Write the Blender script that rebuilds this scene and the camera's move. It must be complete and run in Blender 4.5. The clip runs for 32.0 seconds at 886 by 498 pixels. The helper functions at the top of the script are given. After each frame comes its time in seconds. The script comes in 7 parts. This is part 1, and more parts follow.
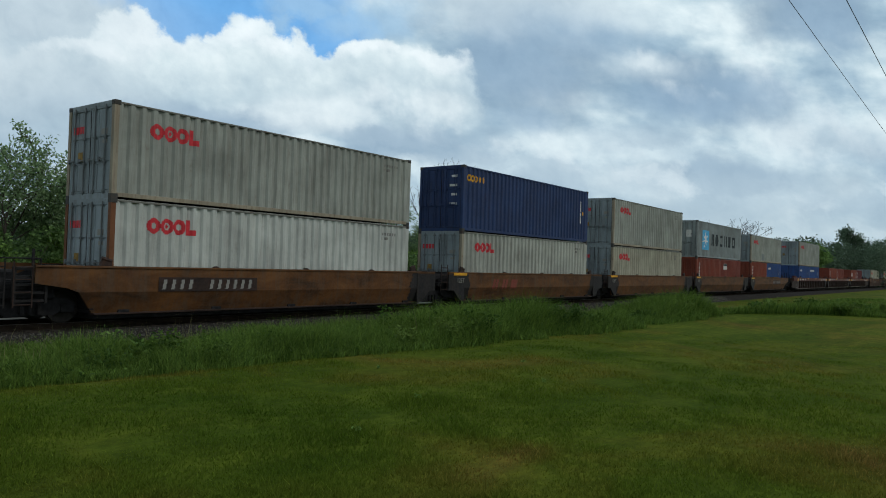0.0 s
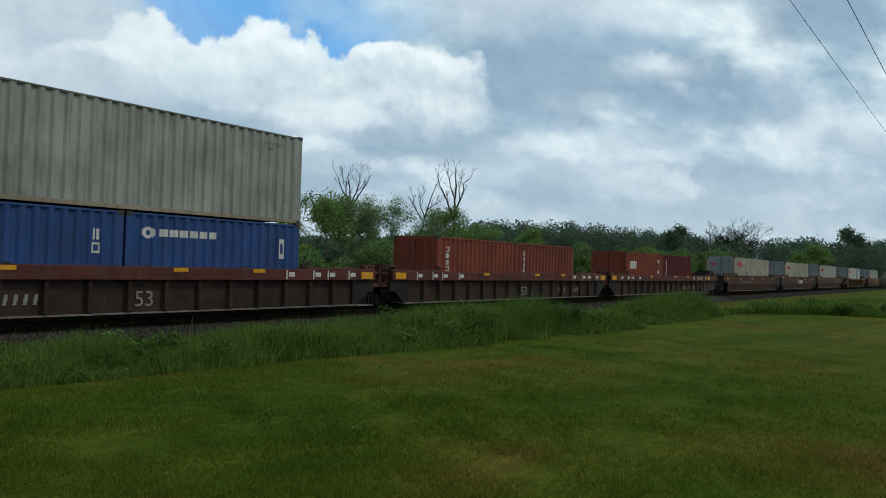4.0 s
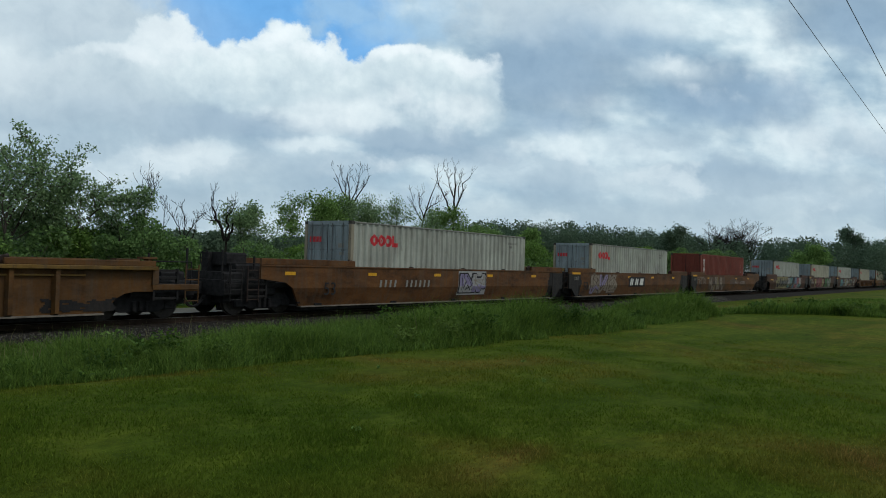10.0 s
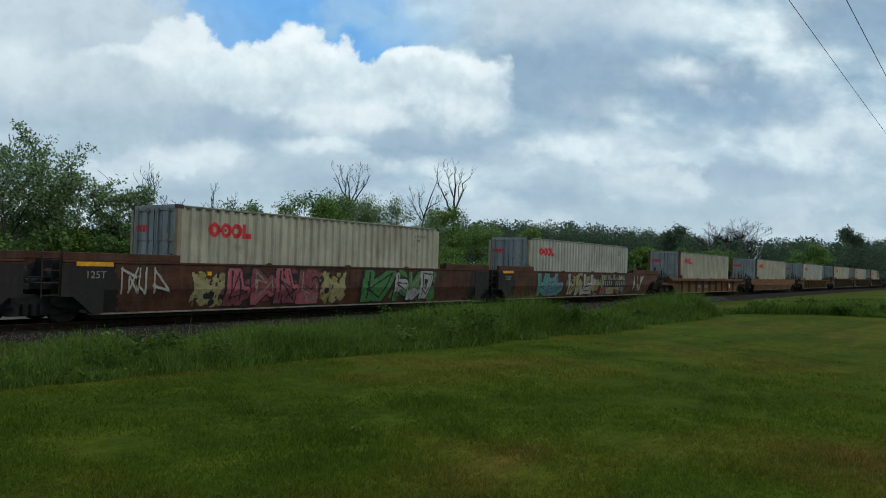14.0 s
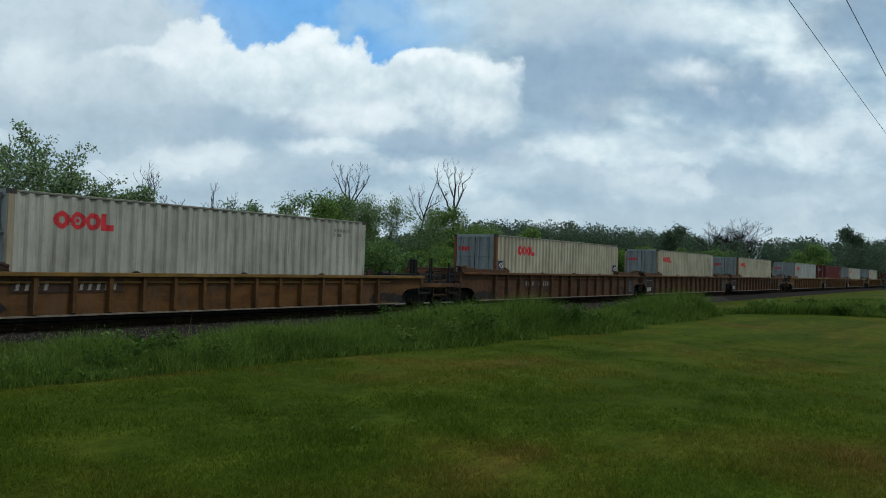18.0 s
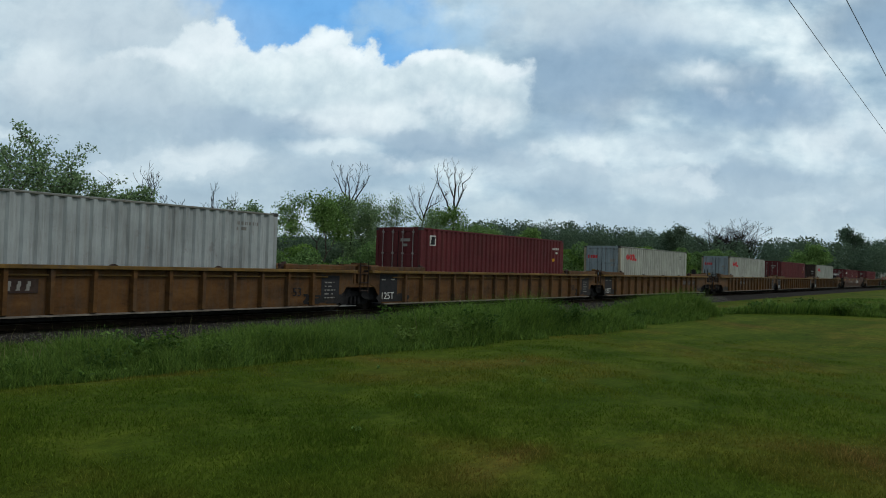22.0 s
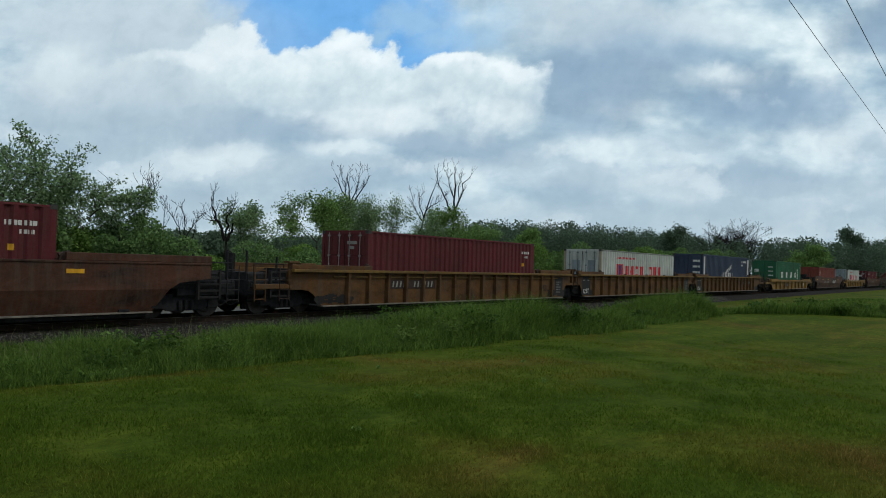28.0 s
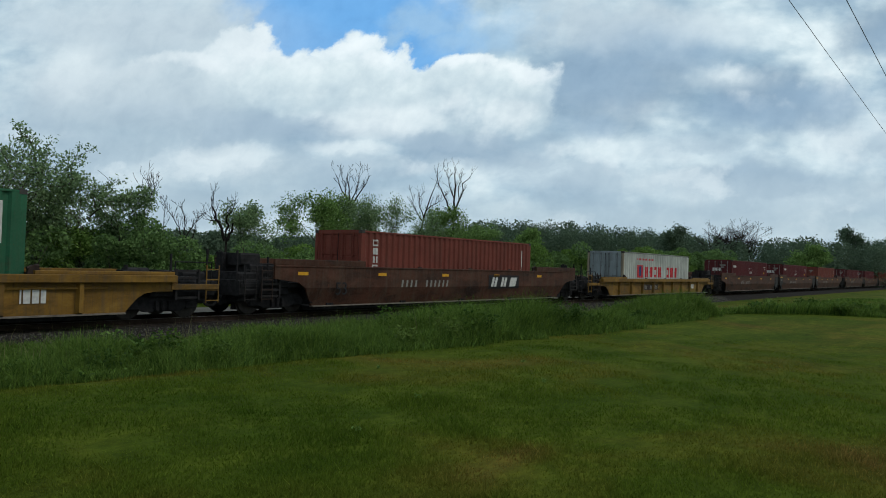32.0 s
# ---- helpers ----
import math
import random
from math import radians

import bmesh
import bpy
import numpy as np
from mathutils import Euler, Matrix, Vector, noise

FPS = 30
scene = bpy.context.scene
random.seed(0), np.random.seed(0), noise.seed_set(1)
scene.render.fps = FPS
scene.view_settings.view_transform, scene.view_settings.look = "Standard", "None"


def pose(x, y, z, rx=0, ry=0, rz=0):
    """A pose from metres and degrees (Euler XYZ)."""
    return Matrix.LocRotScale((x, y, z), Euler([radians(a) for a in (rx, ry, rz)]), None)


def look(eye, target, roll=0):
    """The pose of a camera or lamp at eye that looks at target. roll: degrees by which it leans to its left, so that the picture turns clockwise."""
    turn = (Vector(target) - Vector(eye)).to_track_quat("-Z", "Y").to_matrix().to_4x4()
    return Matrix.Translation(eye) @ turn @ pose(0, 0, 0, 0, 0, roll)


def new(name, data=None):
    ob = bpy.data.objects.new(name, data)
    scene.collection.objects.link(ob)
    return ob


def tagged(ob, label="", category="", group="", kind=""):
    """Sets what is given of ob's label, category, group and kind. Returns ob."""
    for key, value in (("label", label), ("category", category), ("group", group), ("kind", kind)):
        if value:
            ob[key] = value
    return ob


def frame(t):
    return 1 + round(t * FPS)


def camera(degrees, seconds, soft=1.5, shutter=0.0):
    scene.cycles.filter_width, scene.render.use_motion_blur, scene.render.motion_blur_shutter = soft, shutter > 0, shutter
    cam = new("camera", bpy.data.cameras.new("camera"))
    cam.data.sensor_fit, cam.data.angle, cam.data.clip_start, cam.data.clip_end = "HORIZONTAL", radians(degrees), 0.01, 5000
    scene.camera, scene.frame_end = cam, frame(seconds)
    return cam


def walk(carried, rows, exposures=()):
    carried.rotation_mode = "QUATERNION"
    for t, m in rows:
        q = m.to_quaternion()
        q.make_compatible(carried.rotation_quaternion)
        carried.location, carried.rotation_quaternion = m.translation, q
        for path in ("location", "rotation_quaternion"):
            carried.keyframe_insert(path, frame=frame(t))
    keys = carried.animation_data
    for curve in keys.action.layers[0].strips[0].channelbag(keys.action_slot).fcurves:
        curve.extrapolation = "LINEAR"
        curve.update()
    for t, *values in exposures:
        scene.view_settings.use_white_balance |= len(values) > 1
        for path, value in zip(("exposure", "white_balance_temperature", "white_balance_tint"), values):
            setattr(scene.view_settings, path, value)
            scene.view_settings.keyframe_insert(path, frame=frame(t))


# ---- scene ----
# ---- camera ----
cam = camera(62.42, 32.0, soft=1.0)
EYE = (0.0, 0.0, 1.79)


def aim(dx=0.0):
    """The hand-held camera's pose, dx degrees turned to its right."""
    a, b = radians(52.967 + dx), radians(1.184)
    return look(EYE, (EYE[0] + math.sin(a) * math.cos(b), EYE[1] + math.cos(a) * math.cos(b), EYE[2] + math.sin(b)), 1.80)


# the picture settles in the first seconds, then stands still
walk(cam, [(0, aim(0.0)), (1.0, aim(-0.12)), (3.5, aim(-0.07)), (6.0, aim(-0.01)), (9.0, aim(0)), (32.0, aim(0))])

# ---- light ----
SUN_AZ, SUN_EL = radians(152), radians(50)
world = bpy.data.worlds.new("sky")
scene.world = world
world.use_nodes = True
wn, wl = world.node_tree.nodes, world.node_tree.links
wn.clear()
sky = wn.new("ShaderNodeTexSky")
sky.sky_type, sky.sun_disc = "NISHITA", False
sky.sun_elevation, sky.sun_rotation = SUN_EL, SUN_AZ
sky.air_density, sky.dust_density = 1.0, 2.0
w_dir = wn.new("ShaderNodeTexCoord")
w_noise = wn.new("ShaderNodeTexNoise")
w_noise.inputs["Scale"].default_value, w_noise.inputs["Detail"].default_value = 3.0, 5.0
w_ramp = wn.new("ShaderNodeValToRGB")
w_ramp.color_ramp.elements[0].position, w_ramp.color_ramp.elements[1].position = 0.12, 0.34
w_mix = wn.new("ShaderNodeMix")
w_mix.data_type = "RGBA"
w_bg = wn.new("ShaderNodeBackground")
w_bg.inputs["Strength"].default_value = 0.085
w_out = wn.new("ShaderNodeOutputWorld")
wl.new(w_dir.outputs["Generated"], w_noise.inputs["Vector"])
wl.new(w_noise.outputs["Fac"], w_ramp.inputs["Fac"])
wl.new(w_ramp.outputs["Color"], w_mix.inputs["Factor"])
wl.new(sky.outputs["Color"], w_mix.inputs["A"])
w_mix.inputs["B"].default_value = (5.4, 6.3, 6.8, 1)  # cloud cover, in the sky's units
wl.new(w_mix.outputs["Result"], w_bg.inputs["Color"])
wl.new(w_bg.outputs["Background"], w_out.inputs["Surface"])

sun = new("sun", bpy.data.lights.new("sun", "SUN"))
sun.data.energy, sun.data.angle, sun.data.color = 1.0, radians(12), (1.0, 0.95, 0.88)
sun.matrix_world = look((-math.sin(SUN_AZ) * -50, -math.cos(SUN_AZ) * -50, 60), (0, 0, 0))
scene.view_settings.exposure = 0.0


# ---- materials ----
def nodes(name, rough=0.7, metal=0.0):
    m = bpy.data.materials.new(name)
    m.use_nodes = True
    b = m.node_tree.nodes["Principled BSDF"]
    b.inputs["Roughness"].default_value, b.inputs["Metallic"].default_value = rough, metal
    return m, m.node_tree.nodes, m.node_tree.links, b


def noise_node(n, l, vector, scale, detail=4.0, rough=0.55, distort=0.0):
    t = n.new("ShaderNodeTexNoise")
    t.inputs["Scale"].default_value, t.inputs["Detail"].default_value = scale, detail
    t.inputs["Roughness"].default_value, t.inputs["Distortion"].default_value = rough, distort
    l.new(vector, t.inputs["Vector"])
    return t.outputs["Fac"]


def ramp(n, l, fac, *stops):
    r = n.new("ShaderNodeValToRGB")
    e = r.color_ramp.elements
    while len(e) < len(stops):
        e.new(0.5)
    for k, (p, c) in zip(e, stops):
        k.position, k.color = p, (*c, 1) if len(c) == 3 else c
    l.new(fac, r.inputs["Fac"])
    return r.outputs["Color"]


def blend(n, l, fac, a, b, how="MIX"):
    m = n.new("ShaderNodeMix")
    m.data_type, m.blend_type = "RGBA", how
    for sock, v in ((m.inputs["Factor"], fac), (m.inputs["A"], a), (m.inputs["B"], b)):
        if isinstance(v, (int, float)):
            sock.default_value = v
        elif isinstance(v, tuple):
            sock.default_value = (*v, 1)
        else:
            l.new(v, sock)
    return m.outputs["Result"]


def mapped(n, l, scale=(1, 1, 1), coords="Object"):
    t, m = n.new("ShaderNodeTexCoord"), n.new("ShaderNodeMapping")
    m.inputs["Scale"].default_value = scale
    l.new(t.outputs[coords], m.inputs["Vector"])
    return m.outputs["Vector"]


def bump(n, l, b, height, strength=0.3, distance=0.02):
    k = n.new("ShaderNodeBump")
    k.inputs["Strength"].default_value, k.inputs["Distance"].default_value = strength, distance
    l.new(height, k.inputs["Height"])
    l.new(k.outputs["Normal"], b.inputs["Normal"])


BLACK, WHITE = (0, 0, 0), (1, 1, 1)


def paint(name, color, dirt=(0.075, 0.055, 0.038), amount=0.5, rust=0.25, rough=0.66, wear=0.0):
    """Weathered paint on steel: fading, rain streaks down the sides, thin runs, specks and patches of rust."""
    m, n, l, b = nodes(name, rough)
    o = n.new("ShaderNodeObjectInfo")
    off = n.new("ShaderNodeVectorMath")
    off.operation = "MULTIPLY_ADD"
    tc = n.new("ShaderNodeTexCoord")
    cmb = n.new("ShaderNodeCombineXYZ")
    for k in range(3):
        l.new(o.outputs["Random"], cmb.inputs[k])
    off.inputs[1].default_value = (37, 19, 23)
    l.new(cmb.outputs["Vector"], off.inputs[0])
    l.new(tc.outputs["Object"], off.inputs[2])
    v = off.outputs["Vector"]

    def stretched(sx, sz):
        q = n.new("ShaderNodeMapping")
        q.inputs["Scale"].default_value = (sx, sx, sz)
        l.new(v, q.inputs["Vector"])
        return q.outputs["Vector"]
    fade = noise_node(n, l, v, 0.7, 5, 0.6)
    base = ramp(n, l, fade, (0.3, tuple(c * 0.74 for c in color)), (0.7, tuple(min(1, c * 1.16) for c in color)))
    if wear:
        # patches of older and newer paint, soot and bare scuffs
        q = noise_node(n, l, stretched(0.5, 1.3), 1.5, 7, 0.68, 0.4)
        base = blend(n, l, ramp(n, l, q, (0.34, (wear,) * 3), (0.50, BLACK)), base, tuple(c * 0.28 + 0.002 for c in color))
        base = blend(n, l, ramp(n, l, q, (0.52, BLACK), (0.66, (wear * 0.8,) * 3)), base, (color[0] * 1.55, color[1] * 1.65, color[2] * 1.9))
        q = noise_node(n, l, stretched(0.9, 2.6), 3.2, 8, 0.75)
        base = blend(n, l, ramp(n, l, q, (0.62, BLACK), (0.72, (wear * 0.5,) * 3)), base, tuple(c * 1.7 + 0.008 for c in color))
    s = noise_node(n, l, stretched(3.2, 0.35), 1.6, 6, 0.65)
    s = ramp(n, l, s, (0.46, BLACK), (0.78, (amount,) * 3))
    base = blend(n, l, s, base, dirt)
    t = noise_node(n, l, stretched(16, 0.7), 1.3, 4, 0.6)
    t = ramp(n, l, t, (0.58, BLACK), (0.74, (amount * 0.7,) * 3))
    base = blend(n, l, t, base, tuple(c * 0.6 for c in dirt))
    r = noise_node(n, l, v, 5.0, 8, 0.7)
    r = ramp(n, l, r, (0.60, BLACK), (0.68, (rust,) * 3))
    base = blend(n, l, r, base, (0.13, 0.045, 0.016))
    p = noise_node(n, l, stretched(1.6, 0.8), 1.1, 7, 0.7)
    p = ramp(n, l, p, (0.62, BLACK), (0.70, (rust * 1.4,) * 3))
    base = blend(n, l, p, base, (0.075, 0.030, 0.014))
    l.new(base, b.inputs["Base Color"])
    g = noise_node(n, l, v, 14, 5)
    l.new(ramp(n, l, g, (0.3, (rough - 0.1,) * 3), (0.7, (min(1, rough + 0.2),) * 3)), b.inputs["Roughness"])
    b.inputs["Specular IOR Level"].default_value = 0.25
    bump(n, l, b, g, 0.15, 0.01)
    return m


def plain(name, color, rough=0.7, metal=0.0, var=0.25, scale=6.0, spec=0.2):
    m, n, l, b = nodes(name, rough, metal)
    b.inputs["Specular IOR Level"].default_value = spec
    v = mapped(n, l)
    f = noise_node(n, l, v, scale, 6, 0.6)
    l.new(ramp(n, l, f, (0.3, tuple(c * (1 - var) for c in color)), (0.7, tuple(c * (1 + var) for c in color))), b.inputs["Base Color"])
    bump(n, l, b, f, 0.2, 0.01)
    return m


CREAM = paint("cream_container_paint", (0.365, 0.355, 0.275), rust=0.25)
OFFWHITE = paint("off_white_container_paint", (0.355, 0.37, 0.325), amount=0.55, rust=0.2)
SILVER = paint("silver_grey_container_paint", (0.32, 0.35, 0.35), amount=0.45, rust=0.2)
GREY = paint("grey_container_paint", (0.30, 0.32, 0.285), rust=0.2)
PALE = paint("white_container_paint", (0.45, 0.475, 0.44), amount=0.35, rust=0.15)
BLUEGREY = paint("door_grey_blue", (0.235, 0.285, 0.305), amount=0.45)
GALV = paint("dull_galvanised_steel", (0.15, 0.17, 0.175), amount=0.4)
SLATE = paint("grey_blue_container_paint", (0.235, 0.27, 0.27))
NAVY = paint("navy_container_paint", (0.020, 0.042, 0.115), amount=0.25, rust=0.15)
BLUE = paint("blue_container_paint", (0.022, 0.065, 0.20), amount=0.3, rust=0.15)
INDIGO = paint("dark_slate_blue_container_paint", (0.035, 0.05, 0.085), amount=0.25, rust=0.1)
RUSTRED = paint("red_oxide_container_paint", (0.168, 0.040, 0.027), amount=0.35)
BRICK = paint("orange_red_container_paint", (0.20, 0.046, 0.026), amount=0.35)
MAROON = paint("maroon_container_paint", (0.095, 0.014, 0.017), amount=0.3)
GREEN = paint("green_container_paint", (0.020, 0.11, 0.055), amount=0.3)
W_ORANGE = paint("orange_brown_well_paint", (0.100, 0.040, 0.010), amount=0.8, rust=0.4, wear=0.9)
W_BROWN = paint("brown_well_paint", (0.060, 0.022, 0.011), amount=0.8, rust=0.35, wear=1.0)
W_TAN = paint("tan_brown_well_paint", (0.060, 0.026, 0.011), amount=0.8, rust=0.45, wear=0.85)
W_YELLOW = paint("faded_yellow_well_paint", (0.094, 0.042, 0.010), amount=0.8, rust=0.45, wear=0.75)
W_AMBER = paint("amber_orange_well_paint", (0.130, 0.057, 0.011), amount=0.45, rust=0.3, wear=0.45)
W_BRIGHT = paint("yellow_well_paint", (0.195, 0.105, 0.016), amount=0.8, rust=0.35, wear=0.75)
W_RED = paint("dark_red_well_paint", (0.090, 0.024, 0.018), amount=0.8, rust=0.35, wear=0.75)
DARKEND = paint("grimy_dark_end_paint", (0.014, 0.0132, 0.0138), amount=0.25, rust=0.10, wear=0.0)
W_CHORD = paint("lighter_yellow_chord_paint", (0.150, 0.085, 0.018), amount=0.8, rust=0.45, wear=0.75)
W_DARK = paint("dark_brown_well_paint", (0.032, 0.018, 0.014), amount=0.4, rust=0.3, wear=0.75)
WIRE = plain("weathered_grey_wire", (0.075, 0.078, 0.082), 0.7)
BLACKSTEEL = plain("grimy_black_steel", (0.020, 0.0195, 0.0205), 0.9, var=0.5, spec=0.12)
TREAD = plain("worn_wheel_steel", (0.034, 0.029, 0.026), 0.6, var=0.45, spec=0.25)
# rail, sleeper and bed colours are darkened to hold the shade under the train
RAILSTEEL = plain("rusty_rail_steel", (0.030, 0.021, 0.016), 0.85, 0, 0.4, spec=0.08)
RAILHEAD = plain("polished_rail_head", (0.16, 0.155, 0.15), 0.45, 0.8, 0.1)
TIEWOOD = plain("creosoted_sleeper_wood", (0.034, 0.029, 0.025), 0.95, 0, 0.4, spec=0.05)
STONE = plain("darkened_ballast_stone", (0.024, 0.022, 0.020), 0.95, 0, 0.5, 14.0, 0.03)
RUSTPOST = paint("rusty_orange_brown_post", (0.150, 0.062, 0.026), (0.09, 0.035, 0.014), 0.7, 0.8)
RUSTEDGE = paint("rust_stained_pale_edge", (0.285, 0.255, 0.19), (0.12, 0.055, 0.022), 0.7, 0.7)
CASTING = paint("dark_scuffed_casting", (0.050, 0.050, 0.046), amount=0.4, rust=0.5)
TOPEDGE = paint("scuffed_grey_edge", (0.155, 0.160, 0.140), (0.05, 0.035, 0.025), 0.7, 0.6)
RED = plain("faded_red_marking", (0.50, 0.035, 0.045), 0.6, 0, 0.25, 9)
MARKWHITE = plain("chalky_white_marking", (0.55, 0.55, 0.52), 0.7, 0, 0.2, 9)
MARKDIM = plain("worn_white_stencil", (0.23, 0.225, 0.205), 0.75, 0, 0.15, 5)
LIPPAINT = plain("pale_lip_edge", (0.17, 0.15, 0.125), 0.8, 0, 0.4, 5)
MARKBLACK = plain("black_marking", (0.02, 0.02, 0.022), 0.7, 0, 0.3)
STARWHITE = plain("clean_white_marking", (0.72, 0.74, 0.74), 0.6, 0, 0.08, 9)
CHARCOAL = plain("charcoal_marking", (0.035, 0.045, 0.05), 0.7, 0, 0.25)
SKYBLUE = plain("light_blue_marking", (0.10, 0.42, 0.68), 0.6, 0, 0.15)
YELLOW = plain("yellow_reflective_marking", (0.60, 0.30, 0.02), 0.5, 0, 0.25)
FAINT = plain("faint_grey_lettering", (0.17, 0.165, 0.15), 0.7, 0, 0.2, 9)
DIMYELLOW = plain("faded_yellow_marking", (0.24, 0.15, 0.04), 0.7, 0, 0.4, 12)
PALEROD = plain("pale_scuffed_rod_steel", (0.24, 0.215, 0.205), 0.7, 0, 0.3, 12)
MURAL = {
    "green": plain("green_spray_paint", (0.048, 0.15, 0.051), 0.6, 0, 0.3),
    "pink": plain("pink_spray_paint", (0.286, 0.082, 0.102), 0.6, 0, 0.3),
    "rose": plain("dark_rose_spray_paint", (0.150, 0.048, 0.055), 0.6, 0, 0.35),
    "teal": plain("teal_spray_paint", (0.068, 0.204, 0.204), 0.6, 0, 0.3),
    "silver": plain("silver_spray_paint", (0.286, 0.286, 0.286), 0.6, 0, 0.25),
    "sand": plain("sand_spray_paint", (0.245, 0.224, 0.116), 0.6, 0, 0.3),
    "olive": plain("olive_spray_paint", (0.20, 0.17, 0.07), 0.6, 0, 0.4),
    "chalk": plain("chalky_grey_spray_paint", (0.205, 0.175, 0.140), 0.7, 0, 0.5, 7),
    "smoke": plain("thin_brown_spray_paint", (0.085, 0.058, 0.042), 0.7, 0, 0.5, 7),
    "black": MARKBLACK,
    "white": plain("white_spray_paint", (0.30, 0.295, 0.27), 0.7, 0, 0.35, 8),
    "blue": plain("blue_spray_paint", (0.088, 0.156, 0.245), 0.6, 0, 0.3),
    "violet": plain("violet_spray_paint", (0.204, 0.177, 0.286), 0.6, 0, 0.3),
}


# ---- mesh helpers ----
def mesh_of(name, verts, faces, smooth=False):
    me = bpy.data.meshes.new(name)
    me.from_pydata([tuple(v) for v in verts], [], faces)
    me.validate()
    if smooth:
        me.shade_smooth()
    return me


def mesh_np(name, verts, faces):
    """A mesh from arrays: verts (n, 3), faces (m, 3 or 4)."""
    me = bpy.data.meshes.new(name)
    k = faces.shape[1]
    me.vertices.add(len(verts))
    me.vertices.foreach_set("co", np.ascontiguousarray(verts, dtype=np.float32).ravel())
    me.loops.add(faces.size)
    me.loops.foreach_set("vertex_index", np.ascontiguousarray(faces, dtype=np.int32).ravel())
    me.polygons.add(len(faces))
    me.polygons.foreach_set("loop_start", np.arange(0, faces.size, k, dtype=np.int32))
    me.update(calc_edges=True)
    return me


class Shape:
    """Gathers boxes, prisms and tubes into one mesh."""

    def __init__(self):
        self.v, self.f = [], []

    def add(self, verts, faces):
        k = len(self.v)
        self.v += [tuple(q) for q in verts]
        self.f += [tuple(i + k for i in q) for q in faces]
        return self

    def box(self, x0, x1, y0, y1, z0, z1, ch=0.0):
        """A box; ch: a chamfer along its long edges in x."""
        if ch <= 0:
            v = [(x, y, z) for x in (x0, x1) for y in (y0, y1) for z in (z0, z1)]
            return self.add(v, [(0, 1, 3, 2), (4, 6, 7, 5), (0, 4, 5, 1), (2, 3, 7, 6), (0, 2, 6, 4), (1, 5, 7, 3)])
        ring = [(y0 + ch, z0), (y1 - ch, z0), (y1, z0 + ch), (y1, z1 - ch), (y1 - ch, z1), (y0 + ch, z1), (y0, z1 - ch), (y0, z0 + ch)]
        return self.sweep(ring, x0, x1)

    def sweep(self, ring, x0, x1):
        """A closed (y, z) outline drawn out along x."""
        n = len(ring)
        v = [(x0, y, z) for y, z in ring] + [(x1, y, z) for y, z in ring]
        f = [(i, (i + 1) % n, n + (i + 1) % n, n + i) for i in range(n)]
        return self.add(v, f + [tuple(range(n - 1, -1, -1)), tuple(range(n, 2 * n))])

    def prism(self, outline, y0, y1):
        """A closed (x, z) outline drawn out along y."""
        n = len(outline)
        v = [(x, y0, z) for x, z in outline] + [(x, y1, z) for x, z in outline]
        f = [(i, (i + 1) % n, n + (i + 1) % n, n + i) for i in range(n)]
        return self.add(v, f + [tuple(range(n - 1, -1, -1)), tuple(range(n, 2 * n))])

    def tube(self, a, b, r0, r1=None, sides=8):
        a, b = Vector(a), Vector(b)
        r1 = r0 if r1 is None else r1
        d = (b - a).normalized()
        u = d.orthogonal().normalized()
        w = d.cross(u)
        v = []
        for c, r in ((a, r0), (b, r1)):
            for i in range(sides):
                t = 2 * math.pi * i / sides
                v.append(c + (u * math.cos(t) + w * math.sin(t)) * r)
        f = [(i, (i + 1) % sides, sides + (i + 1) % sides, sides + i) for i in range(sides)]
        return self.add(v, f + [tuple(range(sides - 1, -1, -1)), tuple(range(sides, 2 * sides))])

    def bent(self, pts, r, sides=6):
        """One unbroken tube through the points."""
        pts = [Vector(p) for p in pts]
        v, n = [], len(pts)
        for i, p in enumerate(pts):
            d = (pts[min(i + 1, n - 1)] - pts[max(i - 1, 0)]).normalized()
            u = d.orthogonal().normalized() if abs(d.y) > 0.99 else d.cross(Vector((0, 1, 0))).normalized()
            w = d.cross(u)
            v += [p + (u * math.cos(2 * math.pi * k / sides) + w * math.sin(2 * math.pi * k / sides)) * r for k in range(sides)]
        f = [(i * sides + k, i * sides + (k + 1) % sides, (i + 1) * sides + (k + 1) % sides, (i + 1) * sides + k) for i in range(n - 1) for k in range(sides)]
        return self.add(v, f + [tuple(range(sides - 1, -1, -1)), tuple(range((n - 1) * sides, n * sides))])

    def mesh(self, name, smooth=False):
        return mesh_of(name, self.v, self.f, smooth)


MESHES = {}


def kept(key, make):
    """The mesh made once for that key."""
    if key not in MESHES:
        MESHES[key] = make()
    return MESHES[key]


def painted(me, material):
    """The mesh in that material: one copy for each."""
    key = (me.name, material.name)
    if key not in MESHES:
        c = me if not me.materials else me.copy()
        if me.materials:
            c.materials.clear()
        c.materials.append(material)
        MESHES[key] = c
    return MESHES[key]


def part(name, me, material, parent, label="", at=None):
    if isinstance(me, Shape):
        me = me.mesh(name)
    ob = new(name, painted(me, material))
    ob.parent = parent
    if at is not None:
        ob.matrix_local = at
    if label:
        tagged(ob, label)
    return ob


def thing(name, label, category, group="", m=None):
    ob = new(name)
    ob.empty_display_size = 0.2
    if m is not None:
        ob.matrix_world = m
    return tagged(ob, label, category, group)


def structure(name, me, material, label):
    me.materials.append(material)
    return tagged(new(name, me), label, kind="structure")


# ---- the track and the train's run ----
TRACK = 19.67           # the track's centre line, parallel to x; rail tops lie at z = 0
MOVERS = []             # (thing, x at the start, z)


def run(t):
    """Metres that the train has gone, towards -x."""
    u = t / 32
    return t * (22.59982 + 0.14701 * u - 0.56985 * u * u + 0.15028 * u ** 3)


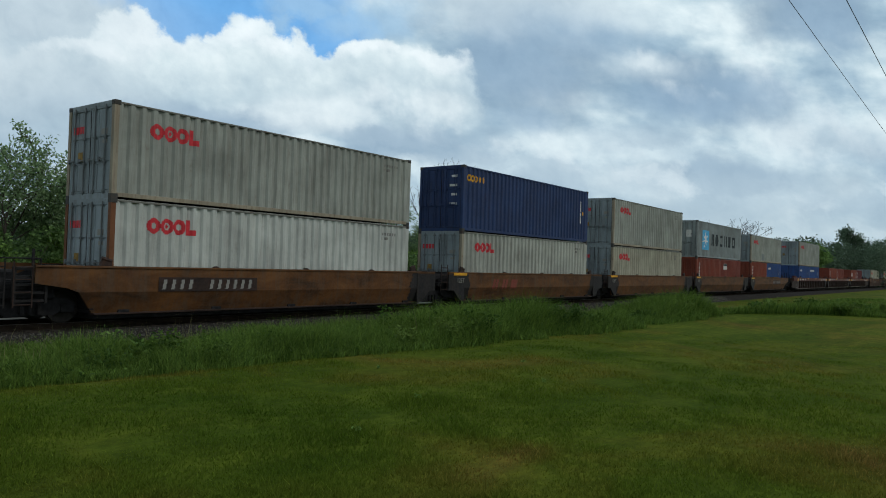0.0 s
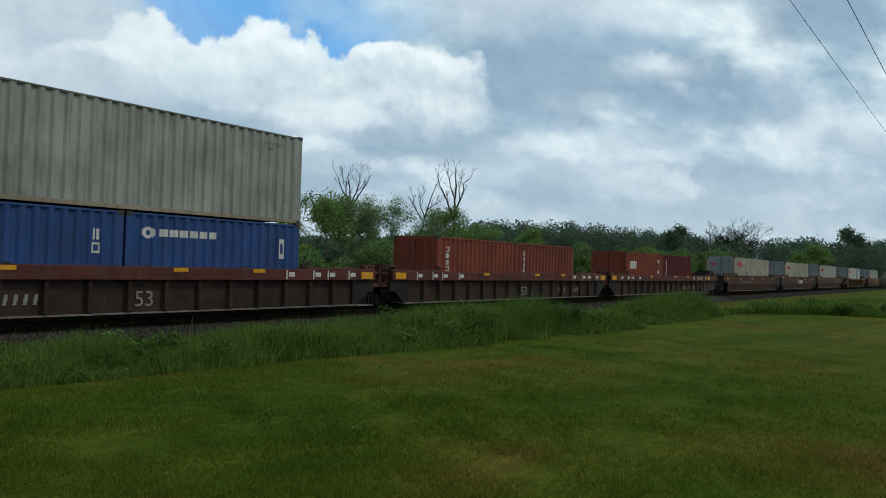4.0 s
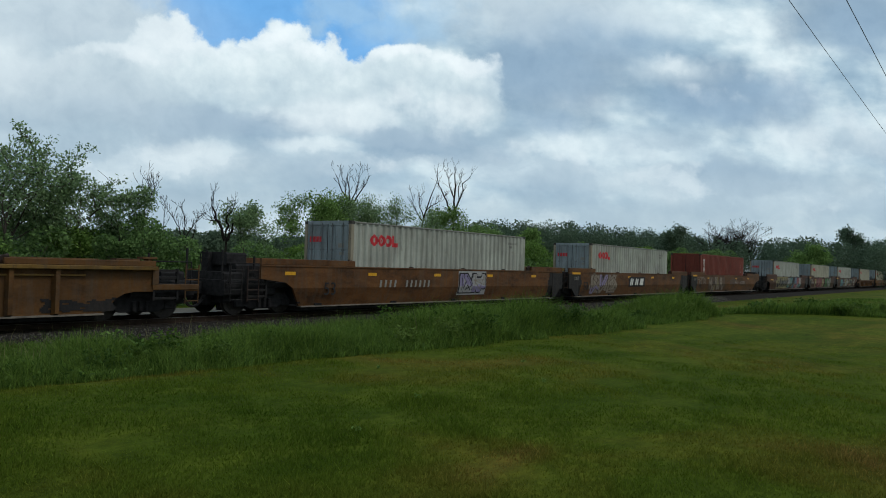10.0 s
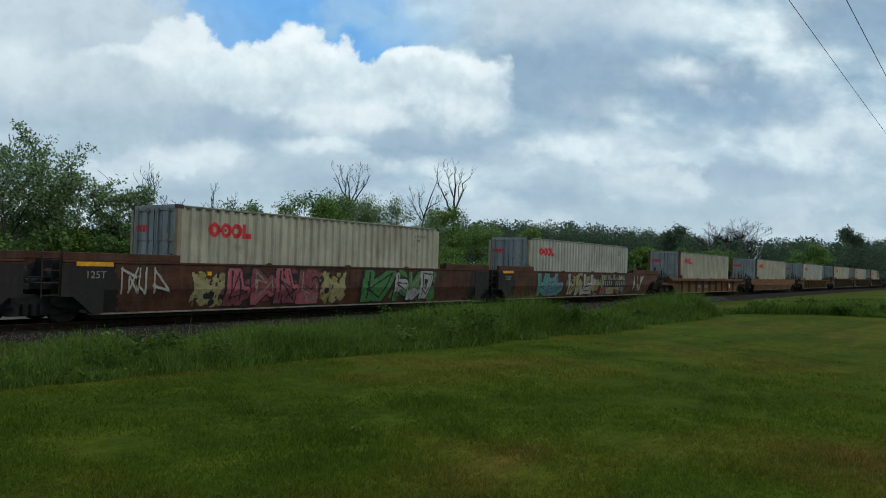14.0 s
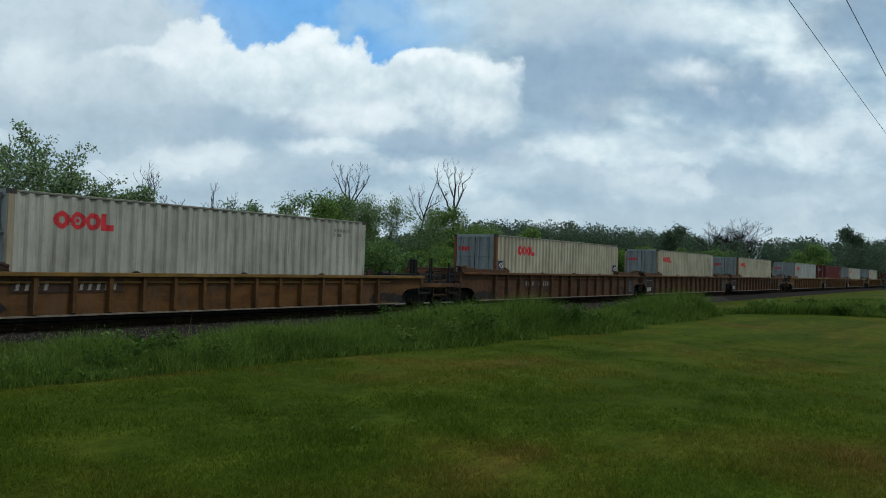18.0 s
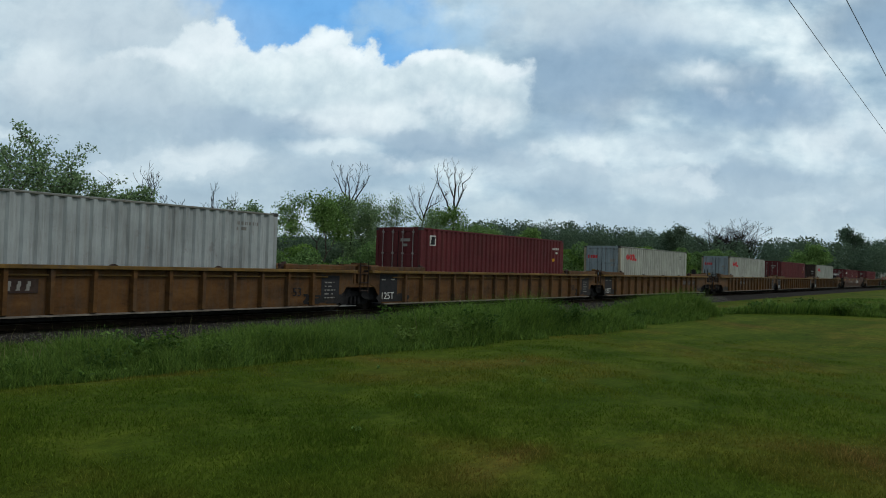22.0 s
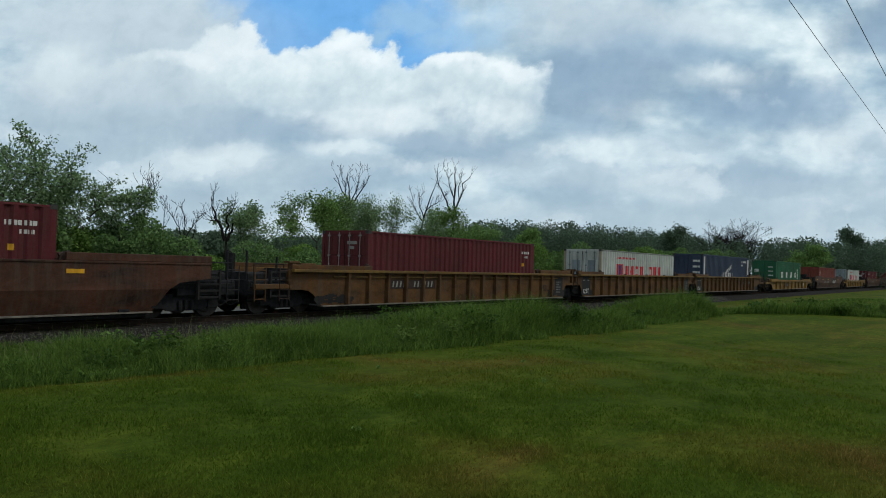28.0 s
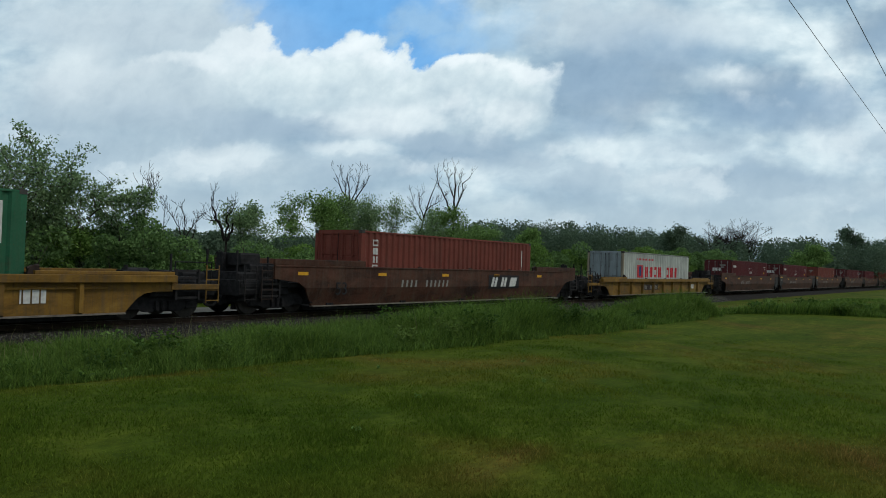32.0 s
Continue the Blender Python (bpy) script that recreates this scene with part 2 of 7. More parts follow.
def mover(ob, x, z):
    ob.matrix_world = pose(x, TRACK, z)
    MOVERS.append((ob, x, z))


def motions():
    times = [0, 3, 6, 9, 12, 15, 18, 21, 24, 27, 30, 32]
    for ob, x, z in MOVERS:
        walk(ob, [(t, pose(x - run(t), TRACK, z)) for t in times])
    walk(clouds, [(t, pose(1.293 * (t - 16.5), -0.843 * (t - 16.5), 0)) for t in (0, 8, 16.5, 24, 32)])


# ---- ground ----
def ground_height(x, y):
    """The lawn, a shallow ditch under the weeds, and the flat beyond the track."""
    lawn = 0.10 + 0.05 * math.sin(x * 0.21 + 0.6) * math.sin(y * 0.3)
    if y < 9:
        return lawn
    if y < 14:
        return lawn + (-0.45 - lawn) * (y - 9) / 5
    return -0.45


def grass_material():
    m, n, l, b = nodes("mown_grass_ground", 1.0)
    v = mapped(n, l)
    v2 = mapped(n, l, (0.45, 1.6, 1))
    big = noise_node(n, l, v, 0.22, 5, 0.6, 0.6)
    swath = noise_node(n, l, v2, 0.55, 5, 0.6, 0.3)
    mid = noise_node(n, l, v, 4.5, 8, 0.72)
    fine = noise_node(n, l, v, 60, 6, 0.7)
    c = ramp(n, l, big, (0.36, (0.031, 0.060, 0.005)), (0.48, (0.050, 0.079, 0.007)), (0.57, (0.074, 0.077, 0.010)), (0.67, (0.115, 0.073, 0.020)))
    c = blend(n, l, 0.45, c, ramp(n, l, swath, (0.38, (0.026, 0.052, 0.004)), (0.62, (0.086, 0.111, 0.012))))
    c = blend(n, l, 0.7, c, ramp(n, l, mid, (0.32, (0.45, 0.50, 0.48)), (0.68, (1.55, 1.45, 1.45))), "MULTIPLY")
    streak = noise_node(n, l, mapped(n, l, (1.0, 2.4, 1)), 9, 7, 0.7)
    c = blend(n, l, 0.6, c, ramp(n, l, streak, (0.34, (0.60, 0.62, 0.60)), (0.66, (1.42, 1.36, 1.34))), "MULTIPLY")
    c = blend(n, l, 0.40, c, ramp(n, l, fine, (0.3, (0.50, 0.50, 0.50)), (0.7, (1.40, 1.34, 1.34))), "MULTIPLY")
    l.new(c, b.inputs["Base Color"])
    b.inputs["Specular IOR Level"].default_value = 0.03
    return m


def build_ground():
    xs = [-4000, -800, -200, -60] + [-30 + 2 * i for i in range(71)] + [130, 160, 220, 320, 500, 900, 1800, 4800]
    ys = [-4000, -800, -200, -60, -30] + [-20 + 1.0 * i for i in range(37)] + [17.2, 22.5, 26, 32, 45, 80, 160, 400, 1200, 4800]
    v = np.array([(x, y, ground_height(x, y)) for y in ys for x in xs])
    k = len(xs)
    f = np.array([(j * k + i, j * k + i + 1, (j + 1) * k + i + 1, (j + 1) * k + i) for j in range(len(ys) - 1) for i in range(k - 1)])
    me = mesh_np("ground", v, f)
    me.shade_smooth()
    return structure("ground", me, GRASS, "mown green lawn with worn brownish patches")


GRASS = grass_material()
build_ground()


def build_track():
    bed = Shape()
    bed.sweep([(TRACK - 3.3, -0.62), (TRACK + 3.3, -0.62), (TRACK + 3.0, -0.5), (TRACK + 1.75, -0.16), (TRACK - 1.75, -0.16), (TRACK - 3.0, -0.5)], -120, 1400)
    structure("track_bed", bed.mesh("track_bed"), STONE, "bed of grey crushed-stone ballast under the track")
    for side in (-1, 1):
        y = TRACK + side * 0.7525
        r = Shape()
        r.sweep([(y - 0.07, -0.172), (y + 0.07, -0.172), (y + 0.07, -0.155), (y + 0.012, -0.135), (y + 0.012, -0.045), (y + 0.036, -0.032),
                 (y + 0.036, -0.004), (y - 0.036, -0.004), (y - 0.036, -0.032), (y - 0.012, -0.045), (y - 0.012, -0.135), (y - 0.07, -0.155)], -120, 1400)
        ob = structure("rail", r.mesh("rail"), RAILSTEEL, "rusty steel rail with a polished head")
        h = Shape().box(-120, 1400, y - 0.033, y + 0.033, -0.004, 0.0)
        part("rail_head", h, RAILHEAD, ob)


build_track()


def build_gravel():
    """Pale gravel of the service strip beyond the track."""
    m, n, l, b = nodes("pale_service_gravel", 0.95)
    v = mapped(n, l)
    c = ramp(n, l, noise_node(n, l, v, 0.5, 5, 0.6), (0.35, (0.050, 0.050, 0.043)), (0.65, (0.105, 0.102, 0.090)))
    c = blend(n, l, 0.7, c, ramp(n, l, noise_node(n, l, v, 22, 6, 0.7), (0.3, (0.5, 0.5, 0.5)), (0.7, (1.4, 1.4, 1.4))), "MULTIPLY")
    l.new(c, b.inputs["Base Color"])
    strip = Shape().sweep([(22.4, -0.60), (27.6, -0.60), (27.3, -0.40), (22.6, -0.40)], -60, 170)
    structure("gravel_strip", strip.mesh("gravel_strip"), m, "strip of pale gravel beyond the track")


build_gravel()


# ---- containers ----
PITCH, DEEP = 0.335, 0.056
HALF_W = 1.219


def wave(x, x0):
    """Depth of a corrugated wall at x: flat crests, sloped flanks, flat troughs."""
    u = ((x - x0) / PITCH) % 1.0
    if u < 0.30:
        return 0.0
    if u < 0.50:
        return DEEP * (u - 0.30) / 0.20
    if u < 0.80:
        return DEEP
    return DEEP * (1.0 - u) / 0.20


def side_mesh(length, h):
    def make():
        x0, x1 = 0.13, length - 0.13
        n = int((x1 - x0) / PITCH)
        xs = [x0] + [x0 + PITCH * (i + u) for i in range(n) for u in (0.30, 0.50, 0.80, 1.0)] + [x1]
        v, f = [], []
        for x in xs:
            d = wave(x, x0) if x < x0 + n * PITCH - 1e-6 else 0.0
            v += [(x, d, 0.15), (x, d, h - 0.075)]
        for i in range(len(xs) - 1):
            f.append((2 * i, 2 * i + 2, 2 * i + 3, 2 * i + 1))
        return mesh_of("side_wall", v, f)
    return kept(("side", round(length, 2), round(h, 2)), make)


LEAN = 0.17              # how far the foot of a smooth side leans in


def marking_mesh(key, inside, x0, x1, z0, z1, step=0.03, flat=False, base=0.13, crease=None):
    """Paint on a corrugated side: it follows the folds of the wall."""
    def make():
        v, f = [], []
        nx, nz = max(1, round((x1 - x0) / step)), max(1, round((z1 - z0) / step))
        for i in range(nx):
            xa, xb = x0 + (x1 - x0) * i / nx, x0 + (x1 - x0) * (i + 1) / nx
            start = None
            for j in range(nz + 1):
                on = j < nz and inside((i + 0.5) / nx, (j + 0.5) / nz)
                if on and start is None:
                    start = j
                if not on and start is not None:
                    za, zb = z0 + (z1 - z0) * start / nz, z0 + (z1 - z0) * j / nz
                    ya, yb = (0, 0) if flat else (wave(xa, base), wave(xb, base))
                    cuts = [za, crease, zb] if crease and za < crease < zb else [za, zb]
                    for z_, z__ in zip(cuts, cuts[1:]):
                        k = len(v)
                        da, db = ((crease - q) / (crease - 0.26) * LEAN if crease and q < crease else 0 for q in (z_, z__))
                        v += [(xa, ya - 0.006 + da, z_), (xb, yb - 0.006 + da, z_), (xb, yb - 0.006 + db, z__), (xa, ya - 0.006 + db, z__)]
                        f.append((k, k + 1, k + 2, k + 3))
                    start = None
        return mesh_of("marking", v, f)
    return kept(key, make)


SHAPES = {}


def which(pred):
    """A number for each marking shape, for the store of meshes."""
    return SHAPES.setdefault(pred, len(SHAPES))


def solid(u, w):
    return True


def ring(u, w):
    r = math.hypot((u - 0.5) * 2, (w - 0.5) * 2)
    return 0.42 < r < 1.0


def ring_dot(u, w):
    r = math.hypot((u - 0.5) * 2, (w - 0.5) * 2)
    return 0.50 < r < 1.0 or r < 0.26


def low_block(u, w):
    return u < 0.45 or w < 0.38


def leaning(u, w):
    return 0.05 <= u - 0.30 * w <= 0.62


def slanted(u, w):
    return 0 <= u - 0.22 * w <= 0.78


def star(u, w):
    x, y = (u - 0.5) * 2, (w - 0.5) * 2
    r, a = math.hypot(x, y), math.atan2(x, y)
    k = abs(((a / (2 * math.pi / 7)) % 1) - 0.5) * 2
    return r < 0.24 + 0.74 * k ** 2.0


def wing(u, w):
    return 0.04 < u and w < 0.15 + 0.85 * u ** 1.4 and w > 0.62 * u ** 2.2 and (int(u * 14 + w * 5) % 3 != 2)


def outline(u, w):
    return abs(u - 0.5) > 0.46 or abs(w - 0.5) > 0.45


def wedge(u, w):
    return abs(u - 0.5) < 0.12 + 0.30 * w


class Marks:
    """Puts markings on the near side of a container."""

    def __init__(self, body, h):
        self.body, self.h = body, h

    def put(self, name, pred, x0, x1, z0, z1, mat, label="", step=0.03):
        key = (which(pred), round(x0, 2), round(x1, 2), round(z0, 2), round(z1, 2), step)
        part(name, marking_mesh(key, pred, x0, x1, z0, z1, step), mat, self.body, label, pose(0, -HALF_W + 0.004, 0))

    def rings(self, z=None):
        """A row of red rings and a block."""
        z = self.h - 0.88 if z is None else z
        for i, (pred, w) in enumerate(((ring, 0.40), (ring_dot, 0.40), (ring, 0.38), (low_block, 0.34))):
            self.put("logo_shape", pred, 1.06 + i * 0.395, 1.06 + i * 0.395 + w, z, z + 0.44, RED, "red logo shape", 0.02)
        self.codes()

    def codes(self, mat=None):
        """Rows of small unreadable lettering by the far end."""
        mat = mat or FAINT
        for i, (w, dz) in enumerate(((0.9, 0.35), (0.4, 0.52))):
            self.put("lettering_bar", bars, 10.6, 10.6 + w, self.h - dz - 0.1, self.h - dz, mat, step=0.05)

    def column(self, x, z0, z1, n, mat):
        """Blocks of lettering, one above the other."""
        d = (z1 - z0) / n
        for i in range(n):
            self.put("lettering_block", BLOCKS[(2 * i + 1) % 3], x, x + 0.27, z0 + i * d + 0.035, z0 + (i + 1) * d - 0.035, mat, step=0.02)

    def row(self, x0, x1, z0, z1, n, mat, gap=0.2, pred=solid, skip=()):
        d = (x1 - x0) / n
        for i in range(n):
            if i not in skip:
                self.put("lettering_block", BLOCKS[(2 * i) % 3] if pred is stem else pred, x0 + i * d, x0 + (i + 1 - gap) * d, z0, z1, mat)


def bars(u, w):
    return (u * 9) % 1 < 0.7


def lozenge(u, w):
    return abs(u - 0.5) < 0.40 - 0.16 * abs(w - 0.5)


def upright(u, w):
    return 0.14 < u < 0.86 and not 0.42 < u < 0.58


def framed(u, w):
    return max(abs(u - 0.5), abs(w - 0.5)) > 0.26 and abs(u - 0.5) < 0.44


BLOCKS = (upright, framed, lozenge)


def cap(u, w):
    return 0.08 < u - 0.22 * w < 0.70 and not 0.34 < u - 0.22 * w < 0.44


def stem(u, w):
    return u < 0.42 or (w > 0.4 and u > 0.65) or 0.42 < w < 0.62


def door_mesh(h, w):
    """A door leaf pressed in panels: frame proud, grooves between the panels, one sheet."""
    def make():
        third = (w - 0.12) / 3
        ys = [(0, 0), (0.045, 0)]
        for k in range(3):
            y = 0.065 + k * third
            ys += [(y, 1), (y + 0.012, 2), (y + third - 0.035, 2), (y + third - 0.023, 1)]
        ys += [(w - 0.045, 0), (w, 0)]
        zs = [(0.16, 0), (0.205, 0)]
        for z0, z1 in ((0.22, 0.36 * h), (0.36 * h + 0.06, 0.62 * h), (0.62 * h + 0.05, h - 0.18)):
            zs += [(z0, 1), (z0 + 0.012, 2), (z1 - 0.012, 2), (z1, 1)]
        zs += [(h - 0.165, 0), (h - 0.12, 0)]
        deep = (0.018, 0.052, 0.030)
        v = [(deep[min(p, q)] if p and q else deep[0], y, z) for z, q in zs for y, p in ys]
        v = [(0.052 if (p == 1 or q == 1) and p and q else x, y, z) for (x, y, z), (q, p) in zip(v, [(q, p) for _, q in zs for _, p in ys])]
        n = len(ys)
        f = [(b * n + c, (b + 1) * n + c, (b + 1) * n + c + 1, b * n + c + 1) for b in range(len(zs) - 1) for c in range(n - 1)]
        return mesh_of("door", v, f)
    return kept(("door", round(h, 2), w), make)


def rod_mesh(h):
    def make():
        s = Shape().tube((0, 0, 0.12), (0, 0, h - 0.08), 0.019, sides=6)
        for z in (0.16, 0.36 * h, 0.62 * h, h - 0.22):
            s.box(-0.028, 0.024, -0.05, 0.05, z, z + 0.06)
        s.box(-0.035, -0.012, -0.02, 0.30, 0.40 * h, 0.40 * h + 0.035)
        s.box(-0.02, 0.02, 0.24, 0.30, 0.385 * h, 0.43 * h)
        return s.mesh("lock_rod")
    return kept(("rod", round(h, 2)), make)


def casting_mesh():
    def make():
        s = Shape()
        s.box(0, 0.178, 0, 0.162, 0, 0.118)
        s.box(0.05, 0.13, -0.004, 0.0, 0.03, 0.09)
        return s.mesh("corner_casting")
    return kept("casting", make)


def container(s0, z, length, h, color, door_color, label, mark=None, post=None, rods=None):
    """A freight container whose door end leads; s0: the place of its door end along the train."""
    body = thing("freight_container", label, "container", "containers on the train")
    pale = color in (CREAM, GREY, PALE, OFFWHITE, SILVER)
    post = post or (RUSTEDGE if pale else color)
    side = side_mesh(length, h)
    part("side_wall", side, color, body, "corrugated steel side", pose(0, -HALF_W + 0.004, 0))
    part("side_wall", side, color, body, "corrugated steel side", pose(length, HALF_W - 0.004, 0, 0, 0, 180))

    def long_rail(y0, y1, z0, z1):
        return kept(("rail", round(length, 2), y0, y1, round(z0, 2)), lambda: Shape().box(0.16, length - 0.16, y0, y1, z0, z1, 0.008).mesh("rail"))
    for y0, y1 in ((-HALF_W, -HALF_W + 0.06), (HALF_W - 0.06, HALF_W)):
        part("top_rail", long_rail(y0, y1, h - 0.085, h - 0.03), TOPEDGE if pale else color, body)
        part("bottom_rail", long_rail(y0, y1, 0.035, 0.155), RUSTEDGE if pale else color, body)
    roof = kept(("roof", round(length, 2), round(h, 2)), lambda: roof_mesh(length, h))
    part("roof", roof, color, body)
    part("floor", kept(("floor", round(length, 2)), lambda: Shape().box(0.1, length - 0.1, -1.15, 1.15, 0.1, 0.15).mesh("floor")), BLACKSTEEL, body)
    part("end_wall", kept(("end", round(h, 2)), lambda: end_mesh(h)), color, body, "", pose(length - 0.05, 0, 0))
    frame_ = kept(("posts", round(h, 2)), lambda: Shape().box(0, 0.14, 0, 0.13, 0.118, h - 0.118, 0.01).mesh("corner_post"))
    for x, sx in ((0.002, 0), (length - 0.142, 1)):
        for y in (-HALF_W + 0.002, HALF_W - 0.132):
            part("corner_post", frame_, post if sx == 0 else color, body, "", pose(x, y, 0))
    sill = kept("sill", lambda: Shape().box(0.01, 0.10, -1.07, 1.07, 0.0, 0.15).mesh("door_sill"))
    part("door_sill", sill, door_color, body)
    part("door_header", kept("header", lambda: Shape().box(0.01, 0.10, -1.07, 1.07, -0.12, 0.0).mesh("door_header")), door_color, body, "", pose(0, 0, h))
    seal = kept(("seal", round(h, 2)), lambda: Shape().box(0.066, 0.076, -1.09, 1.09, 0.14, h - 0.11).mesh("door_seal"))
    part("door_seal", seal, MARKBLACK, body, "black rubber door seal")
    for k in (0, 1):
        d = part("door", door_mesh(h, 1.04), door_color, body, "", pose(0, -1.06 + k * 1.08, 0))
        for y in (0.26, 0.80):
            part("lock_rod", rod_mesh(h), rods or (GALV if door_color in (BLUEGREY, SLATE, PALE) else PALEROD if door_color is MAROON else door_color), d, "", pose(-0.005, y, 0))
    for x, rz in ((0, 0), (length, 180)):
        for zz in (0, h - 0.118):
            if rz == 0:
                part("corner_casting", casting_mesh(), CASTING, body, "", pose(x - 0.003, -HALF_W - 0.003, zz))
                part("corner_casting", casting_mesh(), CASTING, body, "", pose(x - 0.003, HALF_W - 0.159, zz))
            else:
                part("corner_casting", casting_mesh(), CASTING, body, "", pose(x - 0.175, -HALF_W - 0.003, zz))
                part("corner_casting", casting_mesh(), color, body, "", pose(x - 0.175, HALF_W - 0.159, zz))
    if mark:
        mark(Marks(body, h), body)
    mover(body, s0, z)
    return body


def roof_mesh(length, h):
    s = Shape()
    s.box(0.12, length - 0.12, -HALF_W + 0.05, HALF_W - 0.05, h - 0.035, h - 0.02)
    k = int((length - 0.6) / 0.42)
    for i in range(k):
        x = 0.3 + i * 0.42
        s.box(x, x + 0.2, -HALF_W + 0.15, HALF_W - 0.15, h - 0.02, h - 0.006)
    return s.mesh("roof")


def end_mesh(h):
    s = Shape()
    s.box(0.0, 0.02, -1.1, 1.1, 0.1, h - 0.1)
    for i in range(8):
        y = -1.0 + i * 0.27
        s.box(0.02, 0.05, y, y + 0.12, 0.1, h - 0.1)
    return s.mesh("end_wall")


def door_sign(body, mat, y0, y1, z0, z1, name="placard", label=""):
    s = kept(("sign", y0, y1, round(z0, 2), round(z1, 2)), lambda: Shape().box(0.020, 0.028, y0, y1, z0, z1).mesh(name))
    part(name, s, mat, body, label)


def text_mesh(word, size):
    def make():
        c = bpy.data.curves.new("lettering", "FONT")
        c.body, c.size, c.extrude = word, size, 0.004
        o = bpy.data.objects.new("lettering", c)
        scene.collection.objects.link(o)
        me = bpy.data.meshes.new_from_object(o.evaluated_get(bpy.context.evaluated_depsgraph_get()))
        bpy.data.objects.remove(o)
        me.name = "lettering"
        return me
    return kept(("text", word, size), make)


def lettering(word, size, mat, parent, x, y, z, label=""):
    part("lettering", text_mesh(word, size), mat, parent, label, pose(x, y, z, 90, 0, 0))


STD, CUBE = 2.591, 2.896
FLOOR = 0.36


def ringed_doors(body, h):
    for i in range(4):
        door_sign(body, RED, 0.95 - 0.17 * i - 0.13, 0.95 - 0.17 * i, h - 0.78, h - 0.58, "logo_shape")
    door_sign(body, DIMYELLOW, 0.42, 0.66, h * 0.40, h * 0.40 + 0.26, "placard", "faded yellow warning placard")
    door_sign(body, MARKDIM, -0.85, -0.55, h * 0.66, h * 0.66 + 0.16, "lettering_bar")
    door_sign(body, MARKDIM, -0.85, -0.62, h * 0.57, h * 0.57 + 0.10, "lettering_bar")


def ringed(m, body):
    m.rings()
    ringed_doors(body, m.h)


def patched(x0, x1, z0, z1, mat):
    def mark(m, body):
        ringed(m, body)
        m.put("repair_patch", solid, x0, x1, z0, z1, mat, "newer plain repair patch")
    return mark


def sevenstar(m, body):
    m.put("logo_panel", solid, 1.22, 2.9, 0.64, 2.2, SKYBLUE, "light blue square panel")
    key = ("star", "white")
    me = marking_mesh(key, star, 1.33, 2.79, 0.72, 2.12, 0.03)
    part("logo_star", me, STARWHITE, body, "white seven-pointed star", pose(0, -HALF_W - 0.003, 0))
    m.row(3.45, 10.6, 1.04, 1.98, 6, CHARCOAL, 0.22, stem)
    for y in (0.25, -0.75):
        door_sign(body, MARKWHITE, y, y + 0.42, m.h * 0.55, m.h * 0.55 + 0.55)


def white_column(x, z0, z1, n):
    def mark(m, body):
        m.column(x, z0, z1, n, MARKWHITE)
        m.put("lettering_bar", stem, m_len(m) - 0.75, m_len(m) - 0.70, 0.9, 2.2, MARKWHITE)
    return mark


def m_len(m):
    return max(v.co.x for v in m.body.children[0].data.vertices) + 0.13


def three_slants(m, body):
    m.row(0.62, 1.62, 1.52, 2.0, 3, MARKWHITE, 0.12, slanted)
    m.column(5.3, 1.2, 2.2, 1, MARKWHITE)


def small_white(m, body):
    m.row(0.75, 1.6, 1.93, 2.12, 5, MARKWHITE, 0.25)
    m.put("logo_shape", slanted, 0.5, 0.68, 1.93, 2.12, RED)
    m.column(5.2, 1.4, 2.1, 2, MARKWHITE)


def wide_white(m, body):
    m.put("logo_shape", ring, 0.45, 0.85, 1.88, 2.2, MARKWHITE)
    m.row(1.0, 2.9, 1.95, 2.15, 6, MARKWHITE, 0.25)
    m.column(5.2, 1.4, 2.1, 1, MARKWHITE)


def sign_panel(m, body):
    m.put("sign_panel", solid, 0.9, 2.0, 1.72, 2.22, MARKWHITE, "white sign panel with a dark top")
    me = marking_mesh(("signtop", 1), solid, 0.93, 1.97, 2.02, 2.19, 0.03)
    part("sign_stripe", me, CHARCOAL, body, "", pose(0, -HALF_W - 0.003, 0))


def navy_marks(m, body):
    m.row(0.34, 1.75, m.h - 0.68, m.h - 0.38, 5, YELLOW, 0.25, ring)
    m.column(11.2, 1.0, 2.3, 2, MARKWHITE)
    m.put("placard", solid, 11.5, 11.66, 1.5, 1.68, YELLOW)
    for i in range(4):
        door_sign(body, MARKWHITE, -0.85, -0.45 - 0.1 * (i % 2), m.h * (0.4 + 0.14 * i), m.h * (0.4 + 0.14 * i) + 0.1, "lettering_bar")


def code_marks(m, body):
    m.put("lettering_bar", bars, 11.0, 11.8, m.h - 0.55, m.h - 0.43, MARKWHITE, step=0.05)
    m.put("lettering_bar", bars, 11.35, 11.7, m.h - 0.75, m.h - 0.65, MARKWHITE, step=0.05)
    m.put("placard", solid, 11.1, 11.22, m.h - 1.15, m.h - 1.0, YELLOW)
    door_sign(body, MARKDIM, -0.62, -0.12, m.h * 0.80, m.h * 0.80 + 0.12, "lettering_bar")
    door_sign(body, MARKDIM, -0.48, -0.22, m.h * 0.73, m.h * 0.73 + 0.11, "lettering_bar")
    for y, w in ((-0.66, 0.26), (-0.25, 0.22), (0.22, 0.12), (0.62, 0.10)):
        door_sign(body, MARKDIM, y, y + w, m.h * 0.22, m.h * 0.22 + 0.12, "lettering_bar")


def leaf_badge(m, body):
    m.put("logo_panel", solid, 0.64, 1.05, m.h - 0.72, m.h - 0.30, MARKWHITE)
    part("logo_shape", marking_mesh(("badge", 1), slanted, 0.68, 1.01, m.h - 0.68, m.h - 0.36), MARKBLACK, body, "", pose(0, -HALF_W - 0.003, 0))
    code_marks(m, body)


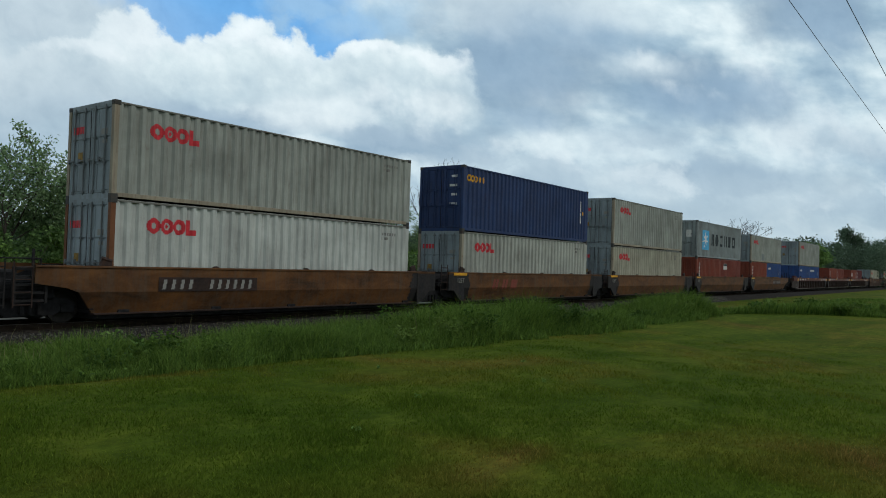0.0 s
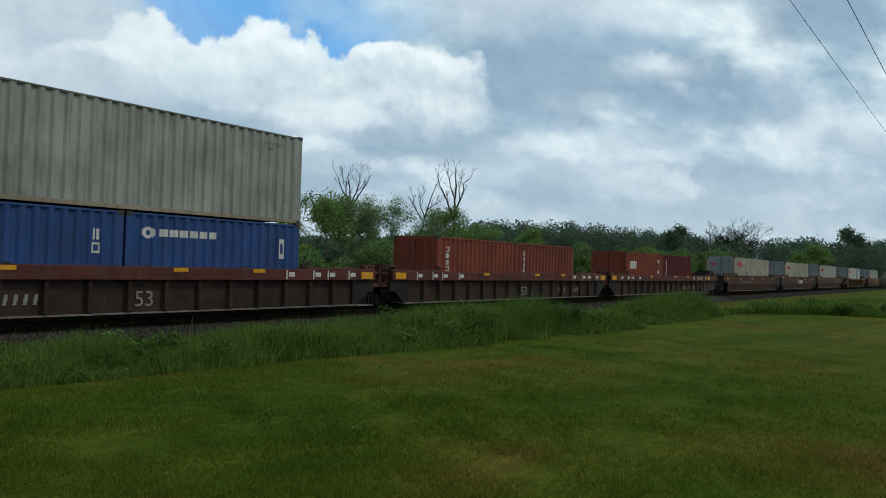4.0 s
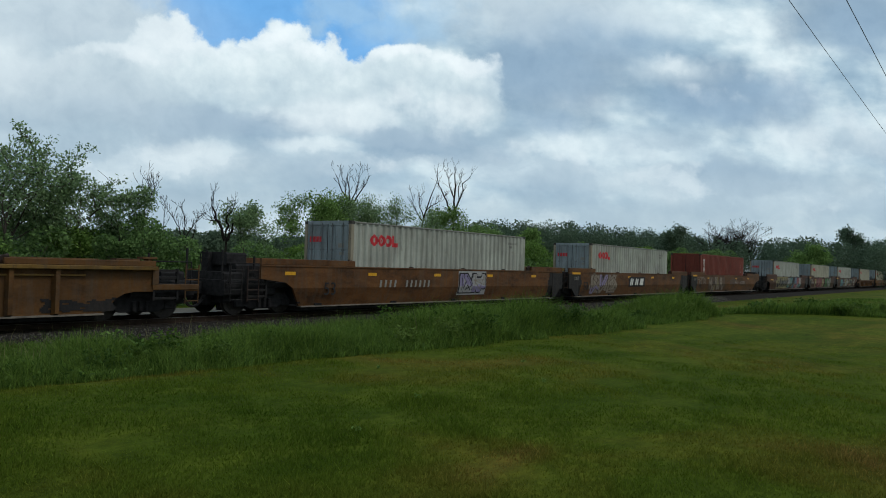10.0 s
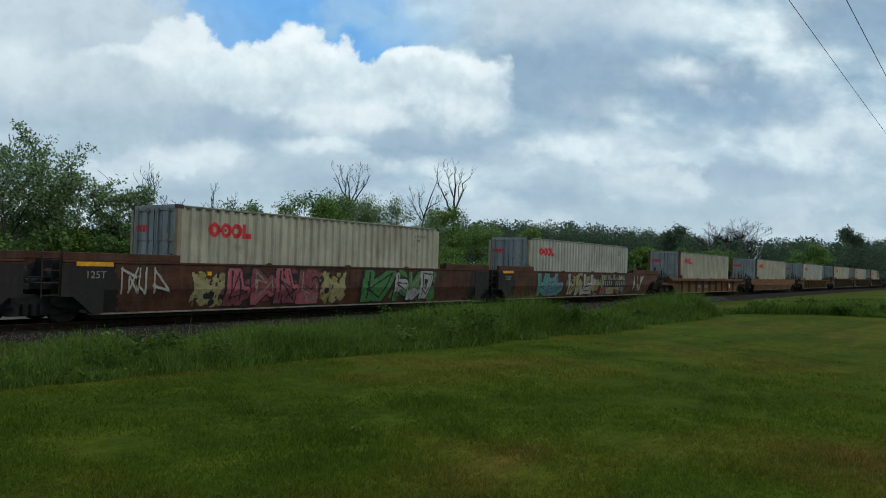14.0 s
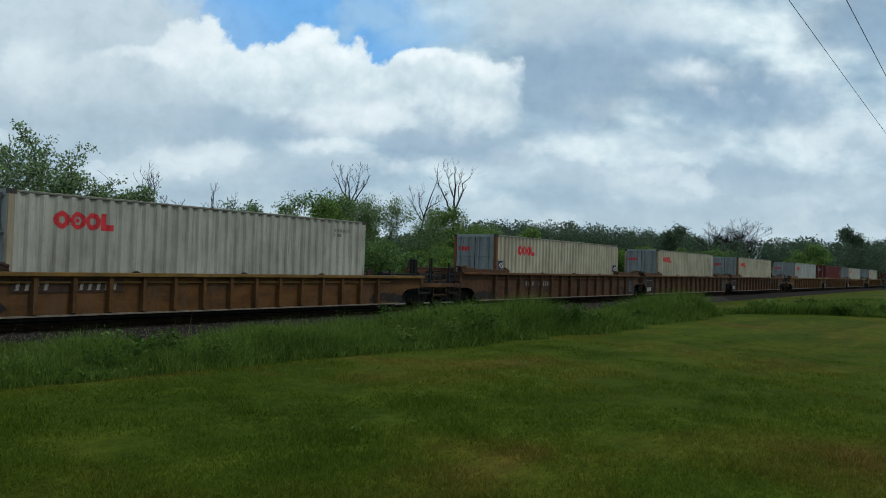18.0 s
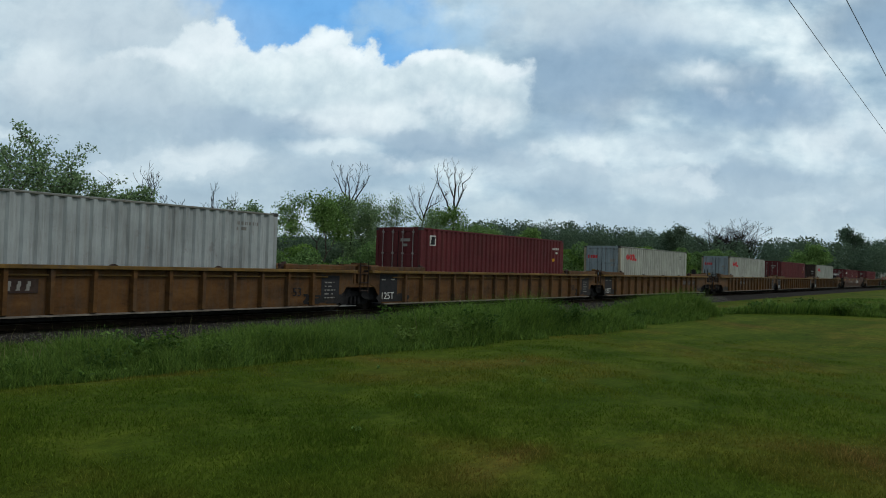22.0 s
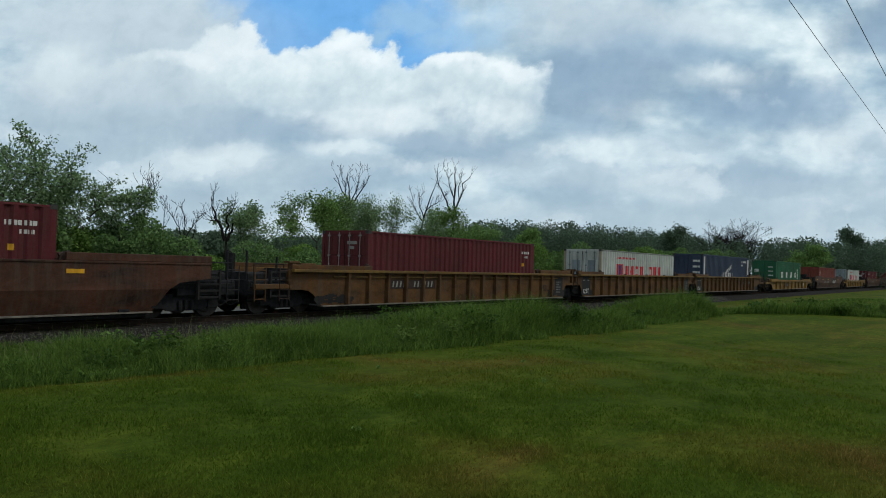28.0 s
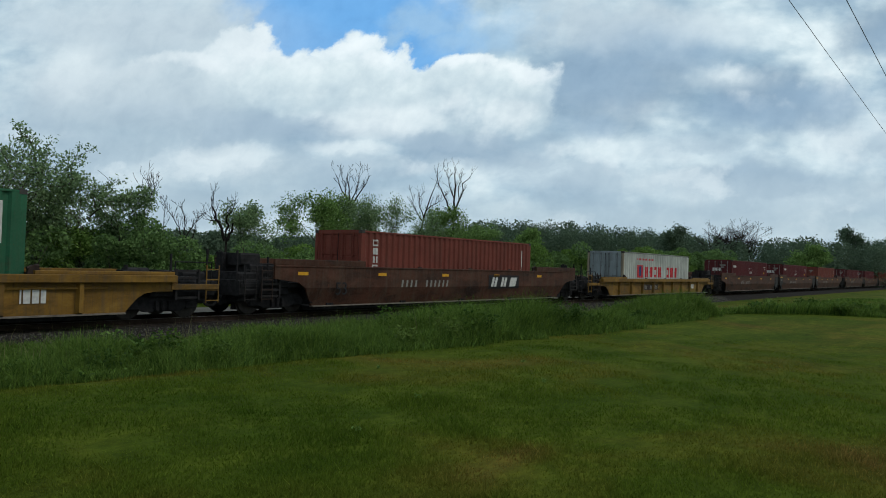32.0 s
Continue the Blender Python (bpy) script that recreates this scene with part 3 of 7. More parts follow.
def seven_dots(m, body):
    m.row(0.42, 1.4, m.h - 0.65, m.h - 0.46, 9, MARKWHITE, 0.2)
    for i in range(4):
        m.put("logo_star", star, 5.4 + 0.37 * i, 5.68 + 0.37 * i, m.h - 0.90, m.h - 0.62, MARKWHITE)
    for i in range(3):
        m.put("logo_star", star, 5.6 + 0.37 * i, 5.88 + 0.37 * i, m.h - 1.22, m.h - 0.94, MARKWHITE)
    code_marks(m, body)
    door_sign(body, MARKWHITE, -0.2, 0.5, m.h * 0.62, m.h * 0.62 + 0.28, "lettering_bar")


def red_words(m, body):
    m.put("logo_panel", solid, 2.37, 3.25, 0.95, 1.77, RED, "red square logo panel")
    part("logo_shape", marking_mesh(("vee", round(m.h, 2)), wedge, 2.5, 3.12, 1.05, 1.70), BLUE, body, "", pose(0, -HALF_W - 0.003, 0))
    m.row(3.6, 9.9, 0.98, 1.68, 8, RED, 0.2, stem, skip=(4,))
    m.row(2.3, 5.2, m.h - 0.50, m.h - 0.38, 14, RED, 0.4)
    for k in (0.15, -0.85):
        door_sign(body, BLUEGREY, k, k + 0.5, m.h * 0.4, m.h * 0.75)


def wing_words(m, body):
    m.put("logo_shape", wing, 5.5, 7.9, 1.32, 2.18, MARKWHITE, "white wing-shaped logo")
    m.row(4.9, 8.5, 1.08, 1.46, 12, MARKWHITE, 0.25, stem, skip=(3,))
    m.put("lettering_bar", bars, 10.95, 12.65, m.h - 0.5, m.h - 0.34, MARKWHITE, step=0.05)
    m.put("lettering_bar", bars, 10.95, 11.6, m.h - 0.8, m.h - 0.68, MARKWHITE, step=0.05)
    m.put("stripe", solid, 0.16, 0.5, 0.75, m.h - 0.2, MARKWHITE, "white end stripe")
    m.put("stripe", solid, 13.12, 13.5, 0.75, m.h - 0.2, MARKWHITE, "white end stripe")
    lettering("45", 0.42, MARKBLACK, body, 13.14, -HALF_W - 0.012, 1.7)
    for i in range(4):
        door_sign(body, MARKWHITE, -0.95, -0.4, m.h * (0.3 + 0.16 * i), m.h * (0.3 + 0.16 * i) + 0.16, "lettering_bar")


def four_blocks(m, body):
    for i, pred in enumerate((framed, lozenge, slanted, ring)):
        x = 2.36 + i * 2.2
        m.put("lettering_block", pred, x, x + 0.9, 1.12, 1.74, MARKWHITE)
    m.put("sign_panel", bars2, 10.27, 10.77, 0.98, 2.16, MARKWHITE)
    m.put("stripe", solid, 11.6, 11.68, m.h - 1.3, m.h - 0.3, MARKWHITE)
    door_sign(body, MARKWHITE, 0.55, 0.95, m.h * 0.58, m.h * 0.58 + 0.3, "logo_shape")
    for i in range(4):
        door_sign(body, MARKWHITE, -0.9, -0.4, m.h * (0.3 + 0.15 * i), m.h * (0.3 + 0.15 * i) + 0.09, "lettering_bar")


def bars2(u, w):
    return (w * 5) % 1 < 0.75


def long_box_45(m, body):
    for i, (pred, w) in enumerate(((ring, 0.40), (ring_dot, 0.40), (ring, 0.38), (low_block, 0.34))):
        m.put("logo_shape", pred, 2.0 + i * 0.395, 2.0 + i * 0.395 + w, m.h - 0.92, m.h - 0.44, RED, "red logo shape")
    ringed_doors(body, m.h)
    for x in (0.16, 13.0):
        m.put("sign_panel", solid, x, x + 0.52, m.h - 1.62, m.h - 1.22, NAVY, "dark blue length plate")
        lettering("45", 0.36, MARKWHITE, body, x + 0.06, -HALF_W - 0.012, m.h - 1.56)
    for x in (0.75, 12.85):
        m.put("upright", solid, x, x + 0.16, 0.16, m.h - 0.09, RUSTEDGE, "square upright at the lifting point")


# ---- well cars ----
def truck(parent, x):
    """A two-axle truck under the end of a unit."""
    def frame_make():
        s = Shape()
        s.prism([(-1.15, 0.40), (-0.95, 0.62), (-0.45, 0.70), (0.45, 0.70), (0.95, 0.62), (1.15, 0.40), (0.75, 0.32), (0.55, 0.22), (-0.55, 0.22), (-0.75, 0.32)], -0.06, 0.06)
        for k in (-0.9, 0.9):
            s.box(k - 0.16, k + 0.16, -0.09, 0.07, 0.28, 0.52, 0.02)
        for k in (-0.2, 0.0, 0.2):
            s.tube((k, -0.10, 0.26), (k, -0.10, 0.52), 0.06, sides=8)
        return s.mesh("side_frame")

    def wheel_make():
        s = Shape()
        for r, y0, y1 in ((0.42, -0.065, 0.065), (0.45, 0.04, 0.065), (0.30, -0.075, -0.065), (0.12, -0.11, -0.075)):
            s.tube((0, y0, 0), (0, y1, 0), r, sides=20)
        return s.mesh("wheel")
    t = part("truck", kept("bolster", lambda: Shape().box(-0.22, 0.22, -1.0, 1.0, 0.42, 0.72, 0.03).mesh("truck")), BLACKSTEEL, parent, "black two-axle truck", pose(x, 0, 0))
    for side in (-1, 1):
        part("side_frame", kept("side_frame", frame_make), BLACKSTEEL, t, "", pose(0, side * 1.02, 0, 0, 0, 0 if side < 0 else 180))
        for k in (-0.9, 0.9):
            part("wheel", kept("wheel", wheel_make), TREAD, t, "", pose(k, side * 0.7525, 0.43, 0, 0, 0 if side < 0 else 180))
    for k in (-0.9, 0.9):
        part("axle", kept("axle", lambda: Shape().tube((0, -0.7, 0), (0, 0.7, 0), 0.08, sides=10).mesh("axle")), BLACKSTEEL, t, "", pose(k, 0, 0.43))


def coupler(parent, x, way):
    def make():
        s = Shape()
        s.box(0, 0.55, -0.12, 0.12, 0.72, 0.94, 0.03)
        s.prism([(0.50, 0.66), (0.86, 0.66), (0.90, 0.74), (0.90, 0.94), (0.86, 1.02), (0.50, 1.02)], -0.17, 0.17)
        s.tube((0.2, -0.32, 0.75), (0.65, -0.30, 0.38), 0.025, sides=6)
        s.tube((0.65, -0.30, 0.38), (0.95, -0.28, 0.42), 0.025, sides=6)
        return s.mesh("coupler")
    part("coupler", kept("coupler", make), BLACKSTEEL, parent, "black steel coupler with its air hose", pose(x, 0, 0, 0, 0, 0 if way > 0 else 180))


def side_outline(half, top, ea, eb):
    """The side of a well: full depth between the trucks, cut away in an arc above them."""
    def end_of(e):
        out = [(e, top), (e, top - 0.44)]
        if e > half + 1.2:
            out[1] = (e, 0.80)
            out += [(half + 0.85, 0.80), (half + 0.58, 0.75), (half + 0.36, 0.63), (half + 0.20, 0.46)]
        else:
            out += [(half + 0.45, top - 0.60)]
        return out + [(half + 0.02, 0.26)]
    return [(-x, z) for x, z in end_of(ea)] + [(x, z) for x, z in reversed(end_of(eb))]


def smooth_side(half, top, ea, eb):
    s = Shape()
    crease = 0.26 + (top - 0.26) * 0.45
    s.prism([(-ea, top), (-ea, top - 0.44), (-half - 0.75, top - 0.56), (-half - 0.45, crease), (half + 0.45, crease), (half + 0.75, top - 0.56), (eb, top - 0.44), (eb, top)], -0.035, 0.035)
    low = [(-half - 0.45, crease), (-half - 0.02, 0.26), (half + 0.02, 0.26), (half + 0.45, crease)]
    v = [(x, -0.035 + (LEAN if z < crease - 0.1 else 0), z) for x, z in low] + [(x, 0.035 + (LEAN if z < crease - 0.1 else 0), z) for x, z in low]
    s.add(v, [(0, 1, 2, 3), (4, 7, 6, 5), (0, 4, 5, 1), (1, 5, 6, 2), (2, 6, 7, 3)])
    s.box(-ea, eb, -0.06, 0.035, top - 0.06, top, 0.01)
    return s.mesh("side")


def ribbed_side(half, top, ea, eb):
    s = Shape()
    s.prism(side_outline(half, top - 0.02, ea, eb), 0.04, 0.08)
    return s.mesh("side")


def bottom_lip(half, y0):
    return Shape().box(-half, half, y0, 0.24, 0.222, 0.262).mesh("bottom_lip")


def end_deck(length, top):
    """The deck over a truck, from the well's end outwards, with its bulkhead."""
    s = Shape()
    s.box(0, length, -1.25, 1.25, 0.86, 1.02, 0.02)
    s.box(0, 0.12, -1.42, 1.42, 0.35, top - 0.02)
    s.box(0.0, length, -0.35, 0.35, 0.30, 1.10, 0.04)
    s.box(0.3, length - 0.2, 0.5, 0.62, 0.16, 0.60)
    s.prism([(0.12, top - 0.05), (0.95, 1.06), (0.12, 1.06)], -1.40, -1.34)
    s.prism([(0.12, top - 0.05), (0.95, 1.06), (0.12, 1.06)], 1.34, 1.40)
    return s.mesh("end_deck")


def ladder_mesh():
    s = Shape()
    for x in (0, 0.42):
        s.tube((x, 0, 0.45), (x, 0, 1.55), 0.018, sides=6)
    for i in range(4):
        s.tube((0, 0, 0.52 + 0.3 * i), (0.42, 0, 0.52 + 0.3 * i), 0.016, sides=6)
    return s.mesh("ladder")


def handrail_mesh():
    s = Shape()
    for x in (0, 1.2):
        s.tube((x, 0, 1.0), (x, 0, 1.62), 0.018, sides=6)
    s.tube((0, 0, 1.62), (1.2, 0, 1.62), 0.018, sides=6)
    return s.mesh("handrail")


def cylinder_mesh():
    s = Shape().tube((0.0, -0.5, 1.22), (0.55, -0.5, 1.22), 0.16, sides=12)
    s.tube((0.55, -0.5, 1.22), (0.95, -0.5, 1.18), 0.04, sides=6)
    s.box(0.1, 0.2, -0.62, -0.38, 1.0, 1.2)
    s.box(0.4, 0.5, -0.62, -0.38, 1.0, 1.2)
    return s.mesh("brake_cylinder")


def valve_mesh():
    s = Shape().box(-0.45, -0.12, -0.85, -0.45, 1.02, 1.36, 0.03)
    s.box(-0.36, -0.2, -0.92, -0.85, 1.1, 1.28)
    s.tube((-0.28, -0.65, 1.34), (-0.28, -0.65, 1.50), 0.05, sides=8)
    return s.mesh("valve_box")


def tank_mesh():
    return Shape().tube((0.2, 0.3, 1.22), (0.9, 0.3, 1.22), 0.2, sides=12).mesh("air_tank")


def pipe_mesh(y):
    return Shape().bent([(-0.7, y, 1.05), (-0.55, y, 1.16), (0.3, y - 0.03, 1.17), (0.9, y + 0.05, 1.14), (1.1, y + 0.05, 1.0), (1.15, y, 0.75)], 0.022).mesh("air_pipe")


def hose_mesh():
    pts = [(0.75 * k / 10, 0, 0.62 - 0.34 * math.sin(math.pi * k / 10) ** 0.8) for k in range(11)]
    return Shape().bent(pts, 0.028).mesh("air_hose")


def step_box_mesh():
    """A louvred step box hung on the end of a deck."""
    s = Shape()
    for x in (0, 0.72):
        s.box(x, x + 0.06, -0.05, 0.06, 0.55, 1.42)
    for k in range(5):
        s.box(0.06, 0.72, -0.03, 0.05, 0.58 + 0.19 * k, 0.64 + 0.19 * k)
    return s.mesh("step_frame")


def post_mesh(h):
    return Shape().box(-0.025, 0.025, -0.025, 0.025, 1.0, h).mesh("deck_post")


def brake_mesh():
    s = Shape()
    for i in range(12):
        a, b = 2 * math.pi * i / 12, 2 * math.pi * (i + 1) / 12
        s.tube((0, 0.25 * math.cos(a), 1.75 + 0.25 * math.sin(a)), (0, 0.25 * math.cos(b), 1.75 + 0.25 * math.sin(b)), 0.018, sides=5)
    for i in range(4):
        a = 2 * math.pi * i / 4
        s.tube((0, 0, 1.75), (0, 0.25 * math.cos(a), 1.75 + 0.25 * math.sin(a)), 0.014, sides=5)
    s.box(0.0, 0.14, -0.16, 0.16, 1.0, 1.95, 0.02)
    return s.mesh("brake_wheel")


def guide_mesh():
    """A guide casting that holds the foot of the box in the well."""
    s = Shape()
    s.prism([(0, 0), (0.34, 0), (0.30, 0.16), (0.20, 0.24), (0.08, 0.20)], -0.05, 0.05)
    s.tube((0.05, -0.02, 0.22), (0.32, -0.02, 0.14), 0.05, sides=8)
    return s.mesh("guide")


WELL_Y = 1.515
CREASE = {}             # the height of the crease in each smooth side


class Kind:
    """Sizes of a unit: half the well's length, the height of its side, and from its middle the places of trucks and ends."""

    def __init__(self, half, top, inner, outer, truck_at):
        self.half, self.top, self.inner, self.outer, self.truck_at = half, top, inner, outer, truck_at


FORTY = Kind(6.55, 1.47, 7.87, 9.6, 7.95)
FIFTY_THREE = Kind(8.6, 1.60, 9.85, 11.9, 9.85)
RIBBED = Kind(8.6, 1.48, 9.85, 11.9, 9.85)
LOW = Kind(8.5, 1.25, 9.85, 11.9, 9.85)
FORTY_EIGHT = Kind(7.7, 1.30, 8.9, 10.9, 8.95)


def well(s_mid, kind, style, color, label, first=True, last=True, marks=None, dark=None):
    """One unit of a well car; first, last: whether a car begins or ends here."""
    u = thing("well_car", label, "rail car", "well cars of the train")
    dark = dark or BLACKSTEEL
    half, top = kind.half, kind.top
    y = WELL_Y
    ea = kind.outer - 0.75 if first else kind.inner - 0.45
    eb = kind.outer - 0.75 if last else kind.inner - 0.45
    if style in ("ribbed", "low"):
        ea, eb = (half + 1.40 if first else ea), (half + 1.40 if last else eb)
    rise = {"smooth": 0.20, "ribbed": 0.15, "banded": 0.05, "low": 0.09}[style] if half > 8 else 0
    for k, e, out in ((-1, ea, first), (1, eb, last)):
        e -= 0.8 if style == "smooth" and out else 0
        if rise:
            rs = kept(("riser", round(e, 2), top, rise), lambda: Shape().box(6.2, e, -0.05, 0.05, top, top + rise, 0.012).mesh("end_riser"))
            for side in (-1, 1):
                part("end_riser", rs, color, u, "", pose(0, side * (WELL_Y - 0.004), 0, 0, 0, 0 if k > 0 else 180))
        if not out:
            # added dark backing, so that no bright ground shows through the joint
            bk = kept(("endback", half, e, top), lambda: Shape().prism([(half - 0.2, top - 0.04), (e + 0.10, top - 0.04), (e + 0.10, 0.52), (half + 0.75, 0.44), (half - 0.2, 0.30)], -0.03, 0.03).mesh("end_web"))
            part("end_web", bk, BLACKSTEEL, u, "dark backing plate added behind the joint to close the view", pose(0, -WELL_Y + 0.30, 0, 0, 0, 0 if k > 0 else 180))
        if style in ("smooth", "banded") and not out:
            dp = kept(("endpanel", half, e, top), lambda: Shape().prism([(half - 0.25, top - 0.10), (e + 0.02, top - 0.10), (e + 0.02, 0.70), (half + 0.52, 0.70), (half + 0.06, 0.275), (half - 0.25, 0.275)], -0.055, 0.055).mesh("end_panel"))
            part("end_panel", dp, DARKEND, u, "dark panel at the joint", pose(0, -WELL_Y - 0.004, 0, 0, 0, 0 if k > 0 else 180))
            if style == "smooth":
                x0 = half - 0.80 if k > 0 else -half + 0.20
                key = ("grime", half, top, k)
                me = marking_mesh(key, grime_other if k > 0 else grime_edge, x0, x0 + 0.6, 0.30, top - 0.07, 0.025, True, 0.13, 0.26 + (top - 0.26) * 0.45)
                part("grime_smear", me, DARKEND, u, "black grease smeared from the joint", pose(0, -WELL_Y - 0.041, 0))
            if k < 0 and style == "smooth":
                lettering("125T", 0.26, MARKDIM, u, -e + 0.55, -WELL_Y - 0.068, top - 0.44)
                part("reflector", kept("jointstrip", lambda: Shape().box(0, 0.95, -0.004, 0.004, 0, 0.11).mesh("reflector")), YELLOW, u, "yellow reflector strip", pose(-e + 0.32, -WELL_Y - 0.070, top - 0.14))
    if style == "smooth":
        CREASE[u.name] = 0.26 + (top - 0.26) * 0.45
        ea, eb = ea - (0.8 if first else 0), eb - (0.8 if last else 0)
        for k, (p, q) in ((-1, (ea, eb)), (1, (eb, ea))):
            me = kept(("smooth", half, top, p, q), lambda: smooth_side(half, top, p, q))
            part("side", me, color, u, "smooth steel side with a crease", pose(0, k * y, 0, 0, 0, 0 if k < 0 else 180))
    else:
        chord = 0.36 if style == "banded" else (0.20 if style == "low" else 0.10)
        n = 9 if style == "low" else 15
        rib = kept(("rib", top, chord), lambda: rib_mesh(top, chord))
        for k, (p, q) in ((-1, (ea, eb)), (1, (eb, ea))):
            rz = 0 if k < 0 else 180
            me = kept(("ribbed", half, top, p, q), lambda: ribbed_side(half, top, p, q))
            ch = kept(("chord", half, top, p, q, chord), lambda: Shape().box(-p, q, -0.16, 0.08, top - chord, top, 0.012).mesh("top_chord"))
            sd = part("side", me, dark if style == "banded" else color, u, "ribbed steel side", pose(0, k * y, 0, 0, 0, rz))
            # chord and ledge of yellow and tan units are lighter than the side sheet
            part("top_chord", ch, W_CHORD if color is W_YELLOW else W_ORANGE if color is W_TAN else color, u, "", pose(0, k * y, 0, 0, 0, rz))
            if style != "banded":
                lg = kept(("ledge", half, top, chord), lambda: Shape().box(-half + 0.5, half - 0.5, -0.03, 0.05, top - chord - 0.17, top - chord - 0.125, 0.008).mesh("ledge"))
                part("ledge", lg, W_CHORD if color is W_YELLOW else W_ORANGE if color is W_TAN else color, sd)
            for i in range(n if k < 0 else 0):
                part("rib", rib, dark if style == "banded" else color, sd, "", pose(-half + 1.2 + (2 * half - 2.4) * i / (n - 1), 0, 0))
    for k in (-1, 1):
        # the lip is paler than most sides on long units, dark brown on short ones
        part("bottom_lip", kept(("lip", half, style == "smooth"), lambda: bottom_lip(half, 0.05 if style == "smooth" else -0.06)), LIPPAINT if half > 7 else W_DARK, u, "", pose(0, k * y, 0, 0, 0, 0 if k < 0 else 180))
    # added black slab: stands in for the shade below the car, hides the gravel
    slab = kept(("slab", half), lambda: Shape().box(-half + 0.1, half - 0.1, -1.30, 1.30, 0.09, 0.235, 0.03).mesh("floor_pan"))
    part("floor_pan", slab, BLACKSTEEL, u, "black slab added under the well to darken the gap below")
    for i in range(5):
        part("cross_bearer", kept("bearer", lambda: Shape().box(-0.15, 0.15, -1.45, 1.45, 0.24, 0.34).mesh("cross_bearer")), dark, u, "", pose(-half + 0.8 + (2 * half - 1.6) * i / 4, 0, 0))
    for k, out in ((-1, first), (1, last)):
        reach = (kind.outer - 0.5 if out else kind.inner - 0.15) - half
        deck = kept(("deck", round(reach, 2), top), lambda: end_deck(reach, top))
        part("end_deck", deck, dark, u, "", pose(k * half, 0, 0, 0, 0, 0 if k > 0 else 180))
        part("guide", kept("guide", guide_mesh), W_DARK, u, "", pose(k * 6.42, -1.36, top - 0.02, 0, 0, 0 if k < 0 else 180))
        at = pose(k * (half + 0.75), 0, 0)
        part("air_pipe", kept("pipe", lambda: pipe_mesh(-1.12)), BLACKSTEEL, u, "", at)
        if k > 0:
            part("valve_box", kept("valve", valve_mesh), BLACKSTEEL, u, "black valve box", at)
            part("air_tank", kept("tank", tank_mesh), BLACKSTEEL, u, "black air tank", at)
        else:
            part("brake_cylinder", kept("cyl", cylinder_mesh), BLACKSTEEL, u, "black brake cylinder", at)
        if out:
            house = kept(("house", round(kind.outer - half, 2)), lambda: Shape().box(0.9, kind.outer - half - 0.45, -1.22, 1.22, 0.62, 1.10, 0.05).box(kind.outer - half - 1.35, kind.outer - half - 0.62, -0.95, 0.95, 0.40, 1.34, 0.06).mesh("end_housing"))
            part("end_housing", house, BLACKSTEEL, u, "black housing of the end platform", pose(k * half, 0, 0, 0, 0, 0 if k > 0 else 180))
            if style == "smooth" and half > 8:
                d = kind.outer - half
                top_gear = kept(("gear", k), lambda: Shape().box(d - 2.2, d - 1.15, -0.85, 0.85, 1.05, 1.60, 0.06).box(d - 1.75, d - 1.0, -0.45, 0.55, 1.55, 1.95, 0.06).tube((d - 2.0, -0.7, 1.62), (d - 1.2, -0.7, 1.70), 0.10, sides=10).mesh("end_gear") if k < 0 else Shape().box(d - 1.7, d - 1.0, -0.6, 0.6, 1.05, 1.66, 0.06).tube((d - 1.9, -0.5, 1.30), (d - 0.9, -0.5, 1.30), 0.14, sides=10).mesh("end_gear"))
                part("end_gear", top_gear, BLACKSTEEL, u, "black brake gear heaped on the end platform", pose(k * half, 0, 0, 0, 0, 0 if k > 0 else 180))
            if style == "banded":
                e = ea if k < 0 else eb
                skirt = kept(("skirt", half, e, top), lambda: Shape().prism([(half - 0.3, top - 0.34), (e - 0.02, top - 0.34), (e - 0.02, 0.46), (e - 0.5, 0.36), (half - 0.3, 0.30)], -0.03, 0.03).mesh("end_skirt"))
                part("end_skirt", skirt, W_DARK, u, "dark sooty skirt plate over the truck", pose(0, -WELL_Y + 0.035, 0, 0, 0, 0 if k > 0 else 180))
                x = half - 0.95 if k > 0 else -half - 0.05
                flat_mark(u, x, x + 0.8, 0.50, 1.08, MARKDIM, "door_outline", outline, y=-WELL_Y - 0.004, step=0.02)
                flat_mark(u, x - 0.55, x - 0.15, 0.62, 0.76, FAINT, "lettering_bar", bars, y=-WELL_Y - 0.004)
                flat_mark(u, x + 1.5, x + 2.2, 0.60, 0.68, FAINT, "lettering_bar", bars, y=-WELL_Y - 0.004)
                flat_mark(u, x - 0.1, x + 0.08, 0.34, 0.46, MARKWHITE, "placard", y=-WELL_Y - 0.004)
            if style in ("ribbed", "low"):
                beam = kept(("endbeam", round(kind.outer - half, 2)), lambda: Shape().box(1.36, kind.outer - half - 0.5, -0.06, 0.06, 0.84, 0.99, 0.012).mesh("end_beam"))
                part("end_beam", beam, color, u, "low side beam of the end platform", pose(k * half, -WELL_Y + 0.07, 0, 0, 0, 0 if k > 0 else 180))
                gus = kept(("endgus", top), lambda: Shape().prism([(1.34, top - 0.02), (1.52, top - 0.02), (1.52, 0.99), (1.34, 0.99)], -0.07, 0.07).mesh("end_post"))
                part("end_post", gus, color, u, "", pose(k * half, -WELL_Y + 0.06, 0, 0, 0, 0 if k > 0 else 180))
            truck(u, k * kind.truck_at)
            coupler(u, k * (kind.outer - 0.9), k)
            part("handrail", kept("handrail", handrail_mesh), BLACKSTEEL, u, "", pose(k * (kind.outer - 1.2) - 0.6, -1.25, 0))
            part("ladder", kept("ladder", ladder_mesh), color if style in ("ribbed", "low") else DARKEND, u, "", pose(k * (kind.outer - 0.7) - 0.21, -1.46, 0))
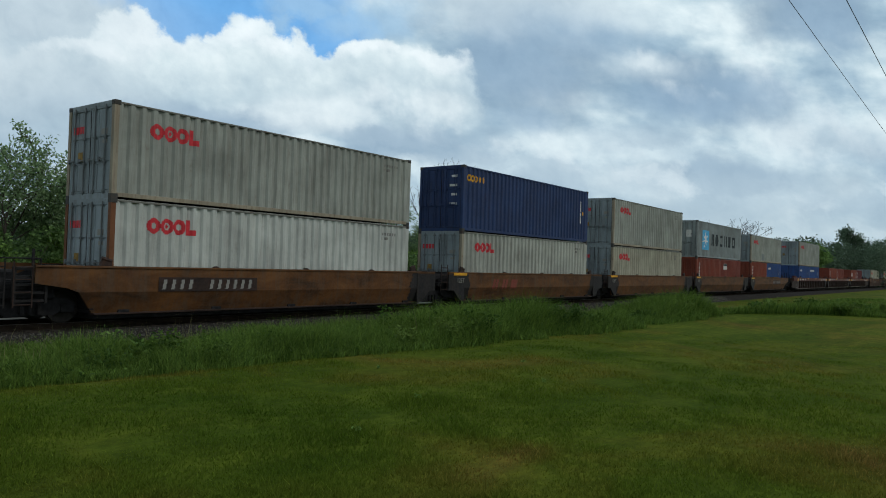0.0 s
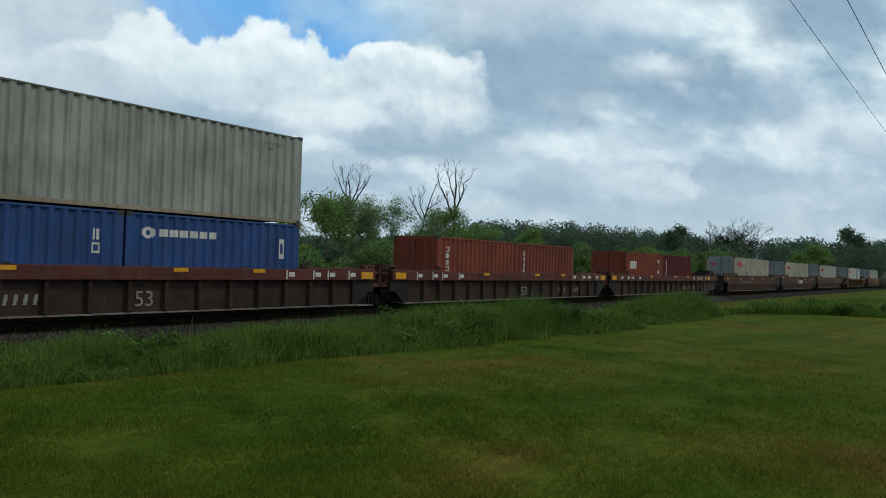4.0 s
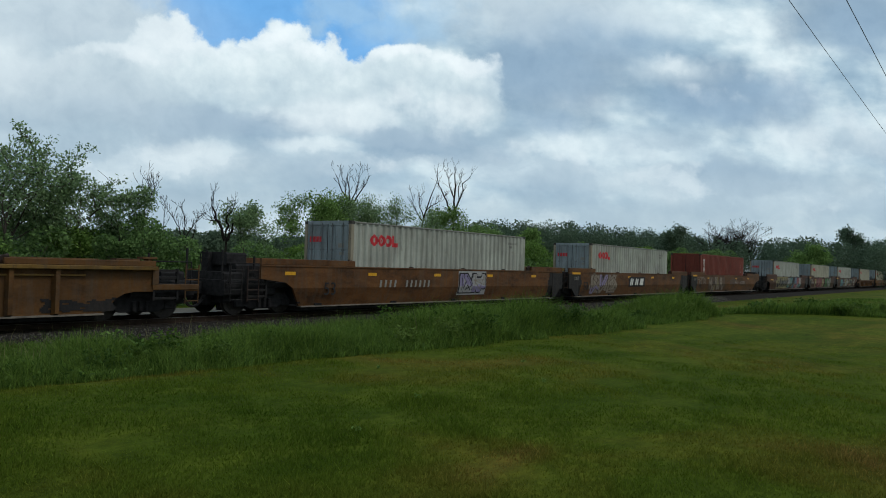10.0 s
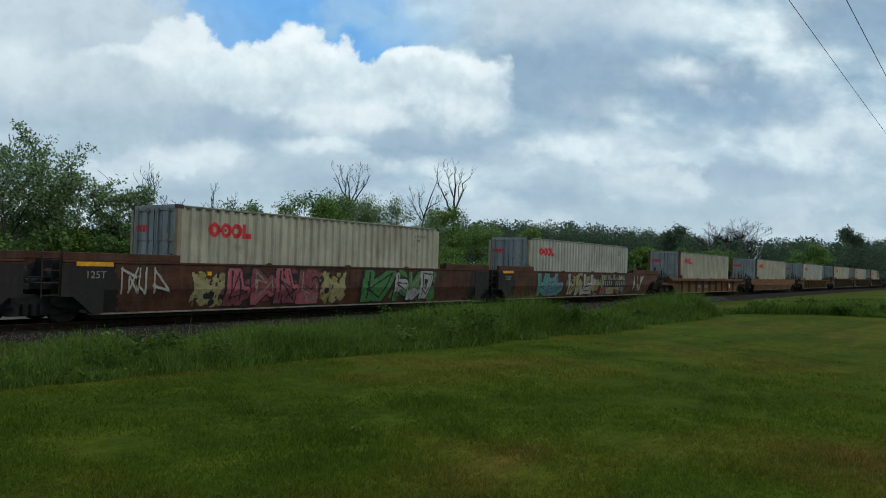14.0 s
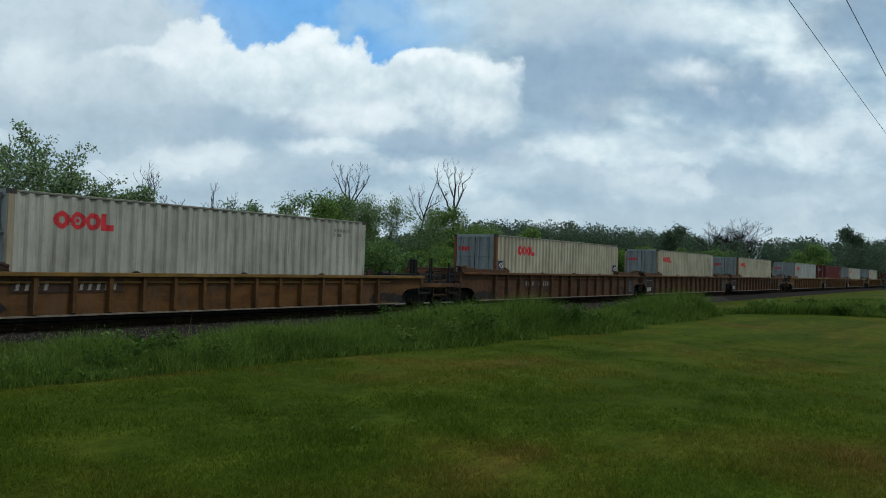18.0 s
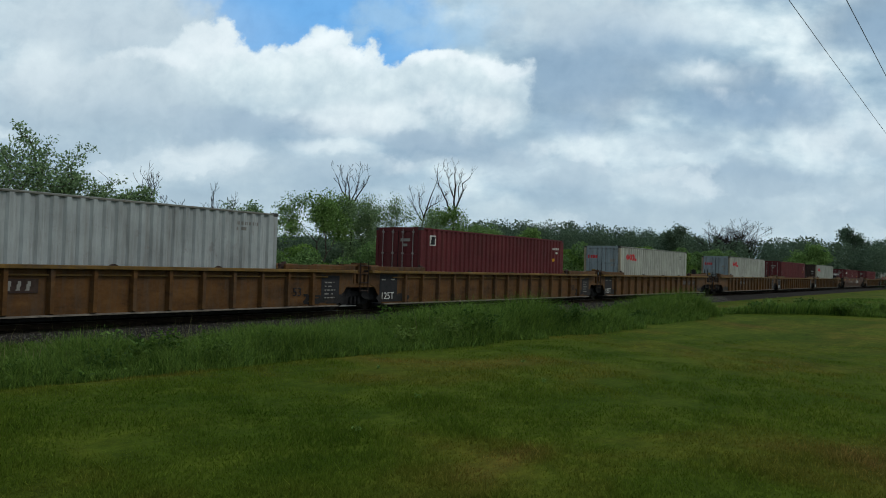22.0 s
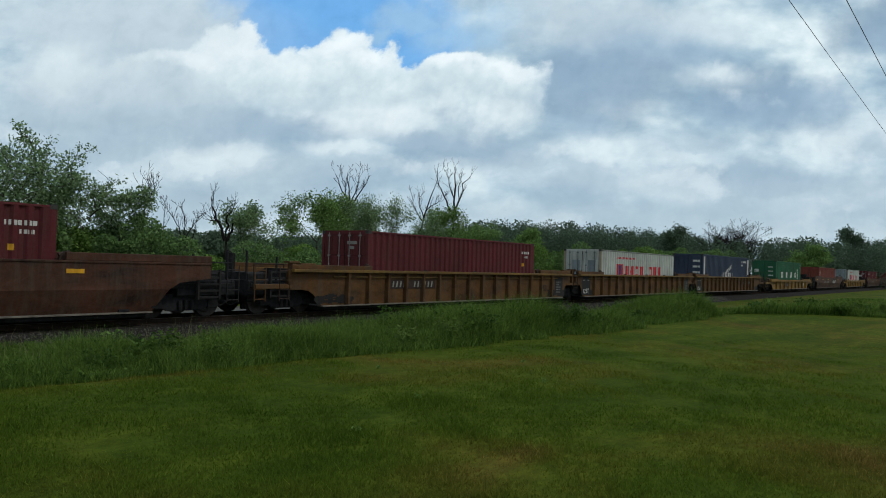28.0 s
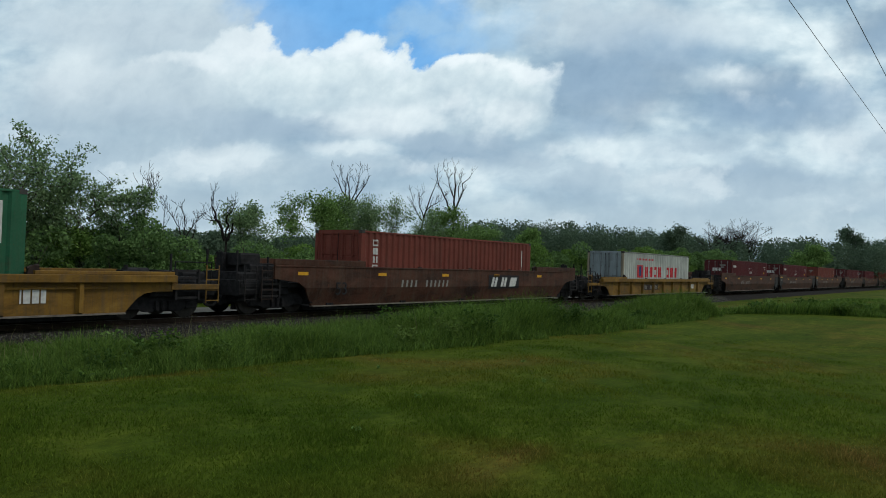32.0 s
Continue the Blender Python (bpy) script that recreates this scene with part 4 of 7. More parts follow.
            part("step_frame", kept("stepframe", step_box_mesh), DARKEND, u, "louvred steel step frame", pose(k * (kind.outer - 1.5) - 0.39, -1.40, 0))
            part("air_hose", kept("hose", hose_mesh), BLACKSTEEL, u, "black hanging air hose", pose(k * (kind.outer - 0.35) - (0.0 if k > 0 else 0.75), -0.42, 0))
            for x, hh in ((0.55, 2.02), (1.75, 1.85)):
                part("deck_post", kept(("dpost", hh), lambda: post_mesh(hh)), BLACKSTEEL, u, "", pose(k * (kind.outer - x), -0.95, 0))
    if not last:
        truck(u, kind.inner)
    if first:
        part("brake_wheel", kept("brake", brake_mesh), BLACKSTEEL, u, "black hand-brake wheel on its stand", pose(-kind.outer + 0.8, 0.3, 0))
    part("ladder", kept("ladder", ladder_mesh), W_DARK, u, "", pose(-ea - 0.46, -1.50, 0.0 if first else 0.22))
    for x in (-3.1, 0.4, 3.6):
        part("lock_lug", kept("lug", lambda: Shape().prism([(0, 0), (0.20, 0), (0.17, 0.03), (0.10, 0.05), (0.03, 0.03)], -0.05, 0.05).mesh("lock_lug")), W_DARK, u, "", pose(x, -WELL_Y + 0.01, top))
    if style in ("ribbed", "banded") and half > 8:
        for k in (-1, 1):
            beam = kept("stand", lambda: Shape().box(-0.12, 1.0, -0.10, 0.10, 0.86, 1.0, 0.01).mesh("end_stand"))
            st = part("end_stand", beam, color, u, "stepped bracket frame at the end", pose(k * (half + 0.42), -WELL_Y + 0.16, 0, 0, 0, 0 if k > 0 else 180))
            for x, z1 in ((0.0, top + 0.14), (0.42, top - 0.13), (0.80, top + 0.20)):
                part("post", kept(("spost", round(z1, 2)), lambda: Shape().box(0, 0.11, -0.11, 0.11, 0.99, z1).mesh("post")), color, st, "", pose(x, 0, 0))
            for x0, x1, z0 in ((-0.12, 0.55, top + 0.13), (0.36, 1.0, top - 0.14), (0.62, 1.05, top + 0.19)):
                part("shelf", kept(("shelf", x0, round(z0, 2)), lambda: Shape().box(x0, x1, -0.14, 0.14, z0, z0 + 0.065, 0.008).mesh("shelf")), color, st)
    if marks:
        marks(u, half, top)
    mover(u, s_mid, 0.0)
    return u


def rib_mesh(top, chord):
    s = Shape()
    s.add([(-0.09, 0.04, 0.26), (0.09, 0.04, 0.26), (0.05, -0.10, 0.30), (-0.05, -0.10, 0.30),
           (-0.09, 0.04, top - chord), (0.09, 0.04, top - chord), (0.05, -0.10, top - chord), (-0.05, -0.10, top - chord)],
          [(0, 3, 2, 1), (4, 5, 6, 7), (0, 4, 7, 3), (3, 7, 6, 2), (2, 6, 5, 1)])
    return s.mesh("rib")


def flat_mark(u, x0, x1, z0, z1, mat, name="marking", pred=solid, label="", lift=0.0, y=None, step=0.04):
    crease = CREASE.get(u.name) if y is None else None
    key = ("flat", which(pred), round(x0, 2), round(x1, 2), round(z0, 2), round(z1, 2), crease)
    part(name, marking_mesh(key, pred, x0, x1, z0, z1, step if pred is not solid else 9.0, True, 0.13, crease), mat, u, label,
         pose(0, (-WELL_Y - 0.045 if y is None else y) - lift, 0))


def number_bars(u, x, z, n=8, w=0.34, h=0.27, plate=True, mat=None, y=None, over=False):
    """An unreadable number: a dark plate with pale bars."""
    if plate:
        flat_mark(u, x - 0.1, x + n * w + 0.5, z - 0.06, z + h + 0.06, MARKBLACK if over else W_DARK, "number_plate", lift=0.028 if over else 0.0, y=y)
    k = (n * w) / (n + 2)
    for i in range(n + 2):
        gap = 0.42 if i >= 4 else 0
        flat_mark(u, x + i * k + gap, x + i * k + gap + k * 0.66, z, z + h, mat or MARKDIM, "number_bar", leaning, lift=0.034 if over else 0.005, y=y, step=0.025)


def reflectors(u, xs, z, y=None):
    for x in xs:
        flat_mark(u, x, x + 0.45, z, z + 0.11, YELLOW, "reflector", label="yellow reflector strip", y=y)


def logo_bars(u, x, z, plate=True, mat=None, y=None):
    """Three broad white blocks on a dark plate."""
    if plate:
        flat_mark(u, x - 0.12, x + 2.5, z - 0.09, z + 0.52, MARKBLACK, "logo_plate", y=y)
    for i, pred in enumerate((cap, cap, slanted)):
        flat_mark(u, x + 0.8 * i, x + 0.8 * i + 0.7, z, z + 0.42, mat or MARKWHITE, "logo_block", pred, lift=0.005, y=y)


def strokes(seed, thick):
    """An unreadable sprayed glyph: thick bent strokes between the knots of a small grid."""
    r = random.Random(seed)
    cols, rows = (0.16, 0.5, 0.84), (0.12, 0.36, 0.62, 0.88)
    lines = [((0.16 + 0.05 * r.random(), 0.1), (0.14 + 0.12 * r.random(), 0.9))]
    p = (r.choice(cols), r.choice(rows))
    for _ in range(5):
        q = (r.choice(cols) + r.uniform(-0.06, 0.06), r.choice(rows) + r.uniform(-0.05, 0.05))
        lines.append((p, q))
        p = q

    def shape(u, w):
        for (ax, ay), (bx, by) in lines:
            dx, dy = bx - ax, by - ay
            n = dx * dx + dy * dy
            t = 0 if n < 1e-6 else min(1, max(0, ((u - ax) * dx + (w - ay) * dy) / n))
            if math.hypot(u - ax - t * dx, (w - ay - t * dy) * 0.8) < thick:
                return True
        return False
    return shape


def fat_letter(seed):
    return strokes(seed, 0.135)


def rim_letter(seed):
    return strokes(seed, 0.168)


def clipped(pred, part_):
    """The lower part of a shape."""
    return lambda u, w: pred(u, w * part_) and math.sin(9 * u) * 0.12 + w < 0.85


def splash(seed):
    """A ragged cloud of sprayed ground colour."""
    r = random.Random(seed)
    a = [r.uniform(0, 6.28) for _ in range(6)]
    holes = [(r.random(), r.random(), r.uniform(0.02, 0.07)) for _ in range(8)]

    def shape(u, w):
        top = 0.86 + 0.10 * math.sin(7 * u + a[0]) + 0.06 * math.sin(19 * u + a[1])
        low = 0.10 + 0.08 * math.sin(6 * u + a[2]) + 0.05 * math.sin(23 * u + a[3])
        side = 0.03 + 0.03 * math.sin(9 * w + a[4])
        return low < w < top and side < u < 1 - side and not any(math.hypot((u - p) * 1.6, w - q) < o for p, q, o in holes)
    return shape


def flecks(seed):
    r = random.Random(seed)
    spots = [(r.random(), r.random(), r.uniform(0.03, 0.10)) for _ in range(9)]
    return lambda u, w: any(math.hypot(u - x, (w - y) * 0.8) < q for x, y, q in spots)


def mural(u, x0, x1, z0, z1, n, fills, rim, seed, ground=None):
    """A sprayed mural: overlapping swollen shapes with dark or pale rims, shading, fine lines and flecks."""
    r = random.Random(seed)
    d = (x1 - x0) / n
    if ground:
        flat_mark(u, x0 - 0.25, x1 + 0.25, z0, z1 + 0.03, MURAL[ground], "mural_ground", splash(seed), lift=0.0005)
        flat_mark(u, x0 - 0.1, x1 + 0.1, z0 + 0.1, z1 - 0.1, MURAL["black"], "mural_flecks", flecks(seed + 3), lift=0.0013)
    for i in range(n):
        xa, xb = x0 + d * i - 0.12 * d, x0 + d * (i + 1) + 0.08 * d
        dz = r.uniform(-0.04, 0.04)
        lift = 0.003 * (i % 3)
        fill = MURAL[fills[i % len(fills)]]
        flat_mark(u, xa, xb, z0 + dz, z1 + dz, MURAL[rim], "mural_rim", rim_letter(seed + i), lift=0.002 + lift, step=0.03)
        flat_mark(u, xa + 0.05, xb - 0.05, z0 + dz + 0.05, z1 + dz - 0.05, fill, "mural_shape", fat_letter(seed + i), lift=0.011 + lift, step=0.03)
        flat_mark(u, xa + 0.05, xb - 0.05, z0 + dz + 0.05, z0 + dz + 0.45 * (z1 - z0), MURAL[fills[(i + 1) % len(fills)]], "mural_shade", clipped(fat_letter(seed + i), 0.45), lift=0.016 + lift)
        flat_mark(u, xa + 0.08, xb - 0.02, z0 + dz + 0.08, z1 + dz - 0.02, MURAL["chalk" if rim == "black" and i % 2 else "black" if rim == "black" else "smoke"], "mural_line", strokes(seed + i, 0.018), lift=0.021 + lift, step=0.03)


def scribble(u, x0, x1, z0, z1, n, mat, seed, thick=0.035):
    """Thin sprayed lines, one tangle beside the other."""
    d = (x1 - x0) / n
    for i in range(n):
        flat_mark(u, x0 + d * i - 0.1, x0 + d * (i + 1) + 0.1, z0, z1, MURAL[mat], "mural_line", strokes(seed + i, thick), lift=0.003, step=0.02)


def grime_edge(u, w):
    """A ragged smear of grease, dense on one side and fraying out on the other."""
    return u < 0.62 + 0.16 * math.sin(3 * w + 0.4) + 0.07 * math.sin(13 * w) + 0.05 * math.sin(47 * w + 2)


def grime_other(u, w):
    return grime_edge(1 - u, w)


# ---- the train, from its leading unit on ----
L40, L45, L20 = 12.192, 13.716, 6.058
RIBY = -WELL_Y + 0.030        # the sheet between the ribs
BANDY = -WELL_Y - 0.166       # the face of a top chord


def marks_plate(x, z=0.86, w=0.34):
    def put(u, half, top):
        number_bars(u, x, z, 8, w, w * 0.8)
    return put


def marks_plain(nx=None, lx=None, z=0.86, ref=True):
    """Smooth brown side: a number, a logo, reflectors."""
    def put(u, half, top):
        if nx is not None:
            number_bars(u, nx, z, plate=False)
        if lx is not None:
            logo_bars(u, lx, z - 0.02)
        if ref:
            reflectors(u, [-half - 0.8 + i * 3.9 for i in range(5)], top - 0.32)
        lettering("53", 0.62, MARKBLACK, u, -half + 0.90, -WELL_Y - 0.05, 0.62)
    return put


def load_plate(u, half, top, x):
    flat_mark(u, x + 0.1, x + 1.1, 0.32, top - 0.14, MARKBLACK, "data_panel", y=RIBY)
    lettering("125T", 0.36, MARKWHITE, u, x + 0.16, RIBY - 0.012, 0.42)
    for i in range(2):
        flat_mark(u, x + 0.20 + 0.52 * i, x + 0.42 + 0.52 * i, top - 0.36, top - 0.31, MARKDIM, "lettering_bar", y=RIBY - 0.006)


def marks_ribbed(nx=None, left=True, right=True):
    def put(u, half, top):
        for k, x in ((0, -half - 0.35), (1, half - 1.55)):
            flat_mark(u, x, x + 1.9, 0.28, 0.66, DARKEND, "grime_smear", splash(int(half * 10) + k), y=RIBY - 0.001)
        if left:
            load_plate(u, half, top, -half - 0.3)
        if right:
            flat_mark(u, half - 0.75, half + 0.10, 0.42, top - 0.2, MARKBLACK, "data_panel", y=RIBY)
            for i in range(5):
                flat_mark(u, half - 0.60, half - (0.12, 0.2, 0.1, 0.28, 0.15)[i], 0.5 + 0.13 * i, 0.54 + 0.13 * i, MARKDIM, "lettering_bar", bars, y=RIBY - 0.006)
            lettering("53", 0.40, MARKBLACK, u, half - 2.02, RIBY - 0.012, 0.60)
        if nx is not None:
            number_bars(u, nx, 0.86, 8, 0.27, 0.22, True, y=RIBY - 0.004)
    return put


def marks_banded(nx, with53):
    def put(u, half, top):
        for e in (-1, 1):
            for i, x in enumerate((half - 0.6, half - 1.6, half - 2.25, half - 3.4)):
                flat_mark(u, e * x, e * x + 0.05, top - 0.33, top - 0.03, MARKWHITE, "tick_mark", y=BANDY)
                flat_mark(u, e * x + 0.1, e * x + 0.35, top - 0.24, top - 0.10, MARKWHITE, "number_bar", y=BANDY)
            flat_mark(u, e * (half + 0.35) - 0.3, e * (half + 0.35) + 0.3, top - 0.30, top - 0.06, YELLOW, "reflector", y=BANDY)
        reflectors(u, (-3.3, 1.2, 3.9), top - 0.13, BANDY)
        number_bars(u, nx, 0.52, 8, 0.28, 0.25, False, y=RIBY - 0.004)
        if with53:
            lettering("53", 0.58, MARKDIM, u, 0.18, RIBY - 0.012, 0.42)
    return put


def marks_low(nx):
    def put(u, half, top):
        number_bars(u, nx, 0.58, 8, 0.28, 0.24, True, y=RIBY - 0.004)
        flat_mark(u, half - 2.6, half - 2.0, 0.55, 0.9, MARKWHITE, "lettering_bar", bars, y=RIBY - 0.004)
        lettering("53", 0.40, MARKBLACK, u, half - 3.6, RIBY - 0.012, 0.55)
    return put


def graffiti_small(u, half, top):
    marks_plain(-4.9)(u, half, top)
    flat_mark(u, 0.1, 2.2, 0.50, 1.52, MURAL["silver"], "mural_panel", lift=0.001)
    mural(u, 0.2, 2.1, 0.56, 1.45, 2, ["violet", "silver"], "black", 11)


def graffiti_left(u, half, top):
    marks_plain(None, -1.3)(u, half, top)
    mural(u, -6.7, -3.4, 0.36, 1.5, 3, ["chalk", "violet", "chalk"], "smoke", 21, "chalk")


def graffiti_chalk(u, half, top):
    marks_plain(2.2)(u, half, top)
    flat_mark(u, 0.7, 2.3, 0.75, 1.35, MURAL["smoke"], "mural_ground", splash(38))
    mural(u, -5.0, -0.9, 0.34, 1.48, 6, ["chalk", "smoke", "chalk", "olive"], "smoke", 31, "smoke")
    scribble(u, -8.0, -6.0, 0.85, 1.45, 4, "chalk", 35)


def graffiti_full(u, half, top):
    flat_mark(u, -6.3, -1.2, 0.34, 1.56, MURAL["olive"], "mural_ground")
    flat_mark(u, -1.2, 1.6, 0.45, 1.50, MURAL["teal"], "mural_ground")
    flat_mark(u, 1.6, 5.2, 0.34, 1.50, MURAL["blue"], "mural_ground")
    flat_mark(u, -6.6, -1.0, 0.32, 1.54, MURAL["sand"], "mural_ground", splash(40), lift=0.001)
    for q in (41, 46):
        scribble(u, -6.4, -1.2, 0.36, 1.50, 6, "black", q, 0.042)
    scribble(u, -6.3, -1.3, 0.42, 1.46, 5, "chalk", 48, 0.03)
    scribble(u, -8.0, -6.6, 1.0, 1.35, 1, "chalk", 49, 0.03)
    mural(u, -1.2, 5.6, 0.30, 1.55, 6, ["silver", "teal", "black", "blue", "pink"], "black", 51, "olive")
    number_bars(u, -5.1, 0.82, 9, 0.34, 0.28, over=True)
    reflectors(u, [-8.9, -8.3], 1.2)


def graffiti_pink(u, half, top):
    flat_mark(u, -5.8, -4.3, 0.32, 1.46, MURAL["sand"], "mural_ground", splash(60))
    flat_mark(u, -5.7, -4.4, 0.36, 1.42, MURAL["black"], "mural_flecks", flecks(63), lift=0.003)
    flat_mark(u, -5.7, -4.4, 0.36, 1.42, MURAL["olive"], "mural_flecks", flecks(64), lift=0.0045)
    mural(u, -4.6, -0.9, 0.30, 1.52, 4, ["pink", "rose", "pink", "rose"], "black", 61, "rose")
    flat_mark(u, -1.0, 0.4, 0.32, 1.42, MURAL["sand"], "mural_ground", splash(66))
    flat_mark(u, -0.9, 0.3, 0.36, 1.38, MURAL["black"], "mural_flecks", flecks(67), lift=0.003)
    flat_mark(u, -0.9, 0.3, 0.36, 1.38, MURAL["olive"], "mural_flecks", flecks(68), lift=0.0045)
    mural(u, 1.3, 3.0, 0.30, 1.55, 1, ["green"], "black", 71)
    mural(u, 3.0, 5.3, 0.30, 1.50, 3, ["silver", "green", "silver"], "black", 72, "green")
    scribble(u, -7.9, -6.5, 0.7, 1.5, 3, "white", 75)
    reflectors(u, [-8.9, -5.6, -1.2], 1.25)


def graffiti_teal(u, half, top):
    mural(u, -5.7, -3.2, 0.35, 1.48, 3, ["teal", "teal", "blue"], "teal", 81)
    mural(u, -2.5, 1.1, 0.30, 1.52, 4, ["silver", "sand", "silver"], "black", 86, "olive")
    mural(u, 1.6, 4.8, 0.30, 1.52, 4, ["sand", "pink", "sand"], "black", 91, "teal")
    scribble(u, 6.3, 7.9, 0.45, 1.5, 3, "white", 96)
    number_bars(u, 2.0, 0.82, 8, 0.33, 0.28, over=True)


OO = "%s corrugated container with red ring markings"


def boxed(s0, z, color, label, mark=ringed, h=CUBE, length=L40, door=None, post=None):
    # doors of pale boxes default to a darker, bluer tone than their sides
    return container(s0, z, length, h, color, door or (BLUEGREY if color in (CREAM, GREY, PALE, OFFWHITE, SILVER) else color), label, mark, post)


def pair20(s0, z, a, b, la, lb, ma, mb, h=STD):
    boxed(s0, z, a, la, ma, h, L20)
    boxed(s0 + 12.192 - L20, z, b, lb, mb, h, L20)


def build_train():
    mid = L40 / 2
    # five short units, double-stacked
    forty = [9.99, 25.80, 41.55, 57.24, 73.10]
    for i, s0 in enumerate(forty):
        def mk(u, half, top, i=i):
            if i == 0:
                number_bars(u, -4.75, 0.86)
            if i == 4:
                number_bars(u, 1.2, 0.86)
                for x in (-5.6, -2.2, 1.6):
                    part("top_pad", kept("toppad", lambda: Shape().box(0, 2.1, -0.09, 0.09, 0, 0.07, 0.012).mesh("top_pad")), W_CHORD, u, "tan pad along the top edge", pose(x, -WELL_Y + 0.02, top))
            if i == 1:
                logo_bars(u, -4.2, 0.75, False, RUSTRED)
        well(s0 + mid, FORTY, "smooth", W_ORANGE, "orange-brown smooth-sided well car unit carrying stacked containers", i == 0, i == 4, mk)
    boxed(9.99, FLOOR, PALE, OO % "weathered white", h=CUBE, post=RUSTPOST)
    boxed(9.99, FLOOR + CUBE, GREY, OO % "pale grey stacked", h=STD)
    boxed(25.80, FLOOR, OFFWHITE, OO % "grey")
    boxed(25.80, FLOOR + CUBE, NAVY, "navy blue corrugated container stacked on a grey one", navy_marks)
    boxed(41.55, FLOOR, CREAM, OO % "cream")
    boxed(41.55, FLOOR + CUBE, GREY, OO % "grey stacked")
    pair20(57.24, FLOOR, BRICK, RUSTRED, "short orange-red container with a white letter column", "short red container with a white sign panel", white_column(0.55, 1.1, 2.2, 4), sign_panel)
    boxed(57.24, FLOOR + STD, SLATE, "grey container with a blue star panel and dark lettering", sevenstar, door=SLATE)
    pair20(73.10, FLOOR, BRICK, BLUE, "short orange container with a white letter column", "short blue container with small white lettering", white_column(0.55, 1.1, 2.2, 4), small_white)
    boxed(73.10, FLOOR + STD, GREY, OO % "grey patched", patched(3.9, 5.0, 0.2, 0.85, SLATE), STD)
    # three dark red units
    for i, s0 in enumerate((94.72, 114.5, 134.0)):
        well(s0 + mid, RIBBED, "banded", W_RED, "dark red well car unit with a lettered top band", i == 0, i == 2, marks_banded((-4.6, 3.9, 3.6)[i], True), W_DARK)
    pair20(94.72, FLOOR, BLUE, BLUE, "short blue container with small white lettering", "short blue container with a white ring and lettering", small_white, wide_white)
    boxed(94.72, FLOOR + STD, GREY, OO % "grey stacked")
    pair20(114.5, FLOOR, BRICK, RUSTRED, "short orange-red container with a white letter column", "short red container with a white letter column", white_column(0.55, 1.1, 2.2, 4), white_column(0.75, 1.1, 2.2, 4))
    pair20(134.0, FLOOR, BRICK, MAROON, "short orange-red container with slanted white blocks", "short maroon container with a white letter column", three_slants, white_column(0.75, 1.1, 2.2, 4))
    # three brown smooth units
    for i, s0 in enumerate((157.74, 177.47, 197.20)):
        well(s0 + mid, FIFTY_THREE, "smooth", W_BROWN, "brown smooth-sided well car unit with yellow reflectors", i == 0, i == 2, (marks_plain(-4.9), marks_plain(None, -1.1), marks_plain(3.2))[i])
        boxed(s0, FLOOR, (CREAM, CREAM, OFFWHITE)[i], OO % ("cream patched", "cream", "cream")[i], patched(3.5, 4.7, 1.26, 1.69, SLATE) if i == 0 else ringed)
    # one tan ribbed car
    well(220.99 + mid, RIBBED, "ribbed", W_YELLOW, "yellow-tan ribbed single well car with rust stains", True, True, marks_ribbed(None, False, False))
    boxed(220.99, FLOOR, PALE, OO % "part-repainted white", patched(8.1, 9.8, 0.3, 2.75, SLATE))
    # three orange-brown units with graffiti
    for i, s0 in enumerate((244.91, 264.52, 284.24)):
        well(s0 + mid, FIFTY_THREE, "smooth", W_ORANGE, "orange-brown smooth well car unit with sprayed graffiti", i == 0, i == 2, (graffiti_small, graffiti_left, graffiti_chalk)[i])
    boxed(244.91, FLOOR, OFFWHITE, OO % "off-white")
    boxed(264.52, FLOOR, OFFWHITE, OO % "off-white")
    boxed(284.24, FLOOR, RUSTRED, "red oxide corrugated container with a white letter column", white_column(0.66, 1.05, 2.5, 6))
    # three brown units under murals
    for i, s0 in enumerate((308.19, 327.91, 347.55)):
        well(s0 + mid, FIFTY_THREE, "smooth", W_BROWN, "brown smooth well car unit covered in coloured graffiti murals", i == 0, i == 2, (graffiti_full, graffiti_pink, graffiti_teal)[i])
        boxed(s0, FLOOR, (OFFWHITE, CREAM, OFFWHITE)[i], OO % ("off-white", "cream", "off-white")[i])
    # three single cars with low sides
    well(369.45 + mid, FORTY_EIGHT, "low", W_ORANGE, "orange and dark single well car with low sides", True, True, marks_low(-3.0))
    boxed(369.45, FLOOR, CREAM, OO % "cream", post=RUSTPOST)
    well(391.25 + mid, FORTY_EIGHT, "smooth", W_AMBER, "yellow-orange low-sided single well car", True, True, marks_plate(-4.9, 0.74, 0.25))
    boxed(391.25, FLOOR, CREAM, OO % "cream", post=RUSTPOST)
    well(413.03 + mid, FORTY_EIGHT, "ribbed", W_YELLOW, "yellow ribbed low-sided single well car", True, True, marks_ribbed(-6.0, False, False))
    boxed(413.03, FLOOR, OFFWHITE, OO % "off-white")
    # three brown ribbed units
    for i, s0 in enumerate((434.85, 454.58, 474.29)):
        well(s0 + mid, RIBBED, "ribbed", W_TAN, "rusty brown ribbed well car unit", i == 0, i == 2, marks_ribbed((-4.6, None, 3.0)[i], i > 0, i < 2))
    container(434.09, FLOOR, L45, CUBE, CREAM, BLUEGREY, OO % "long cream", long_box_45, RUSTPOST)
    boxed(454.58, FLOOR, CREAM, OO % "cream")
    boxed(474.29, FLOOR, CREAM, OO % "rust-stained cream", post=RUSTPOST)
